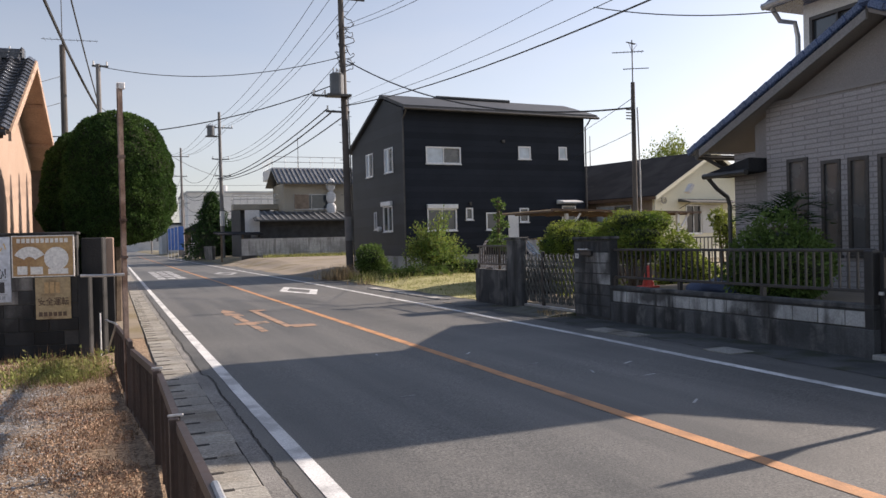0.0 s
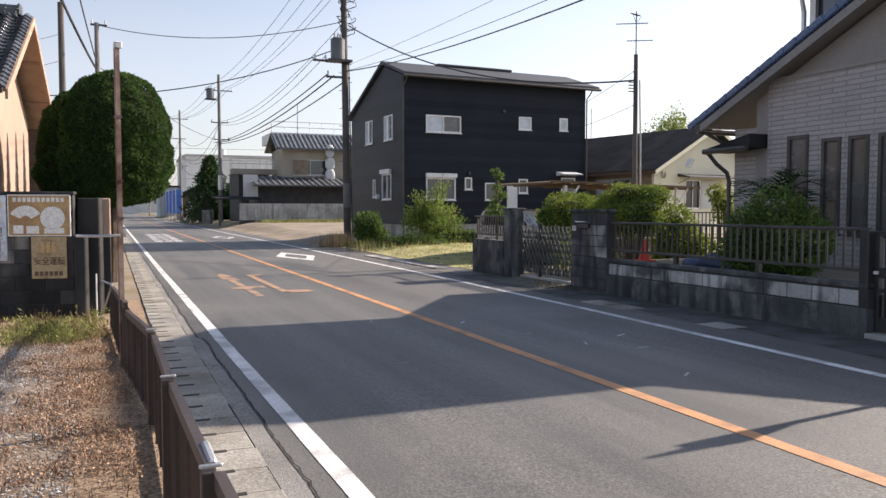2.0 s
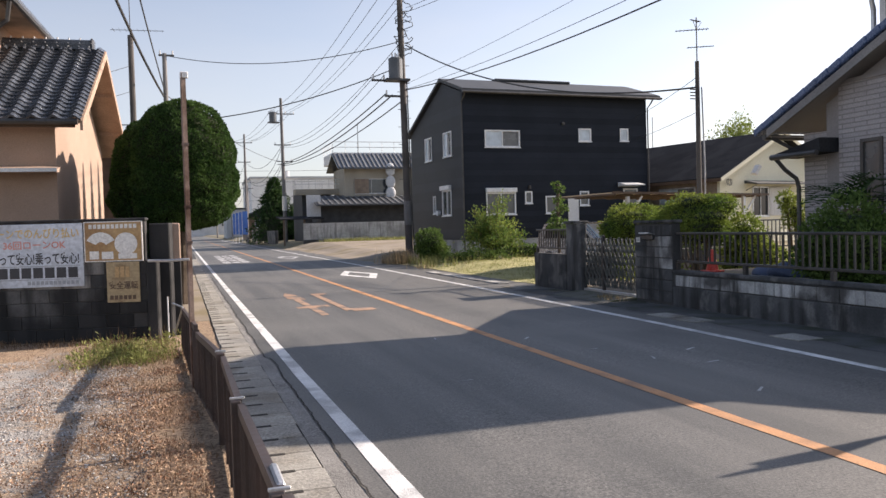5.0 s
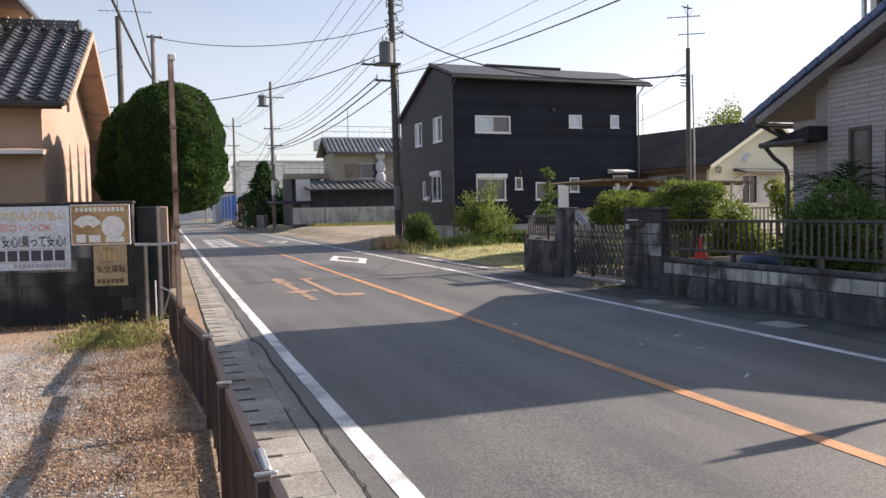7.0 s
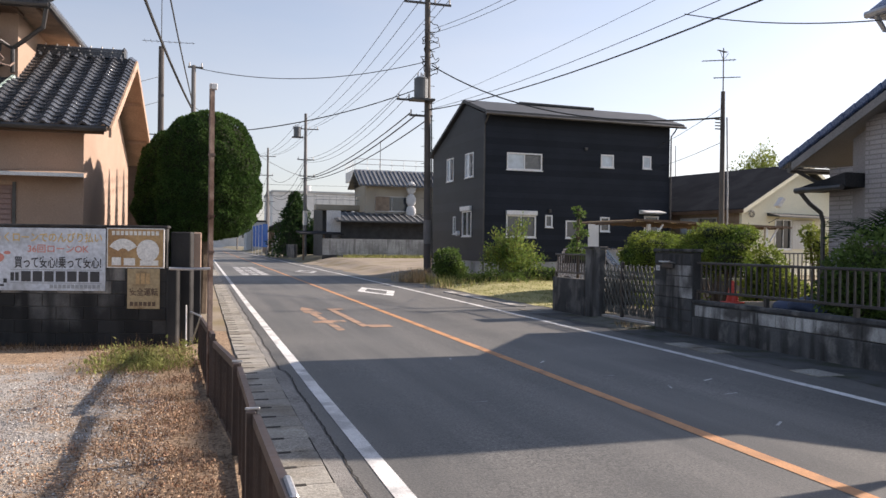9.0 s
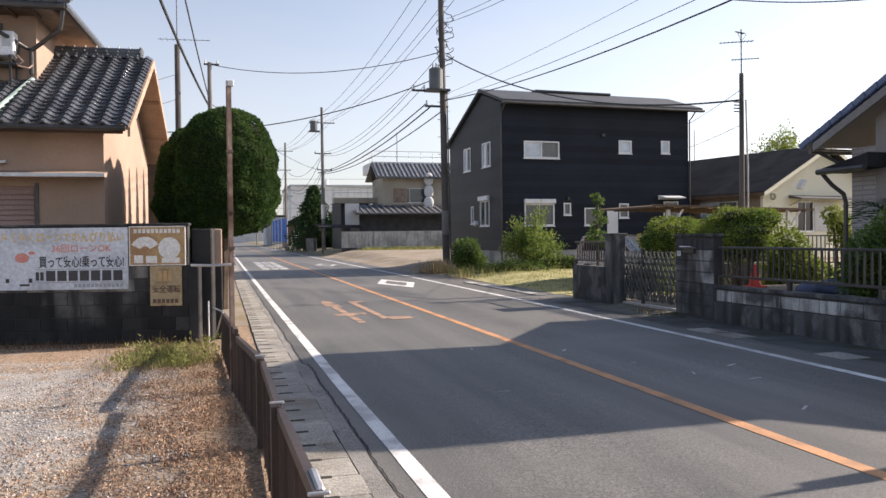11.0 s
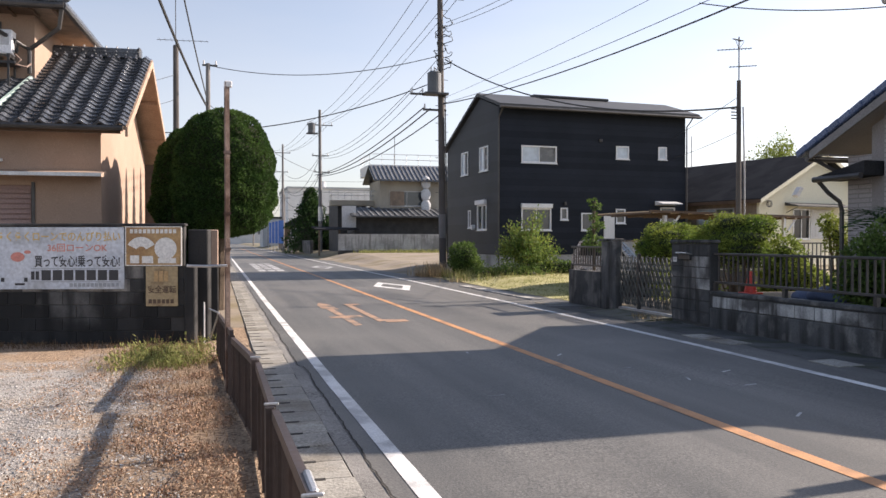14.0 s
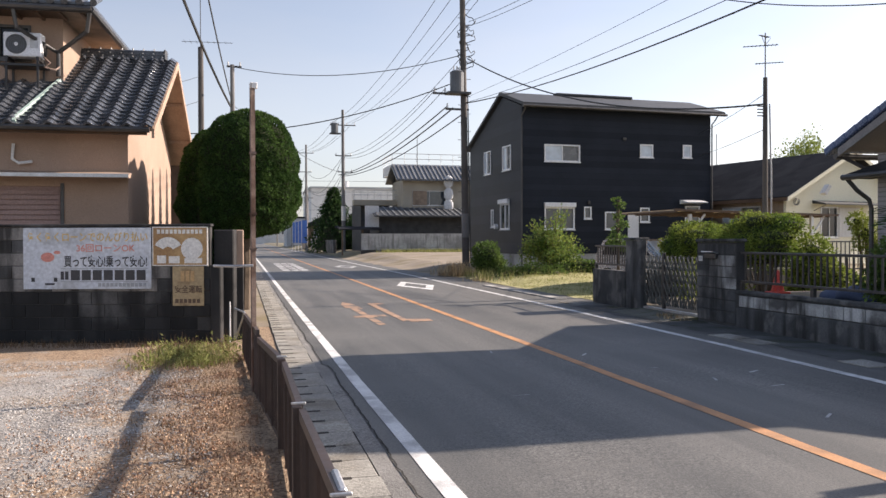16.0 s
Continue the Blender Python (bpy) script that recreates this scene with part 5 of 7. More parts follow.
prism(bm, [(0.57 + 0.16 * math.cos(a * math.pi / 10), 1.38 + 0.16 * math.sin(a * math.pi / 10)) for a in range(20)], 0.003, UP_XZ)
part("painted_disc", bm, SIGN_CREAM, sign2, "cream disc shape")
for x0, x1, z1 in ((0.06, 0.19, 1.28), (0.23, 0.39, 1.27), (0.46, 0.72, 1.24)):
    part("painted_block", shape(box, (x0, -0.003, 1.165), (x1, 0, z1)), SIGN_CREAM, sign2)

sign3 = thing("sign_board", "small weathered plywood notice below an ochre board", "sign", WALL @ Matrix.Translation((-0.87, -0.022, 0)))
part("board", shape(box, (0, 0, 0.54), (0.46, 0.014, 1.12), None, 0.003), SIGN_OLD, sign3)
lettering("lettering", "安全運転", 0.12, Matrix.Translation((0.03, -0.003, 0.74)) @ FACE, BROWN_TRIM, sign3, 0.4)
for k in range(6):
    part("writing_bar", shape(bars, 0.04 + 0.063 * k, 0.103 + 0.063 * k, 0.58, 0.64, -0.003, 1), BROWN_TRIM, sign3)
bm = bmesh.new()
bars(bm, 0.12, 0.34, 0.9, 1.05, -0.003, 3)
part("faded_bars", bm, SIGN_BROWN, sign3)


def sheet_fence():
    """Low fence of upright brown slats set edge-on between flat rails, along the gutter."""
    f = thing("slat_fence", "low brown metal louvre fence with bright clips", "fence")
    pts = [(0.39, 0.4, 0.66), (0.36, 1.4, 0.66), (0.335, 2.55, 0.65), (0.315, 2.6, 0.66), (0.295, 4.05, 0.64), (0.285, 4.1, 0.66), (0.29, 5.72, 0.63), (0.285, 5.77, 0.64), (0.15, 7.5, 0.6), (0.14, 7.55, 0.66), (0.02, 10.6, 0.56)]
    for (xa, ya, za), (xb, yb, zb) in zip(pts, pts[1:]):
        if yb - ya < 0.2:
            continue
        p, q = Vector((xa, ya, 0)), Vector((xb, yb, 0))
        L = (q - p).length
        m = Matrix.Translation(p) @ Matrix.Rotation(math.atan2(yb - ya, xb - xa), 4, "Z")
        n = int(L / 0.026)
        bm = bmesh.new()
        for k in range(n):
            u = (k + 0.5) * L / n
            h = za + (zb - za) * u / L - 0.05
            deep = 0.016 if k % 18 else 0.03
            v = [bm.verts.new(m @ Vector(w)) for w in ((u - 0.002, -deep, 0.05), (u + 0.002, -deep, 0.05), (u + 0.002, deep, 0.05), (u - 0.002, deep, 0.05), (u - 0.002, -deep, h), (u + 0.002, -deep, h), (u + 0.002, deep, h), (u - 0.002, deep, h))]
            for w in ((0, 1, 5, 4), (1, 2, 6, 5), (2, 3, 7, 6), (3, 0, 4, 7)):
                bm.faces.new([v[i] for i in w])
        tagged(part("slats", bm, RUST_SHEET, f), kind="stuff")
        cap = bmesh.new()
        prism(cap, [(0, za - 0.055), (L, zb - 0.055), (L, zb), (0, za)], 0.036, m @ Matrix.Translation((0, 0.018, 0)) @ UP_XZ)
        part("top_rail", cap, RUST_SHEET, f)
        part("bottom_rail", shape(box, (0, -0.015, 0.015), (L, 0.015, 0.06), m), RUST_SHEET, f)
    for x, y, h in ((0.325, 2.57, 0.69), (0.29, 4.07, 0.69), (0.287, 5.74, 0.69)):
        part("fence_post", shape(box, (x - 0.045, y - 0.025, 0), (x + 0.005, y + 0.025, h - 0.04), None, 0.004), RUST_SHEET, f)
        part("clip", shape(box, (x - 0.05, y - 0.006, h - 0.033), (x + 0.025, y + 0.006, h - 0.02), None, 0.003), STEEL, f, "bright steel clip")
    part("clip_plate", shape(box, (0.31, 2.62, 0.625), (0.34, 2.86, 0.667), None, 0.008), STEEL, f, "bright bent steel plate")
    part("brace", shape(rod, (-0.09, 10.6, 0.61), (0.03, 10.2, 0.59), 0.012), STEEL, f, "bright steel brace")
    part("brace", shape(rod, (0.03, 10.2, 0.59), (-0.07, 10.55, 0.25), 0.012), STEEL, f, "bright steel brace")


sheet_fence()

post = thing("steel_post", "tall rusty square steel post beside the fence", "post", Matrix.Translation((0.11, 8.0, 0)))
bm = bmesh.new()
box(bm, (-0.021, -0.021, 0), (0.021, 0.021, 3.05), Matrix.Rotation(0.3, 4, "Z"))
part("shaft", bm, RUST, post)
part("post_cap", shape(box, (-0.024, -0.024, 3.0), (0.05, 0.024, 3.06), None, 0.006), RENDER_WHITE, post, "pale bent cap plate")
for z in (2.35, 1.75, 1.4):
    part("band", shape(box, (-0.032, -0.034, z), (0.036, 0.034, z + 0.025)), RUST, post)
bm = bmesh.new()
tube(bm, [(0.0, -0.03, 1.25), (-0.2, -0.02, 1.245), (-0.38, 0.0, 1.25)], 0.014)
part("clamp_bar", bm, STEEL, post, "bright steel bar clamped to the post")


# clipped evergreen
def topiary():
    t = thing("topiary_tree", "large clipped dark green evergreen with rounded domes", "tree", Matrix.Translation((0.05, 17.6, 0)))
    lobes = [((0.12, 0, 3.08), (1.04, 1.02, 1.22), 1), ((0.12, 0, 2.55), (1.09, 1.07, 0.88), 1), ((-0.58, 1.0, 2.9), (0.8, 0.82, 1.08), 0), ((-0.6, 0.9, 2.3), (0.84, 0.85, 0.75), 0), ((0.1, -0.05, 2.1), (0.98, 0.98, 0.5), 1)]
    P, N = [], []
    bm = bmesh.new()
    for c, r, _ in lobes:
        area = 4 * math.pi * (r[0] * r[1] * r[2]) ** (2 / 3)
        p, n = lumpy(c, r, int(area * 3000), 0.045, 4.0)
        keep = np.ones(len(p), bool)
        for c2, r2, _ in lobes:
            if c2 != c:
                keep &= (((p - np.array(c2)) / np.array(r2)) ** 2).sum(1) > 0.9
        P.append(p[keep] * 1.0)
        N.append(n[keep])
        # dark solid fills each dome so that gaps between leaves look shaded
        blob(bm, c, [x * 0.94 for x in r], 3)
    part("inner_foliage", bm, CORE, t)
    leaf_mesh("leaves", np.concatenate(P), np.concatenate(N), 0.065, LEAF_TOPIARY, t, 0.45, 0.7)
    bm = bmesh.new()
    tube(bm, [(0, 0, 0), (0.03, 0.02, 1.0), (0, 0, 2.4)], 0.12, 8)
    tube(bm, [(0, 0.05, 0.9), (-0.4, 0.3, 1.5), (-0.7, 0.5, 2.2)], 0.07, 8)
    part("trunk", bm, BARK, t)


topiary()


def shadow_conifer(x, y, h, r):
    t = thing("hidden_conifer", "unseen slim conifer added to cast a pointed shadow on the gable", "tree", Matrix.Translation((x, y, 0)), "row of pointed conifers")
    n = 2600
    z = rng.uniform(0.02, 1, n) ** 0.8
    a = rng.uniform(0, 2 * math.pi, n)
    rr = r * np.minimum(1, (1 - z) * 2.6) ** 0.8 * rng.uniform(0.75, 1.02, n)
    p = np.stack([rr * np.cos(a), rr * np.sin(a), 0.15 + z * (h - 0.2)], 1)
    leaf_mesh("foliage", p, np.stack([np.cos(a), np.sin(a), np.full(n, 1.5)], 1), 0.09, LEAF_DARK, t, 0.5, 0.3)
    bm = bmesh.new()
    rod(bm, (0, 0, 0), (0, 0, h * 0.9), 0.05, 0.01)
    # dark cylinder and cone round the stem paint the crown's inner shade
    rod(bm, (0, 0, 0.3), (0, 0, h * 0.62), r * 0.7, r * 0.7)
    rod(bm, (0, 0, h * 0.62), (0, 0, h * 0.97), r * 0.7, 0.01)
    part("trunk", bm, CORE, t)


# unseen row behind the topiary, added to cast pointed shadows on the tan gable
for k in range(6):
    shadow_conifer(-0.75 - 0.02 * k, 17.75 + 1.12 * k, 3.75 + 0.07 * k, 0.25)

# ---- right side: boundary wall, gates, railings ----
XR = 8.1
solid("garden_ground", shape(box, (XR + 0.16, 5.7, -0.03), (16.5, 12.75, 0.5)), DIRT, "earth garden behind a low wall", "ground", kind="structure")
solid("drive_ground", shape(box, (XR + 0.16, 12.753, -0.03), (16.5, 17.1, 0.1)), DIRT, "earth drive behind a gate", "ground", kind="structure")
bwall = thing("boundary_wall", "low concrete block wall with dark water stains", "wall", kind="structure")
part("footing", shape(box, (XR - 0.02, 6.4, -0.05), (XR + 0.155, 11.6, 0.34), None, 0.01), BLOCK_DARK, bwall, "dark concrete footing")
part("mortar", shape(box, (XR + 0.01, 6.4, 0.34), (XR + 0.155, 11.6, 0.56)), MORTAR, bwall)
part("coping", shape(box, (XR - 0.015, 6.4, 0.565), (XR + 0.17, 11.6, 0.63), None, 0.012), BLOCK_DARK, bwall, "dark stained coping")
pillar1 = thing("gate_pillar", "block gate pillar with pale and sooty concrete blocks", "gate pillar", kind="structure")
part("core", shape(box, (XR + 0.01, 11.61, -0.05), (XR + 0.16, 12.78, 1.44)), MORTAR, pillar1)
part("coping", shape(box, (XR - 0.03, 11.58, 1.445), (XR + 0.19, 12.81, 1.5), None, 0.012), BLOCK_DARK, pillar1)
pillar2 = thing("gate_pillar", "sooty dark concrete gate pillar", "gate pillar", kind="structure")
part("core", shape(box, (XR, 14.92, -0.05), (XR + 0.16, 15.57, 1.47), None, 0.015), BLOCK_DARK, pillar2)
part("coping", shape(box, (XR - 0.03, 14.89, 1.475), (XR + 0.19, 15.6, 1.53), None, 0.012), BLOCK_DARK, pillar2)
stub = thing("boundary_wall", "dark stained low block wall with metal rail", "wall", kind="structure")
part("wall_body", shape(box, (XR, 15.603, -0.05), (XR + 0.15, 17.22, 0.8), None, 0.01), BLOCK_DARK, stub)
part("wall_return", shape(box, (XR + 0.153, 17.07, -0.05), (14, 17.22, 0.75), None, 0.01), BLOCK_DARK, stub)
pillar3 = thing("gate_pillar", "narrow block pillar with five pale courses", "gate pillar", kind="structure")
part("core", shape(box, (XR + 0.01, 5.13, -0.05), (XR + 0.2, 5.55, 1.2)), MORTAR, pillar3)
part("coping", shape(box, (XR - 0.02, 5.1, 1.203), (XR + 0.22, 5.58, 1.25), None, 0.01), BLOCK_DARK, pillar3)
part("edge", shape(box, (XR + 0.0, 5.1, -0.05), (XR + 0.03, 5.127, 1.2)), BLOCK_DARK, pillar3)

mailbox = thing("mailbox", "small dark metal mailbox set in a pillar", "mailbox", Matrix.Translation((XR, 12.3, 1.2)))
part("box", shape(box, (-0.07, -0.17, -0.05), (-0.012, 0.17, 0.04), None, 0.01), DARK_METAL, mailbox)
part("flap", shape(box, (-0.14, -0.17, 0.03), (-0.013, 0.17, 0.05), Matrix.Rotation(0.25, 4, "Y")), STEEL, mailbox, "bright steel flap")
plate = solid("name_plate", shape(box, (XR - 0.016, 12.6, 1.1), (XR - 0.012, 12.72, 1.19)), PORCELAIN, "small white plate on a gate pillar", "sign")
bm = bmesh.new()
for k in range(2):
    box(bm, (XR - 0.019, 12.625 + 0.04 * k, 1.12), (XR - 0.0165, 12.65 + 0.04 * k, 1.17))
part("bars", bm, SIGN_GREY, plate)


def railing(name, label, y0, y1, z0, z1, step, x):
    t = thing(name, label, "railing")
    part("top_rail", shape(box, (x - 0.025, y0, z1 - 0.04), (x + 0.025, y1, z1), None, 0.008), DARK_METAL, t)
    part("bottom_rail", shape(box, (x - 0.02, y0, z0), (x + 0.02, y1, z0 + 0.04), None, 0.006), DARK_METAL, t)
    me = mesh_of("baluster", shape(box, (-0.01, -0.014, z0 + 0.042), (0.01, 0.014, z1 - 0.042)), DARK_METAL)
    n = int((y1 - y0) / step)
    for k in range(1, n):
        piece("baluster", me, t, Matrix.Translation((x, y0 + (y1 - y0) * k / n, 0)))
    m = max(1, round((y1 - y0) / 2))
    for k in range(m + 1):
        y = y0 + 0.03 + (y1 - y0 - 0.06) * k / m
        part("post", shape(box, (x - 0.03, y - 0.03, z0 - 0.14), (x + 0.03, y + 0.03, z0 - 0.002)), DARK_METAL, t)
    return t


railing("railing", "dark bronze metal railing on a low block wall", 6.42, 11.58, 0.76, 1.28, 0.125, XR + 0.07)
railing("railing", "dark metal railing before the bungalow", 0.0, 3.0, 0.55, 1.42, 0.13, 0.0).matrix_basis = pose(16.6, 20.5, 0, 0, 0, -105)
railing("railing", "short dark metal railing on a stub wall", 15.62, 17.2, 0.9, 1.36, 0.12, XR + 0.07)


def small_gate():
    t = thing("garden_gate", "closed dark metal garden gate with upright bars", "gate", Matrix.Translation((XR + 0.12, 5.58, 0.08)))
    for y in (0.0, 0.76):
        part("stile", shape(box, (-0.03, y, 0), (0.03, y + 0.06, 1.16), None, 0.005), IRON, t)
    for z, h in ((0.0, 0.16), (0.62, 0.12), (0.45, 0.05), (1.1, 0.06)):
        part("rail", shape(box, (-0.025, 0.062, z), (0.025, 0.758, z + h), None, 0.004), IRON, t)
    me = mesh_of("bar", shape(box, (-0.01, -0.012, 0.162), (0.01, 0.012, 1.098)), IRON)
    for k in range(10):
        piece("bar", me, t, Matrix.Translation((0.0, 0.12 + 0.064 * k, 0)))
    part("latch", shape(box, (-0.07, 0.755, 0.66), (-0.032, 0.81, 0.7), None, 0.006), PORCELAIN, t, "pale latch knob")


small_gate()
solid("gate_post", shape(box, (XR - 0.01, 6.41, -0.05), (XR + 0.12, 6.53, 1.26), None, 0.01), IRON, "square dark gate post", "post")
solid("gate_step", shape(box, (XR - 0.06, 5.58, -0.03), (XR + 0.25, 6.4, 0.06), None, 0.01), CONCRETE, "worn concrete gate step", "step")


def folding_gate():
    """Concertina gate: crossing flat bars between uprights."""
    t = thing("folding_gate", "closed grey concertina gate of crossed metal bars", "gate", Matrix.Translation((XR + 0.1, 12.82, 0.16)))
    n, L, h = 14, 2.06, 1.0
    me_u = mesh_of("upright", shape(box, (-0.012, -0.013, 0), (0.012, 0.013, h), None, 0.004), GATE_GREY)
    w = L / n
    for k in range(n + 1):
        piece("upright", me_u, t, Matrix.Translation((0.02 * (k % 2), k * w, 0.02 * (k % 2))))
    for s in (1, -1):
        d = Vector((0, w, 0.26 * s))
        bm = bmesh.new()
        box(bm, (-0.006, -d.length / 2, -0.016), (0.006, d.length / 2, 0.016))
        me = mesh_of("cross_bar", bm, GATE_GREY)
        for k in range(n):
            for j in range(4):
                piece("cross_bar", me, t, Matrix.Translation((-0.02 * s, (k + 0.5) * w, 0.14 + 0.24 * j)) @ Matrix.Rotation(math.atan2(d.z, d.y), 4, "X"))
    part("lock_post", shape(box, (-0.03, L * 0.62, -0.06), (0.03, L * 0.62 + 0.07, h + 0.06), None, 0.008), IRON, t)
    part("track", shape(box, (-0.05, -0.02, -0.11), (0.05, L, -0.06)), STEEL, t)


folding_gate()
solid("gate_ramp", shape(prism, [(XR - 0.75, 0), (XR + 0.5, 0), (XR + 0.5, 0.06), (XR - 0.1, 0.055)], 2.1, Matrix.Translation((0, 14.9, 0)) @ UP_XZ), RAMP, "mossy concrete ramp before a gate", "ramp")
for y0, y1, x0, x1 in ((10.25, 10.8, 7.02, 7.4), (9.6, 10.15, 7.02, 7.4), (7.55, 8.05, 7.02, 7.4), (16.8, 17.4, 7.3, 7.7)):
    solid("drain_cover", shape(box, (x0, y0, -0.02), (x1, y1, 0.012), None, 0.004), GUTTER, "square concrete drain cover in the asphalt", "drain cover", group="drain covers")
for k in range(5):
    solid("kerb_slab", shape(box, (7.55, 18.2 + 1.25 * k, -0.02), (7.85, 19.3 + 1.25 * k, 0.03), None, 0.008), CONCRETE, "pale concrete slab at the lawn edge", "kerb slab", group="kerb slabs")

# wire mesh fence and triangular sign at the near end
mf = thing("mesh_fence", "pale green steel mesh fence", "fence")
p0, p1 = Vector((8.45, 5.0, 0)), Vector((9.9, 2.2, 0))
for k in range(3):
    q = p0 + (p1 - p0) * k / 2
    part("fence_post", shape(rod, (q.x, q.y, 0.1), (q.x, q.y, 1.46), 0.03), PALE_GREEN, mf)
for z in (1.44, 0.32):
    part("rail", shape(rod, (p0.x, p0.y, z), (p1.x, p1.y, z), 0.018), PALE_GREEN, mf)
part("mid_plate", shape(box, (0, -0.01, 0.6), ((p1 - p0).length, 0.01, 0.75), Matrix.Translation(p0) @ Matrix.Rotation(math.atan2(p1.y - p0.y, p1.x - p0.x), 4, "Z")), PALE_GREEN, mf)
bm = bmesh.new()
L = (p1 - p0).length
for k in range(60):
    for s in (1, -1):
        u0 = -1.12 + 0.075 * k
        a0, b0 = max(0.0, -u0 / 1.1), min(1.0, (L - u0) / 1.1)  # keep each wire between the end posts
        if b0 - a0 < 0.05:
            continue
        za, zb = ((0.33 + 1.1 * a0, 0.33 + 1.1 * b0) if s > 0 else (1.43 - 1.1 * a0, 1.43 - 1.1 * b0))
        a, b = p0 + (p1 - p0) * (u0 + 1.1 * a0) / L, p0 + (p1 - p0) * (u0 + 1.1 * b0) / L
        tube(bm, [(a.x, a.y, za), (b.x, b.y, zb)], 0.0042, 3)
tagged(part("wire_mesh", bm, PALE_GREEN, mf), kind="stuff")
solid("fence_footing", shape(box, (8.4, -0.1, -0.05), (11.6, 0.1, 0.28), Matrix.Translation((0, 5.0, 0)) @ Matrix.Translation((8.4, 0, 0)) @ Matrix.Rotation(-1.09, 4, "Z") @ Matrix.Translation((-8.4, 0, 0)), 0.01), BLOCK_DARK, "low dark concrete footing under a mesh fence", "wall", kind="structure")

ts = thing("road_sign", "white steel post with triangular road sign seen from its edge", "road sign", Matrix.Translation((7.66, 4.41, 0)))
part("pole", shape(rod, (0, 0, 0), (0.0, 0.02, 2.45), 0.033, seg=12), WHITE_STEEL, ts)
tri = bmesh.new()
prism(tri, [(-0.38, 1.98), (0.38, 1.98), (0.38, 2.02), (0.03, 2.66), (-0.03, 2.66), (-0.38, 2.02)], 0.025, Matrix.Rotation(radians(17), 4, "Z") @ Matrix.Translation((0, -0.035, 0)) @ UP_XZ)
part("plate", tri, STEEL, ts, "triangular sign plate, bare back")
for z in (2.08, 2.4):
    part("bracket", shape(box, (-0.06, -0.06, z), (0.06, 0.045, z + 0.04)), STEEL, ts)

# clutter in the garden
cone = thing("traffic_cone", "red plastic traffic cone on bare ground", "traffic cone", Matrix.Translation((9.5, 12.38, 0.5)))
part("cone_body", shape(rod, (0, 0, 0.03), (0, 0, 0.42), 0.12, 0.03, 16), CONE_RED, cone)
part("cone_base", shape(box, (-0.16, -0.16, 0), (0.16, 0.16, 0.03), None, 0.01), CONE_RED, cone)
bm = bmesh.new()
for c, r in (((9.7, 10.7, 0.56), (0.3, 0.35, 0.18)), ((9.8, 10.3, 0.58), (0.28, 0.28, 0.24)), ((9.6, 11.05, 0.53), (0.22, 0.28, 0.12))):
    blob(bm, c, r, 3)
for v in bm.verts:
    v.co += Vector((1, 1, 1)) * 0.06 * noise.noise(v.co * 5)
    v.co.z = max(v.co.z, 0.5)
solid("tarpaulin", bm, TARP, "crumpled navy tarpaulin heap on the ground", "tarpaulin", smooth=True)


def carport():
    t = thing("carport", "brown metal carport with amber roof panels", "carport", pose(11.75, 19.7, 0, 0, 0, 4))
    part("roof_panel", shape(box, (0, 0, 2.3), (5.6, 3.0, 2.33), Matrix.Rotation(0.02, 4, "Y")), POLYCARB, t)
    for k in range(10):
        part("rafter", shape(box, (0.6 * k, -0.03, 2.25), (0.6 * k + 0.04, 3.03, 2.297), Matrix.Rotation(0.02, 4, "Y")), BROWN_TRIM, t)
    for y in (-0.09, 3.035):
        part("beam", shape(box, (-0.1, y, 2.28), (5.7, y + 0.04, 2.345), Matrix.Rotation(0.02, 4, "Y")), BROWN_TRIM, t)
    for x in (0.5, 4.8):
        part("post", shape(box, (x, 0.0, 0), (x + 0.09, 0.09, 2.2)), STEEL, t)
        bm = bmesh.new()
        rod(bm, (x, 0.05, 1.5), (x + 0.55, 0.05, 2.2), 0.03)
        part("brace", bm, WHITE_STEEL, t)


carport()


def parked_car():
    t = thing("car", "small silver car parked behind a gate", "car", pose(12.15, 21.7, zg(12.15, 21.7), 0, 0, -70))
    out = [(-1.7, 0.25), (1.7, 0.25), (1.72, 0.62), (1.55, 0.8), (0.85, 0.92), (0.3, 1.42), (-1.3, 1.45), (-1.68, 0.95)]
    bm = bmesh.new()
    prism(bm, out, 1.46, Matrix.Translation((0, 0.73, 0)) @ UP_XZ)
    bmesh.ops.bevel(bm, geom=list(bm.edges), offset=0.06, segments=2, affect="EDGES")
    body = part("body", bm, CAR_PAINT, t, smooth=False)
    bm = bmesh.new()
    prism(bm, [(0.9, 0.95), (0.36, 1.38), (0.3, 1.36), (0.8, 0.94)], 1.2, Matrix.Translation((0.03, 0.6, 0)) @ UP_XZ)
    part("windscreen", bm, GLASS_PALE, t)
    for s in (-0.735, 0.735):
        part("side_window", shape(prism, [(-1.3, 0.95), (0.6, 0.95), (0.22, 1.34), (-1.2, 1.36)], 0.01, Matrix.Translation((0, s + 0.005, 0)) @ UP_XZ), GLASS_DARK, t)
    for x in (-1.1, 1.1):
        for y in (-0.7, 0.7):
            w = part("wheel", shape(rod, (x, y - 0.08, 0.27), (x, y + 0.08, 0.27), 0.27, seg=20), RUBBER, t)
            part("rim", shape(rod, (x, y - 0.085, 0.27), (x, y + 0.085, 0.27), 0.17, seg=14), STEEL, w)
    for y in (-0.5, 0.5):
        part("headlight", shape(box, (1.5, y - 0.16, 0.66), (1.68, y + 0.16, 0.8), None, 0.03), PORCELAIN, t)


parked_car()

# ---- plants ----

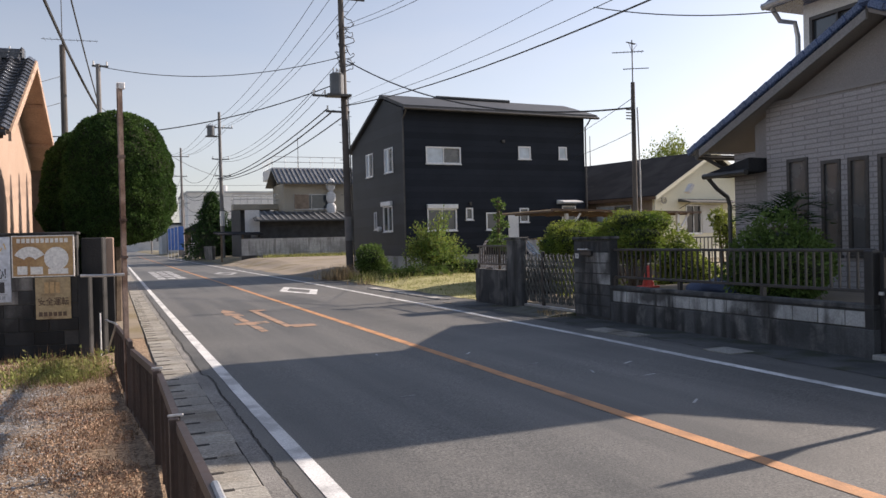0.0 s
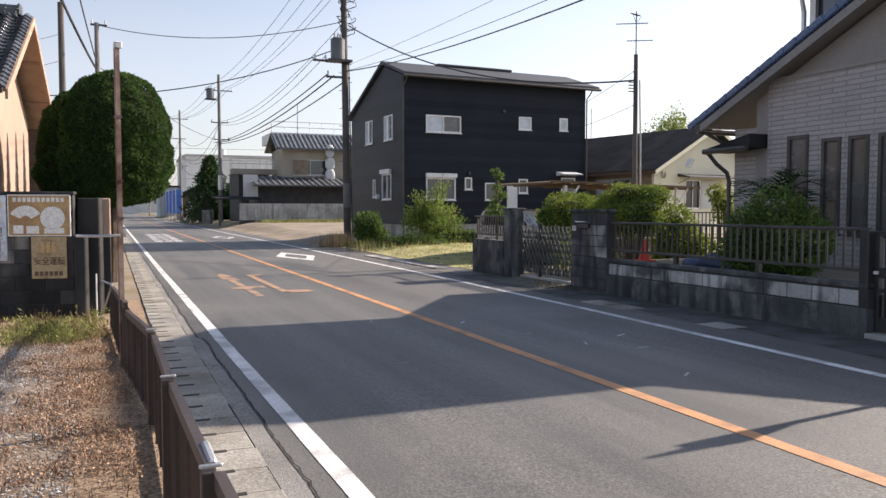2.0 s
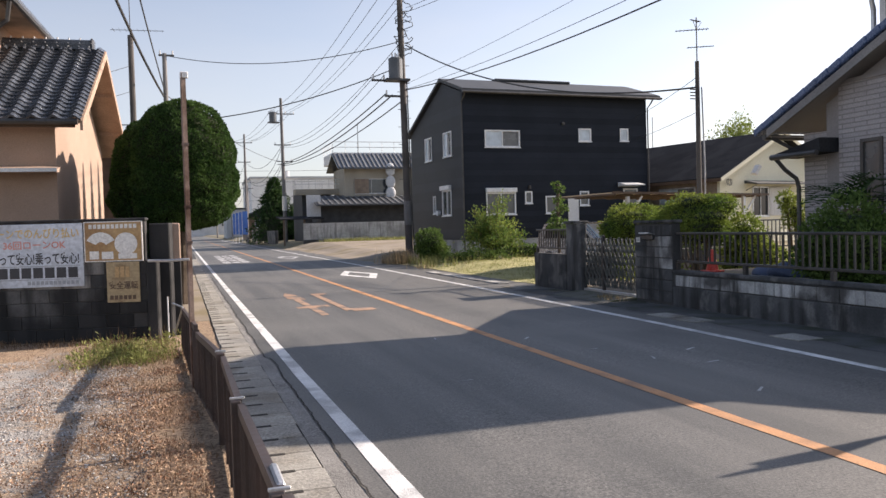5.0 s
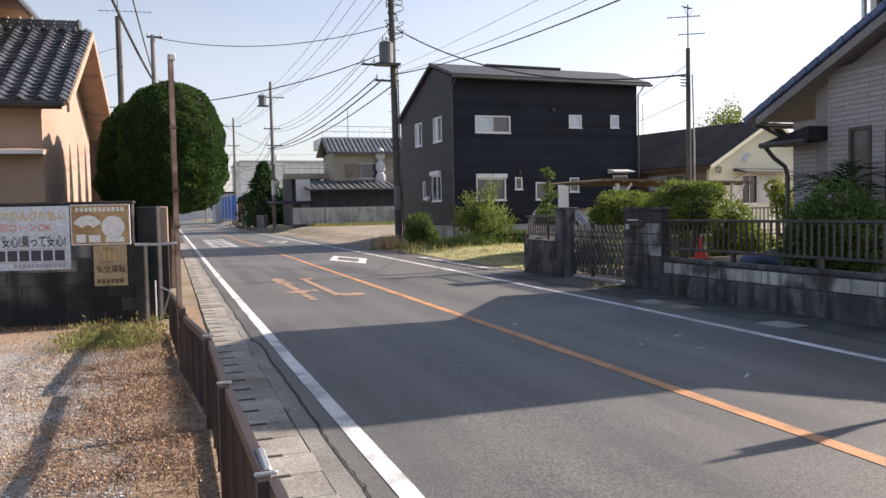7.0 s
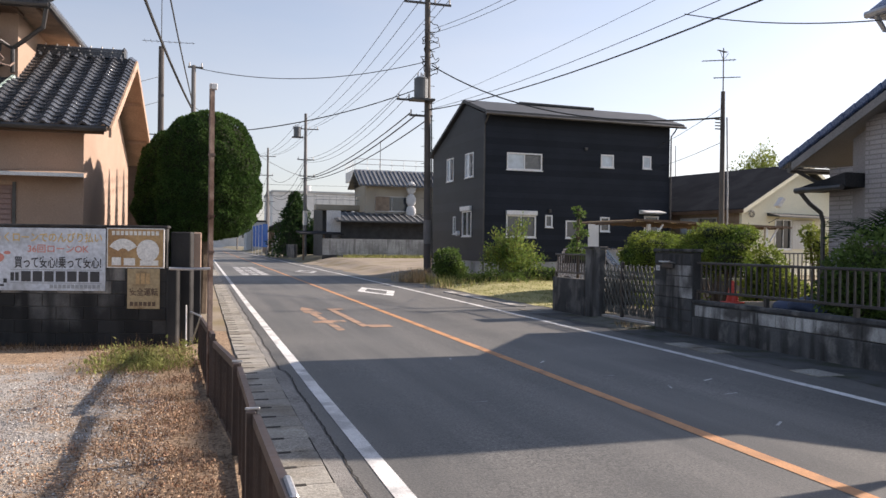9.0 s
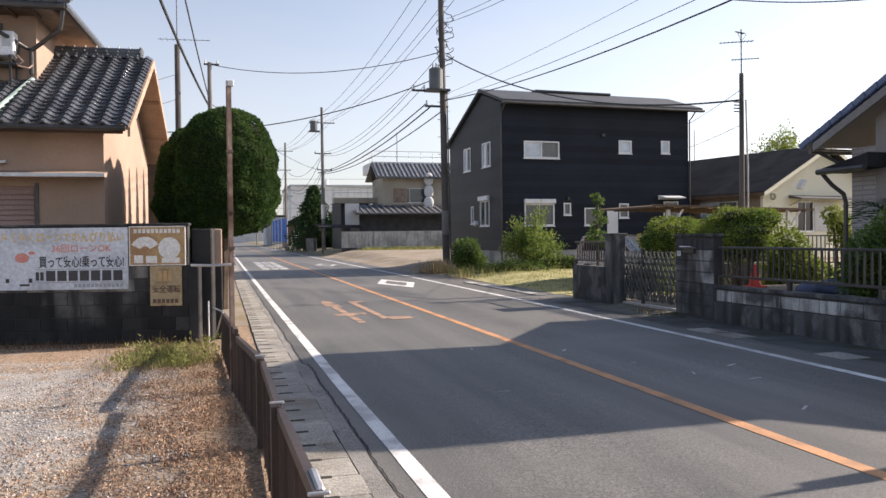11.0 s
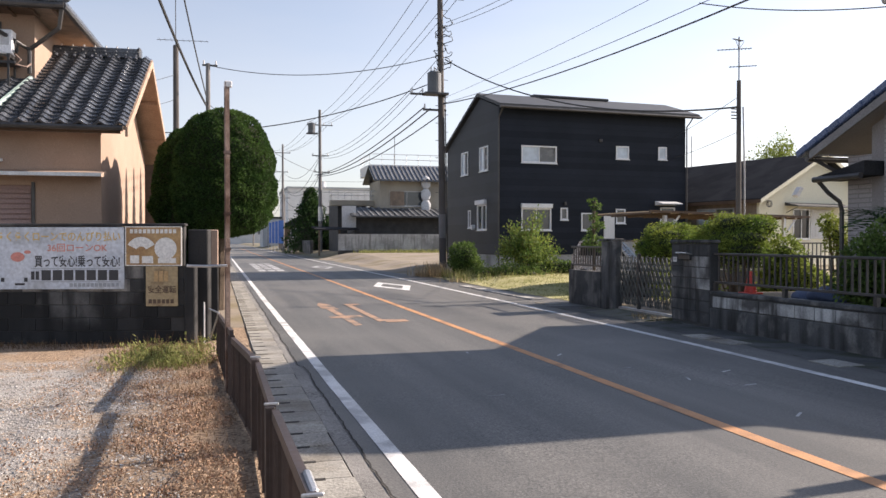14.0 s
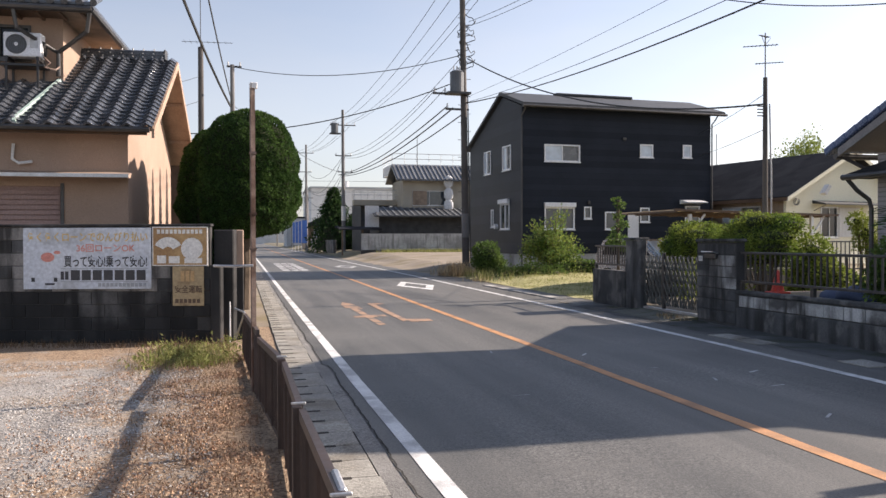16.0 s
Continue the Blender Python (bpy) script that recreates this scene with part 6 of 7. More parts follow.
def loose_shrub():
    """Upright arching shoots from one stool, each with leaves along its outer half."""
    t = thing("garden_shrub", "loose light green shrub with arching shoots on a grassy verge", "shrub", Matrix.Translation((11.5, 28, 0)))
    wood, P, N = bmesh.new(), [], []
    for k in range(46):
        a, out = rng.uniform(0, 2 * math.pi), 1.3 * math.sqrt(rng.uniform(0.02, 1))
        top = 2.75 * (1 - 0.62 * (out / 1.3) ** 2) * rng.uniform(0.6, 1.0)
        tip = Vector((out * math.cos(a), out * math.sin(a), top))
        mid = Vector((tip.x * 0.35, tip.y * 0.35, top * 0.62))
        way = [Vector((0.12 * math.cos(a), 0.12 * math.sin(a), 0)), mid * 0.5, mid, mid.lerp(tip, 0.6) + Vector((0, 0, 0.05)), tip]
        tube(wood, way, 0.012, 5)
        n = 130
        u = rng.uniform(0.0, 1.0, (n, 1)) ** 0.8
        p = np.array(mid) * (1 - u) + np.array(tip) * u + rng.normal(0, 0.11, (n, 3))
        P.append(p)
        N.append(np.tile([math.cos(a) * 0.6, math.sin(a) * 0.6, 0.9], (n, 1)))
    for k in range(22):
        a, out = rng.uniform(0, 2 * math.pi), rng.uniform(0.3, 1.2)
        c = np.array([out * math.cos(a), out * math.sin(a), rng.uniform(0.3, 0.9)])
        P.append(c + rng.normal(0, 0.17, (60, 3)))
        N.append(np.tile([math.cos(a), math.sin(a), 0.4], (60, 1)))
    pts = np.concatenate(P)
    pts[:, 2] = np.maximum(pts[:, 2], 0.05)
    part("stems", wood, BARK, t)
    nn = np.concatenate(N)
    leaf_mesh("leaves", pts[::2], nn[::2], 0.12, LEAF_SHRUB, t, 0.42, 0.7)
    # every second leaf takes a lighter colour to brighten the whole shrub
    leaf_mesh("young_leaves", pts[1::2], nn[1::2], 0.12, LEAF_LIGHT, t, 0.42, 0.7)


loose_shrub()
shrub("low_bush", "low dark green ground cover beside a house foundation", [((12.3, 27.6, 0.42), (0.8, 0.45, 0.38)), ((13.2, 27.4, 0.4), (0.75, 0.45, 0.36)), ((11.7, 27.5, 0.35), (0.6, 0.45, 0.3)), ((13.9, 27.5, 0.42), (0.6, 0.45, 0.36))], 0.1, LEAF_MID, 420, core=0.75, rough=0.4, stems=0.012)
shrub("low_bush", "low olive green weeds on the verge", [((10.3, 27.0, 0.28), (0.75, 0.5, 0.28)), ((9.6, 27.4, 0.25), (0.55, 0.4, 0.25)), ((11.0, 26.8, 0.25), (0.55, 0.4, 0.25))], 0.1, LEAF_MID, 420, core=0.5, rough=0.45, stems=0.01)
shrub("clipped_bush", "round dark green bush beside a pole", [((9.3, 29.3, 0.75), (0.58, 0.58, 0.7)), ((9.45, 29.3, 0.5), (0.6, 0.55, 0.5))], 0.1, LEAF_MID, 700, core=0.75)
def hedge(label, y0, y1, z1):
    """A clipped hedge: overlapping flat pads of fine leaves over a dark core."""
    lobes = [((10.65, (y0 + y1) / 2, z1 - 0.42), (0.6, (y1 - y0) * 0.47, 0.4)), ((10.65, (y0 + y1) / 2, z1 - 0.75), (0.5, (y1 - y0) * 0.42, 0.4))]
    n = 9
    for k in range(n):
        u = (k + 0.5) / n
        lobes.append(((10.65 + rng.uniform(-0.25, 0.25), y0 + 0.25 + (y1 - y0 - 0.5) * u, z1 - 0.2 - 0.45 * (2 * u - 1) ** 4 + rng.uniform(-0.05, 0.03)), (0.42, 0.36, 0.2)))
        lobes.append(((10.45 + rng.uniform(-0.15, 0.15), y0 + 0.22 + (y1 - y0 - 0.44) * u, z1 - 0.62 + rng.uniform(-0.16, 0.12)), (0.42, 0.33, 0.18)))
    shrub("cloud_hedge", label, lobes, 0.05, LEAF_HEDGE, 1500, core=0.8, group="clipped hedges", rough=0.3, stems=0.02)


hedge("flat-topped yellow-green clipped hedge behind a gate", 16.15, 17.75, 1.9)
hedge("broad flat-topped clipped hedge behind the railing", 13.35, 15.4, 2.02)
shrub("low_bush", "loose sunlit green plants behind a folding gate", [((10.0, 15.2, 0.4), (0.35, 0.5, 0.4)), ((10.1, 16.0, 0.45), (0.35, 0.45, 0.42)), ((9.9, 14.5, 0.3), (0.3, 0.4, 0.3)), ((10.0, 15.6, 0.75), (0.25, 0.35, 0.25))], 0.09, LEAF_LIGHT, 420, core=0.3, rough=0.5, stems=0.01)
shrub("yellow_green_bush", "loose yellow-green bush behind the railing", [((11.55, 14.0, 1.2), (0.4, 0.4, 0.36)), ((11.45, 13.7, 0.85), (0.4, 0.45, 0.33)), ((11.65, 14.25, 0.8), (0.4, 0.4, 0.4)), ((11.65, 13.35, 0.65), (0.33, 0.44, 0.28)), ((11.5, 13.9, 0.4), (0.5, 0.6, 0.3))], 0.08, LEAF_LIGHT, 1000, core=0.5, rough=0.35)
shrub("evergreen_shrub", "large dark green shrub behind the railing", [((9.25, 8.85, 1.15), (0.5, 0.6, 0.5)), ((9.2, 8.4, 1.0), (0.45, 0.42, 0.42)), ((9.2, 9.3, 0.98), (0.45, 0.42, 0.45)), ((9.2, 8.8, 0.75), (0.45, 0.7, 0.35))], 0.075, LEAF_MID, 1300, core=0.72, rough=0.3)
shrub("young_tree", "slender young tree with light leaves beside a gate pillar", [((9.0, 17.7, 1.42), (0.22, 0.4, 0.16)), ((9.0, 17.75, 1.7), (0.1, 0.14, 0.1)), ((8.95, 17.35, 1.86), (0.1, 0.18, 0.07)), ((9.0, 17.7, 2.05), (0.1, 0.12, 0.09)), ((9.0, 17.55, 2.32), (0.1, 0.16, 0.06)), ((9.0, 17.75, 2.45), (0.08, 0.1, 0.06))], 0.085, LEAF_MID, 700, core=0.35, rough=0.5, category="tree", trunk=0.04)
shrub("light_shrub", "bright leafy shrub beside the bungalow", [((13.25, 14.35, 1.6), (0.27, 0.29, 0.33)), ((13.15, 14.5, 1.88), (0.2, 0.2, 0.18)), ((13.4, 14.25, 1.3), (0.22, 0.22, 0.22))], 0.07, LEAF_LIGHT, 1100, core=0.4, rough=0.35)
shrub("pruned_tree", "small pruned tree with leaf tufts behind a gate pillar", [((8.5, 5.24, 1.68), (0.12, 0.12, 0.08)), ((8.5, 5.42, 1.78), (0.1, 0.11, 0.045)), ((8.5, 5.06, 1.76), (0.1, 0.14, 0.04)), ((8.5, 5.24, 1.84), (0.09, 0.12, 0.045)), ((8.5, 5.26, 1.45), (0.1, 0.12, 0.09)), ((8.5, 5.08, 1.27), (0.08, 0.1, 0.06)), ((8.5, 5.12, 1.08), (0.07, 0.08, 0.05)), ((8.5, 5.12, 0.87), (0.06, 0.07, 0.05))], 0.05, LEAF_LIGHT, 2200, core=0.4, rough=0.5, category="tree", trunk=0.03)


def far_tree(x, y, z0, h, r, material, label, n=5000, size=0.35, name="tree"):
    t = thing(name, label, "tree", Matrix.Translation((x, y, z0)))
    bm = bmesh.new()
    tube(bm, [(0, 0, 0), (0.1, 0, h * 0.4), (0, 0.1, h * 0.8)], 0.16, 7)
    P, N = [], []
    for k in range(9):
        a, q = rng.uniform(0, 6.28), rng.uniform(0.2, 0.75)
        c = (r * q * math.cos(a), r * q * math.sin(a), h * rng.uniform(0.5, 0.9))
        tube(bm, [(0, 0, h * 0.4), (c[0] * 0.6, c[1] * 0.6, c[2] * 0.85), c], 0.05, 5)
        p, nn = lumpy(c, (r * 0.45, r * 0.45, h * 0.16), n // 9, 0.4)
        P.append(np.array(c) + (p - np.array(c)) * rng.uniform(0.3, 1.05, (len(p), 1)))
        N.append(nn)
    part("trunk", bm, BARK, t)
    leaf_mesh("crown", np.concatenate(P), np.concatenate(N), size, material, t, 0.5)
    return t


far_tree(38.2, 48.0, 0, 8.9, 1.9, LEAF_LIGHT, "feathery light green tree top above a bungalow roof", 9000, 0.2)


def fir(x, y, h, r, label):
    t = thing("conifer", label, "tree", Matrix.Translation((x, y, 0)))
    bm = bmesh.new()
    rod(bm, (0, 0, 0), (0, 0, h), 0.18, 0.02)
    part("trunk", bm, BARK, t)
    # dark cone added inside to deepen the shade between branches
    part("inner_foliage", shape(rod, (0, 0, 0.4), (0, 0, h * 0.9), r * 0.62, 0.05, 9), CORE, t)
    P, N = [], []
    for k in range(150):
        z = h * (0.1 + 0.88 * k / 150)
        L = r * (1 - (k / 150) ** 1.6) * rng.uniform(0.7, 1.15) + 0.1
        a = k * 2.4
        n = 60
        s = rng.uniform(0.1, 1, n)
        p = np.stack([L * s * np.cos(a) + rng.normal(0, 0.16, n), L * s * np.sin(a) + rng.normal(0, 0.16, n), z - 0.25 * s * L + rng.normal(0, 0.12, n)], 1)
        P.append(p)
        N.append(np.tile([np.cos(a), np.sin(a), 0.3], (n, 1)))
    leaf_mesh("foliage", np.concatenate(P), np.concatenate(N), 0.38, LEAF_DARK, t, 0.4)


far_tree(12.2, 83, 0, 3.6, 1.7, LEAF_DARK, "dark leafy shrubbery beside the far road", 4000, 0.3)
fir(10.0, 88, 7.3, 3.4, "tall dark conifer beside the road")
fir(12.8, 87, 5.2, 2.8, "lower dark conifer beside the road")

# cycad at the tiled wall
cy = thing("cycad", "dark cycad with arching feather leaves", "shrub", Matrix.Translation((10.75, 10.35, 0.5)))
part("trunk", shape(rod, (0, 0, 0), (0, 0, 1.1), 0.16, 0.13, 10), BARK, cy)
bm = bmesh.new()
for k in range(22):
    a = k * 2.4
    up = 0.35 + 0.5 * rng.uniform()
    R = rng.uniform(0.7, 1.0)
    spine = [Vector((R * s * math.cos(a), R * s * math.sin(a), 1.1 + up * 1.6 * s - 0.75 * s * s)) for s in np.linspace(0, 1, 12)]
    for p, q in zip(spine[1:], spine[2:]):
        d = (q - p).normalized()
        sd = d.cross(Vector((0, 0, 1))).normalized()
        for sg in (1, -1):
            tip = p + sd * sg * 0.17 + d * 0.12 + Vector((0, 0, 0.04))
            vs = [bm.verts.new(w) for w in (p, p + d * 0.06, tip)]
            bm.faces.new(vs)
part("fronds", bm, LEAF_DARK, cy)

# grass, weeds, litter and stones
n = 170
cl = rng.integers(0, 9, n)
cx, cyy = rng.uniform(-1.0, -0.2, 9), rng.uniform(9.9, 11.2, 9)
tufts("green_weeds", np.stack([np.minimum(cx[cl] + rng.normal(0, 0.13, n), -0.12), cyy[cl] + rng.normal(0, 0.2, n)], 1), 0.0, 0.12, GRASS, "patch of bright green grass by the wall", "grass", 11, 0.07, 0.004, 1.0)
n = 1500
cl = rng.integers(0, 26, n)
wc = np.stack([rng.uniform(-1.15, -0.12, 26), rng.uniform(9.6, 11.3, 26), rng.uniform(0.02, 0.1, 26)], 1)
wp = wc[cl] + rng.normal(0, 1, (n, 3)) * np.array([0.09, 0.12, 0.05])
wp[:, 2] = np.abs(wp[:, 2])
tagged(leaf_mesh("leafy_weeds", wp, np.tile([0, -0.3, 0.8], (n, 1)), 0.06, GRASS, None, 0.35, 0.8), "clumps of green leafy weeds by the wall", "weeds", kind="stuff")
tufts("seed_stalks", np.stack([rng.uniform(-1.3, -0.1, 40), rng.uniform(10.2, 11.5, 40)], 1), 0.0, 0.26, GRASS_BROWN, "withered reddish seed stalks among green weeds", "weeds", 5, 0.05, 0.004, 0.5)
tufts("weed_straw", np.stack([rng.uniform(-1.3, -0.15, 130), rng.uniform(9.7, 11.4, 130)], 1), 0.0, 0.1, GRASS_DRY, "straw among green grass by the wall", "grass", 9, 0.1, 0.004, 1.2)
n = 420
wx = -rng.uniform(0.3, 9, n)
tufts("dry_weeds", np.stack([wx, 11.75 - 0.257 * wx - np.abs(rng.normal(0, 0.22, n))], 1), 0.0, 0.07, GRASS_BROWN, "dry brown weeds along the wall foot", "grass", 8, 0.12, 0.005)
n = 420
yy = rng.uniform(2.2, 11.5, n)
tufts("dry_grass", np.stack([0.2 - np.abs(rng.normal(0, 0.62, n)) - 0.02 * (yy - 2), yy], 1), 0.0, 0.05, GRASS_BROWN, "flattened dry grass beside the fence", "grass", 7, 0.12, 0.004, 1.6)
n = 110
tufts("verge_grass", np.stack([rng.uniform(8.3, 13.5, n), rng.uniform(26, 30.5, n)], 1), 0.05, 0.4, GRASS, "rough green weeds on the verge", "grass", 16, 0.2, 0.012)
n = 22
tufts("verge_straw", np.stack([rng.uniform(7.9, 12, n), rng.uniform(25.6, 27.4, n)], 1), 0.03, 0.28, GRASS_DRY, "dry straw on the verge", "grass", 14, 0.18, 0.012)
n = 2200
lx, ly = rng.uniform(8.4, 14.6, n), rng.uniform(17.7, 26.6, n)
tufts("lawn_grass", np.stack([lx, ly], 1), np.array([zg(x, y) for x, y in zip(lx, ly)]), 0.06, GRASS, "short dry green grass on the lawn", "grass", 6, 0.12, 0.006, 1.0)
n = 60
tufts("pole_straw", np.stack([rng.normal(8.6, 0.35, n), rng.normal(31, 0.5, n)], 1), 0.03, 0.55, GRASS_DRY, "tuft of dry straw near a pole", "grass", 16, 0.15, 0.012)
n = 200
tufts("plot_weeds", np.stack([rng.uniform(11, 19, n), 63 + rng.normal(0, 0.4, n)], 1), 0.42, 0.35, GRASS, "weeds along the far block wall", "grass", 12, 0.3, 0.02)
shrub("roadside_weeds", "low leafy weeds round the sign post", [((7.95, 4.6, 0.08), (0.25, 0.25, 0.12)), ((8.05, 4.1, 0.1), (0.25, 0.35, 0.18)), ((7.8, 3.9, 0.06), (0.2, 0.3, 0.12))], 0.06, LEAF_MID, 1300, core=0.1, rough=0.4, category="weeds", stems=0.006)
n = 14
tufts("gate_weeds", np.stack([rng.uniform(7.6, 7.95, n), rng.uniform(12.7, 13.6, n)], 1), 0.02, 0.1, GRASS_DRY, "small weeds before the gate", "grass", 10, 0.05, 0.008)
oct_v = np.array([(1, 0, 0), (0, 1, 0), (-1, 0, 0), (0, -1, 0), (0, 0, 0.6), (0, 0, -0.6)], float)
oct_f = np.array([(0, 1, 4), (1, 2, 4), (2, 3, 4), (3, 0, 4), (1, 0, 5), (2, 1, 5), (3, 2, 5), (0, 3, 5)])
n = 150000
yp = 2.2 + 9.2 * rng.uniform(0, 1, n) ** 1.2
xp = -6.5 + 6.3 * rng.uniform(0, 1, n) ** 0.75 - 0.25 * (yp > 8)
keep = rng.uniform(0, 1, n) < np.array([0.18 + 0.9 * max(0, noise.noise(Vector((x * 0.55, y * 1.1, 3))) + 0.25) for x, y in zip(xp, yp)])
keep &= yp + 0.257 * xp < 10.2 - 1.5 * rng.uniform(0, 1, n)
xp, yp = xp[keep], yp[keep]
n = len(xp)
sz = rng.uniform(0.004, 0.013, (n, 1, 1)) * rng.uniform(0.6, 1.3, (n, 1, 3))
pv = oct_v[None] * sz
aa = rng.uniform(0, 6.28, n)
rx = pv[..., 0] * np.cos(aa)[:, None] - pv[..., 1] * np.sin(aa)[:, None]
ry = pv[..., 0] * np.sin(aa)[:, None] + pv[..., 1] * np.cos(aa)[:, None]
pv = np.stack([rx + xp[:, None], ry + yp[:, None], pv[..., 2] - 0.008], -1)
tagged(raw("gravel", pv.reshape(-1, 3), (oct_f[None] + 6 * np.arange(n)[:, None, None]).reshape(-1, 3), PEBBLE), "loose pale gravel stones on the lot", "gravel", kind="stuff")
n = 34000
yl = rng.uniform(2.0, 11, n)
xl = 0.22 - np.abs(rng.normal(0, 0.8, n)) - 0.02 * (yl - 2)
keep = np.array([noise.noise(Vector((x * 1.7, y * 1.7, 7))) > -0.02 for x, y in zip(xl, yl)])
xl, yl = xl[keep], yl[keep]
n = len(xl)
lp = np.stack([xl, yl, rng.uniform(0.0, 0.02, n)], 1)
tagged(leaf_mesh("leaf_litter", lp, np.tile([0, 0, 0.4], (n, 1)), 0.021, DRYLEAF, None, 0.55, 0.9), "scattered dry brown leaves beside the fence", "leaves", kind="stuff")


for x, y, a in ((4.6, 8.2, 0.3), (4.9, 7.4, 1.2), (5.3, 6.9, 0.2), (4.3, 9.4, 0.9), (5.6, 7.7, 0.5), (3.2, 9.9, 1.4), (2.6, 7.1, 0.2), (4.8, 5.6, 0.7)):
    solid("paint_fleck", shape(box, (-0.09, -0.012, 0.001), (0.09, 0.012, 0.0035), pose(x, y, 0, 0, 0, 57.3 * a)), WHITE_WORN, "small worn white paint fleck on the asphalt", "paint mark", group="paint flecks", kind="structure")


# ---- poles and cables ----
def crossarm(t, a, b, z, pins=3, r=0.045):
    part("crossarm", shape(box, (a, -r, z - r), (b, r, z + r)), POLE_FAR if r > 0.05 else DARK_METAL, t)
    me = mesh_of("insulator", shape(rod, (0, 0, 0), (0, 0, 0.22), 0.05, 0.035, 8), PORCELAIN)
    for k in range(pins):
        x = a + 0.08 + (b - a - 0.16) * k / max(1, pins - 1)
        piece("insulator", me, t, Matrix.Translation((x, 0, z + r)))


def transformer(t, x, y, z, r=0.32, h=0.9):
    bm = bmesh.new()
    rod(bm, (x, y, z), (x, y, z + h), r, seg=18)
    rod(bm, (x, y, z + h), (x, y, z + h + 0.08), r * 1.05, r * 0.7, seg=18)
    tr = part("transformer", bm, TRANSFORMER, t, "grey cylindrical transformer")
    for k in range(3):
        part("bushing", shape(rod, (x - 0.15 + 0.15 * k, y, z + h + 0.08), (x - 0.15 + 0.15 * k, y, z + h + 0.3), 0.04, 0.03), PORCELAIN, tr)
    part("platform", shape(box, (x - 0.5, y - 0.3, z - 0.1), (x + 0.6, y + 0.3, z - 0.005)), DARK_METAL, tr)


P1, P2, P3 = Vector((10.05, 34.9, 0.1)), Vector((9.75, 77.4, 0.2)), Vector((8.3, 105, 0))
pole = thing("utility_pole", "tall brown-grey utility pole with transformer and tangled cables", "utility pole", Matrix.Translation(P1))
part("shaft", shape(rod, (0, 0, -0.2), (-0.15, 0, 13.4), 0.175, 0.125, 16), POLE, pole)
crossarm(pole, -1.25, 1.0, 12.6, 4)
crossarm(pole, -0.9, 0.9, 13.2, 3)
crossarm(pole, -1.55, 0.1, 8.1, 4)
crossarm(pole, -0.95, 0.15, 7.4, 2)
transformer(pole, -0.45, -0.15, 8.15)
for k in range(26):
    part("step_bolt", shape(rod, (-0.03, 0, 2.0 + 0.4 * k), (0.3 * (1 if k % 2 else -1) - 0.06, 0, 2.0 + 0.4 * k), 0.014, seg=5), DARK_METAL, pole)
bm = bmesh.new()
for k in range(16):
    z = 9.0 + 0.15 * k + rng.uniform(-0.1, 0.1)
    s = rng.uniform(0.2, 0.6) * (1 if k % 2 else -0.7)
    pts = [Vector((-0.1 + s * math.sin(u * math.pi), rng.uniform(-0.15, 0.05), z + 0.5 * u * rng.uniform(0.6, 1.2))) for u in np.linspace(0, 1, 9)]
    part("cable_loop", shape(tube, pts, 0.02, 5), WIRE, pole)
bm = bmesh.new()
rod(bm, (0.22, 0, 0.3), (0.1, 0, 8.2), 0.03)
part("riser_pipe", bm, DARK_METAL, pole)
bm = bmesh.new()
rod(bm, (-0.02, 0, 1.5), (-0.03, 0, 2.6), 0.178, seg=16)
part("pole_band", bm, POLE_FAR, pole)

pole = thing("utility_pole", "grey concrete utility pole with small transformer", "utility pole", Matrix.Translation(P2))
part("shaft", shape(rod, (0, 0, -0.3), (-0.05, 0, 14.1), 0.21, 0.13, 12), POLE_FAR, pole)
crossarm(pole, -1.3, 1.2, 12.6, 4)
crossarm(pole, -0.8, 0.8, 9.6, 2)
crossarm(pole, -0.6, 0.9, 8.0, 2)
transformer(pole, -0.85, 0, 11.8, 0.35, 0.9)
part("notice_sleeve", shape(rod, (0, 0, 3.2), (0, 0, 4.6), 0.23, seg=12), PORCELAIN, pole)
pole = thing("utility_pole", "slim grey utility pole far along the road", "utility pole", Matrix.Translation(P3))
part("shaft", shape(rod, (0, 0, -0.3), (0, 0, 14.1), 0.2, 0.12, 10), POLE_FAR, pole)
crossarm(pole, -1.2, 1.0, 13, 3)
crossarm(pole, -0.9, 0.7, 10.5, 2)
for x, y, h in ((9.2, 150, 13), (8.6, 200, 13), (10.5, 130, 9), (-0.8, 120, 12)):
    pole = thing("utility_pole", "slim grey utility pole far along the road", "utility pole", Matrix.Translation((x, y, 0)))
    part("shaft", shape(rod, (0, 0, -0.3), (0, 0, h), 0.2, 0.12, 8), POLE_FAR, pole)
    crossarm(pole, -0.9, 0.9, h - 0.6, 3)


def aerial(t, z, s, turn):
    m = Matrix.Translation((0, 0, z)) @ Matrix.Rotation(turn, 4, "Z")
    bm = bmesh.new()
    box(bm, (-0.95 * s, -0.01, -0.01), (0.55 * s, 0.01, 0.01), m)
    part("boom", bm, DARK_METAL, t)
    for k in range(9):
        x = s * (-0.9 + 0.17 * k)
        h = s * (0.12 + 0.012 * k)
        bm = bmesh.new()
        box(bm, (x - 0.006, -h, -0.006), (x + 0.006, h, 0.006), m)
        part("element", bm, DARK_METAL, t)


ap = thing("aerial_pole", "dark wooden pole carrying television aerials", "aerial pole", Matrix.Translation((14.35, 19.25, 0.1)))
part("shaft", shape(rod, (0, 0, 0), (0, 0, 5.95), 0.085, 0.06, 12), POLE, ap)
part("mast", shape(rod, (0, 0, 5.9), (0, 0, 7.2), 0.018), DARK_METAL, ap)
aerial(ap, 6.85, 0.62, radians(-30))
aerial(ap, 6.35, 0.5, radians(150))
aerial(ap, 7.1, 0.3, radians(20))
bm = bmesh.new()
rod(bm, (0.0, 0, 6.85), (0.25, 0.1, 7.1), 0.008)
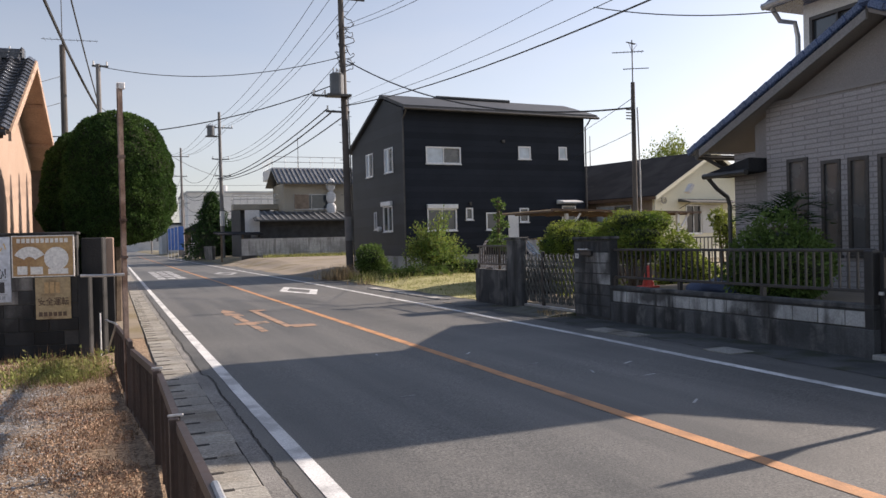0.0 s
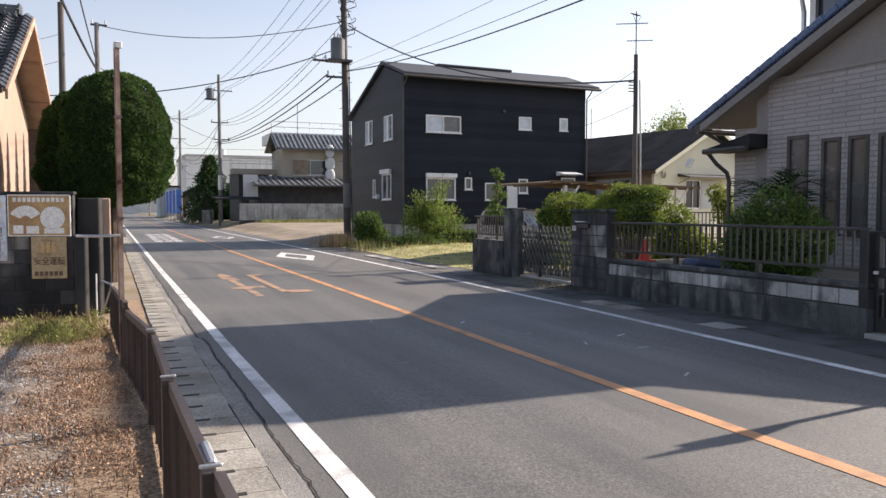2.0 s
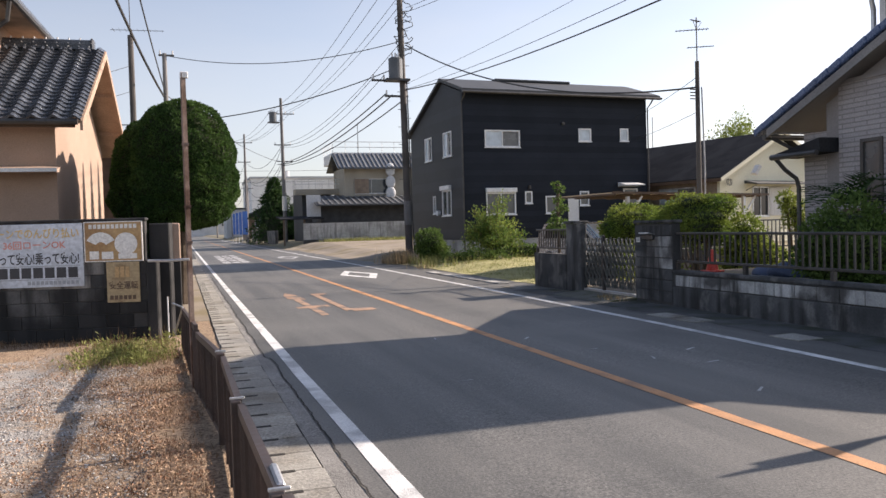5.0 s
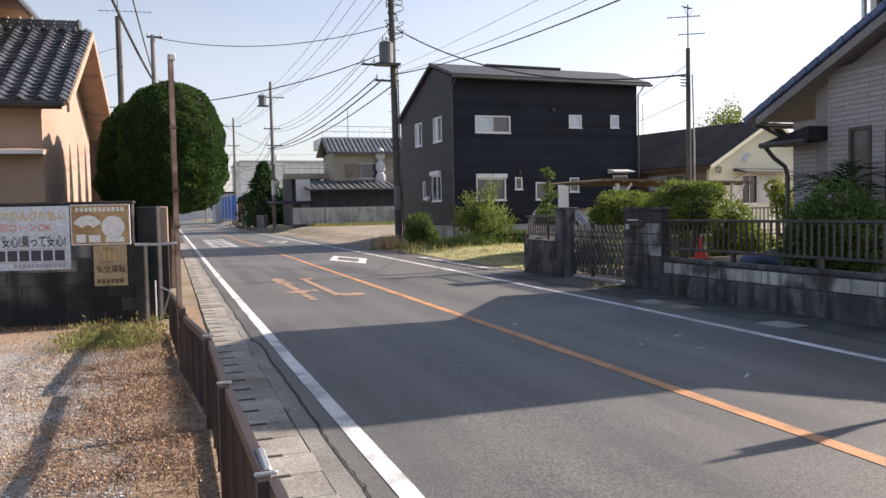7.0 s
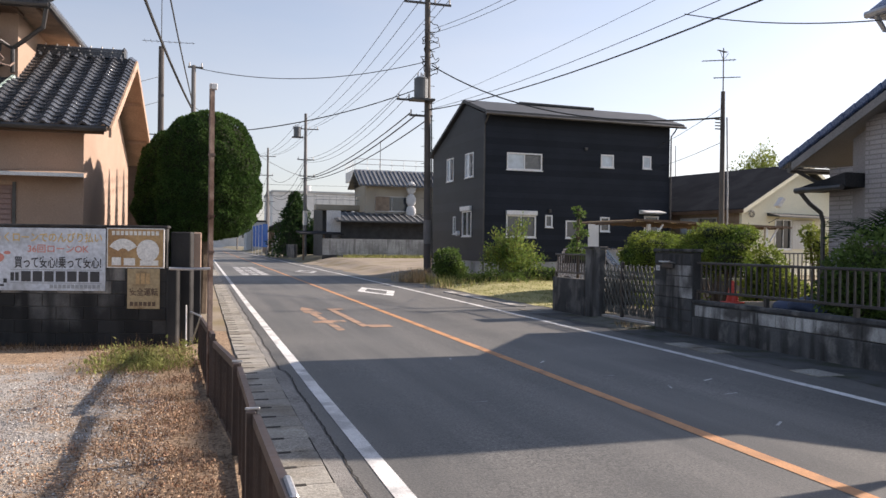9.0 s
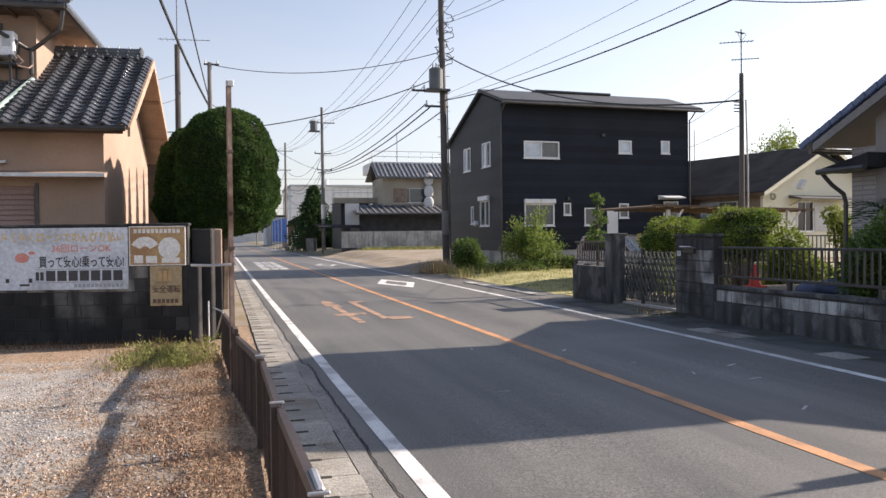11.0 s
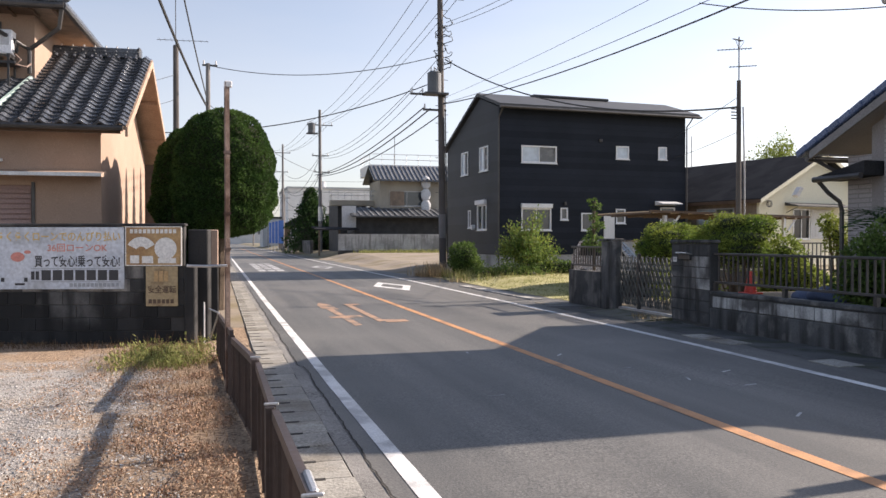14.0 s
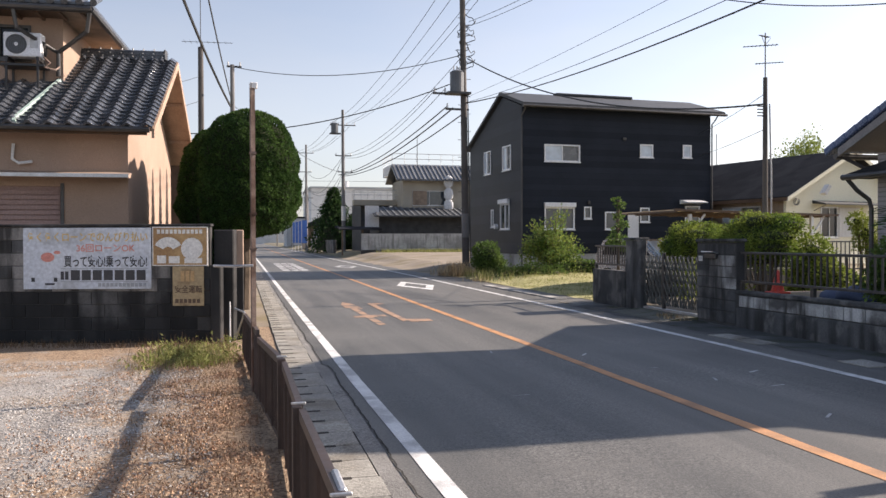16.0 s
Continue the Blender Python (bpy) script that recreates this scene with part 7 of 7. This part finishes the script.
rod(bm, (0.0, 0, 6.85), (-0.2, -0.1, 7.1), 0.008)
part("whisker", bm, DARK_METAL, ap)
bm = bmesh.new()
tube(bm, [(0.13, -0.1, 0.5), (0.13, -0.09, 3.2), (0.1, -0.06, 5.2)], 0.025)
part("riser_pipe", bm, STEEL, ap)
part("meter_box", shape(box, (-0.1, -0.3, 3.2), (0.0, -0.1, 3.5), Matrix.Rotation(0.6, 4, "Y")), PORCELAIN, ap)
bm = bmesh.new()
for k in range(4):
    box(bm, (-0.25, -0.02, 4.85 + 0.09 * k), (-0.05, 0.02, 4.88 + 0.09 * k))
part("insulator_rack", bm, POLE_FAR, ap)

lp1 = thing("utility_pole", "dark pole with aerials behind a clipped tree", "utility pole", Matrix.Translation((-1.88, 40, 0)))
part("shaft", shape(rod, (0, 0, 0), (0, 0, 10.9), 0.17, 0.13, 10), POLE, lp1)
part("mast", shape(rod, (0, 0, 10.9), (0, 0, 14.3), 0.02), DARK_METAL, lp1)
aerial(lp1, 11.15, 1.6, radians(175))
aerial(lp1, 13.3, 1.0, radians(5))
lp2 = thing("utility_pole", "grey pole where thick cables end", "utility pole", Matrix.Translation((-0.45, 45, 0)))
part("shaft", shape(rod, (0, 0, 0), (0, 0, 11.2), 0.16, 0.12, 10), POLE_FAR, lp2)
crossarm(lp2, -0.3, 0.5, 11.1, 2)
thin = thing("aerial_mast", "thin far aerial mast behind a roof", "mast", Matrix.Translation((29.9, 45.0, 0)))
part("mast_tube", shape(rod, (0, 0, 0), (0, 0, 8.3), 0.025), DARK_METAL, thin)


def cable(p, q, sag, r, label="thin black overhead utility cable"):
    p, q = Vector(p), Vector(q)
    bm = bmesh.new()
    tube(bm, [p.lerp(q, u) - Vector((0, 0, 4 * sag * u * (1 - u))) for u in np.linspace(0, 1, 25)], r, 5)
    return solid("overhead_cable", bm, WIRE, label, "cable", group="overhead cables")


NR = Vector((10.7, -13, 0))
for dz, zz, sag, r in ((7.7, 7.7, 1.42, 0.02), (7.68, 7.68, 1.39, 0.013), (7.72, 7.72, 1.08, 0.01), (7.95, 7.95, 0.62, 0.007)):
    cable(P1 + Vector((0, 0, dz)), NR + Vector((0, 0, zz)), sag, r, "thick black cable bundle along the road")
for dz, zz, sag, dx in ((11.2, 11.0, 2.0, 0), (11.45, 11.3, 1.9, 0.15)):
    cable(P1 + Vector((dx, 0, dz)), NR + Vector((dx, 0, zz)), sag, 0.011)
for x in (-1.1, -0.4, 0.5, 0.9):
    cable(P1 + Vector((x, 0, 12.85)), P2 + Vector((x, 0, 12.85)), 0.9, 0.014, "thin overhead power wire")
    cable(P1 + Vector((x, 0, 12.85)), NR + Vector((x, 0, 13)), 0.8, 0.014, "thin overhead power wire")
    cable(P2 + Vector((x, 0, 12.85)), P3 + Vector((x, 0, 13.2)), 0.6, 0.016, "thin overhead power wire")
for x, z, zb, sag, r in ((-1.4, 8.3, 9.7, 1.2, 0.014), (-1.0, 8.3, 9.6, 1.3, 0.014), (-0.9, 7.5, 7.7, 0.6, 0.03), (-0.6, 7.45, 7.7, 0.7, 0.035), (0.0, 7.3, 7.6, 0.65, 0.03), (-0.2, 9.8, 9.7, 1.0, 0.014)):
    cable(P1 + Vector((x, 0, z)), P2 + Vector((x * 0.6, 0, zb)), sag, r)
for z, zb, sag in ((9.7, 10.6, 1.6), (8.1, 8.6, 1.8), (9.6, 8.8, 2.2), (8.0, 7.4, 2.4)):
    cable(P2 + Vector((0, 0, z)), P3 + Vector((0, 0, zb)), sag, 0.022)
    cable(P3 + Vector((0, 0, zb)), (9.2, 150, zb), sag * 0.7, 0.022)
cable(P1 + Vector((0.1, 0, 9.75)), (14.35, 19.25, 5.3), 0.9, 0.028, "black service cable to an aerial pole")
cable(P1 + Vector((-0.2, 0, 9.9)), (-0.45, 45, 11.1), 0.7, 0.02, "black cable across the road")
cable(P1 + Vector((-0.6, 0, 8.6)), (-3.5, 37, 6.3), 0.75, 0.024, "black cable across the road")
cable((-0.45, 45, 9.0), P2 + Vector((-0.5, 0, 8.0)), 0.5, 0.02)
cable((-0.55, 45, 8.9), (-3.6, 8, 13.0), 0.9, 0.055, "thick wrapped cable bundle")
cable((-0.45, 45, 9.0), (-1.9, 8, 12.6), 0.6, 0.03, "thick black cable above the lot")
cable((-1.88, 40, 9.5), (-8, 30, 6.5), 0.4, 0.012)
cable((-1.88, 40, 8.3), (-9, 31, 5.5), 0.4, 0.012)
cable((10.3, 15.2, 6.75), (11.55, 11.1, 5.62), 0.12, 0.012, "thin service wire to a house")
for z in (5.6, 4.6):
    cable((14.35, 19.25, z), (30, 52, z + 2.6), 0.3, 0.01, "thin dark far overhead wire")
for z, y in ((9.2, 95), (7.9, 96), (6.9, 130)):
    cable((-30, y, z), (40, y + 6, z + 0.4), 0.6, 0.018, "thin dark far overhead wire")

# ---- distance ----
def far_building(x, y, w, d, h, wall, label, windows=0, roof=ROOF_DARK, gable=0.0, cat="building"):
    t = thing("building", label, cat, Matrix.Translation((x, y, 0)))
    part("wall", shape(box, (0, 0, -0.1), (w, d, h)), wall, t)
    if gable:
        bm = bmesh.new()
        prism(bm, [(-0.5, h), (w + 0.5, h), (w / 2, h + gable)], d + 0.8, Matrix.Translation((0, d + 0.4, 0)) @ UP_XZ)
        part("roof", bm, roof, t)
    else:
        part("roof", shape(box, (-0.2, -0.2, h), (w + 0.2, d + 0.2, h + 0.35)), roof, t)
    for k in range(windows):
        window(t, Matrix.Translation((w * (k + 0.5) / windows - 0.6, -0.1, h * 0.55)), 1.3, 1.3, WHITE_FRAME, GLASS, 2)
    return t


hall = far_building(12.8, 150, 30, 20, 11.3, RENDER_WHITE, "long pale industrial hall in the distance", 0, FAR_WALL)
part("roof_tank", shape(rod, (7.2, 6, 11.6), (7.2, 6, 13.1), 0.7, seg=12), FAR_WALL, hall, "grey roof tank")
part("blue_window", shape(box, (3.6, -0.08, 6.5), (6.0, -0.01, 9.8)), BLUE, hall, "blue glazed strip")
far_building(13.5, 98, 8, 8, 3.4, RENDER_WHITE, "low pale house behind trees", 2, ROOF_DARK, 1.6, "house")
far_building(9.3, 118, 7, 9, 3.6, BROWN_TRIM, "brown low house beside the road", 2, ROOF_DARK, 1.8, "house")
far_building(9.0, 165, 10, 12, 6, FAR_WALL, "grey roadside building in the distance", 3, ROOF_DARK, 0, "building")
far_building(-14, 62, 9, 9, 5.6, RENDER_CREAM, "cream house behind a clipped tree", 2, ROOF_DARK, 1.9, "house")
far_building(-10, 28, 8.2, 8, 4.2, BROWN_TRIM, "brown house with dark roof behind", 1, TILE, 1.6, "house")
far_building(-9, 90, 8, 10, 6, RENDER_WHITE, "pale house along the far road", 2, ROOF_DARK, 1.8, "house")
far_building(-8, 130, 8, 10, 5, FAR_WALL, "grey house along the far road", 2, ROOF_DARK, 1.8, "house")
far_building(-9, 190, 9, 12, 6, RENDER_CREAM, "cream house at the road's far end", 2, ROOF_DARK, 1.8, "house")
far_building(-6, 330, 30, 12, 7, FAR_WALL, "grey building closing the far end of the road", 6, ROOF_DARK, 0, "building")
far_building(30, 60, 14, 10, 4.5, RENDER_WHITE, "low house behind the bungalow", 2, ROOF_DARK, 1.8, "house")
for x, y, h in ((-3, 70, 6), (-5, 110, 7), (-4, 160, 8), (12, 210, 8), (-12, 240, 9), (22, 75, 4)):
    far_tree(x, y, 0, h, h * 0.32, LEAF_DARK, "dark green tree along the far road", 2200, 0.5)
for k in range(4):
    fl = thing("banner", "upright blue advertising banner on a pole", "banner", Matrix.Translation((7.6 - 0.12 * k, 104 + 4.5 * k, 0)), "row of blue banners")
    part("pole", shape(rod, (0, 0, 0), (0, 0, 4.2), 0.03), STEEL, fl)
    part("cloth", shape(box, (0.03, -0.01, 1.1), (0.7, 0.01, 4.1)), BLUE, fl)
solid("yard_wall", shape(box, (8.9, 79, 0), (9.2, 90, 1.5), None, 0.02), BLOCK_DARK, "dark low wall by the far road", "wall", kind="structure")
solid("yard_wall", shape(box, (8.6, 92, 0), (8.9, 102, 1.7), None, 0.02), BLOCK, "grey low wall by the far road", "wall", kind="structure")

# ---- pieces ----
block_me = {k: mesh_of("block", shape(box, (0.004, 0, 0.004), (0.386, 0.06, 0.186), None, 0.006), m) for k, m in (("dark", BLOCK_DARK), ("mid", BLOCK), ("pale", BLOCK_PALE), ("soot", BLOCK_SOOT))}
for j in range(9):
    for i in range(29):
        x0 = -0.32 - 0.39 * (i + 1) - (0.195 if j % 2 else 0)
        if x0 < -11.8:
            continue
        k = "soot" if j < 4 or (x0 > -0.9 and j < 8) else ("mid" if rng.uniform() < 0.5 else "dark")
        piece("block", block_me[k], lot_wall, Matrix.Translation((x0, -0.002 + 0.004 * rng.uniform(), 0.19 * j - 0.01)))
face_x = lambda y, z: Matrix.Translation((XR - 0.005 + 0.003 * rng.uniform(), y, z)) @ Matrix.Rotation(-math.pi / 2, 4, "Z")
for i in range(13):
    piece("block", block_me["pale"], bwall, face_x(6.8 + 0.395 * i, 0.355))
for j in range(7):
    piece("block", block_me["pale" if 2 < j < 6 else "dark"], pillar1, face_x(12.02, 0.05 + 0.195 * j))
    piece("block", block_me["mid" if 2 < j < 6 else "dark"], pillar1, face_x(12.41, 0.05 + 0.195 * j))
    piece("block", block_me["dark"], pillar1, face_x(12.79, 0.05 + 0.195 * j))
for j in range(6):
    piece("block", block_me["dark" if j == 0 else "pale"], pillar3, face_x(5.54, 0.02 + 0.197 * j))

fw = thing("plot_wall", "grey concrete block wall at the back of a bare plot", "wall", Matrix.Translation((9.5, 64, 0.42)), kind="structure")
part("mortar", shape(box, (0, 0.012, 0), (9.8, 0.1, 1.6)), MORTAR_PALE, fw)
part("footing", shape(box, (-0.02, -0.03, -0.4), (9.82, 0.12, 0.25)), BLOCK, fw)
big = mesh_of("block", shape(box, (0.005, 0, 0.005), (0.385, 0.05, 0.185), None, 0.006), PLOT_BLOCK)
for j in range(7):
    for i in range(25):
        piece("block", big, fw, Matrix.Translation((0.39 * i, 0, 0.25 + 0.19 * j)))

slab = mesh_of("gutter_cover", shape(box, (0.48, 0.006, -0.06), (0.84, 0.394, 0.006), None, 0.006), GUTTER)
notch = mesh_of("lifting_slot", shape(box, (0.5, -0.03, 0.0065), (0.655, 0.012, 0.0095)), CRACK)
for k in range(115):
    y = 0.5 + 0.4 * k
    c = piece("gutter_cover", slab, gutter, pose(0.005 * rng.normal(), y, 0.0012 * rng.normal(), 0.06 * rng.normal(), 0.06 * rng.normal(), 0))
    if k < 60:
        piece("lifting_slot", notch, c, Matrix.Translation((0, 0.4, 0)))

# curved clay tiles on the lower roof of the tan house
tw, tl = 0.35, 0.2
bm = bmesh.new()
prof = [(u, 0.038 * math.cos(2 * math.pi * (u - 0.72)) + 0.012 * math.cos(4 * math.pi * (u - 0.72))) for u in np.linspace(0, 1.06, 10)]
top = [[bm.verts.new((u * tw, v, z + 0.046 - 0.042 * v / 0.26)) for u, z in prof] for v in (0.0, 0.26)]
low = [bm.verts.new((u * tw, 0.0, z + 0.0)) for u, z in prof]
for i in range(len(prof) - 1):
    bm.faces.new((top[0][i], top[0][i + 1], top[1][i + 1], top[1][i]))
    bm.faces.new((low[i], low[i + 1], top[0][i + 1], top[0][i]))
tile_me = mesh_of("roof_tile", bm, TILE)
roof_ob = [o for o in TAN.children if o.name.startswith("roof")][0]
sl = Matrix.Rotation(T_SL, 4, "X")
for i in range(13):
    for j in range(22):
        s = -0.72 + j * tl * math.cos(T_SL) + 0.0
        z = T_ZE + 0.37 + s * T_S
        if s > 2.92 or (i > 6 and s > 1.2):
            continue
        piece("roof_tile", tile_me, roof_ob, Matrix.Translation((0.56 - tw * (i + 1), s, z + 0.035)) @ sl)
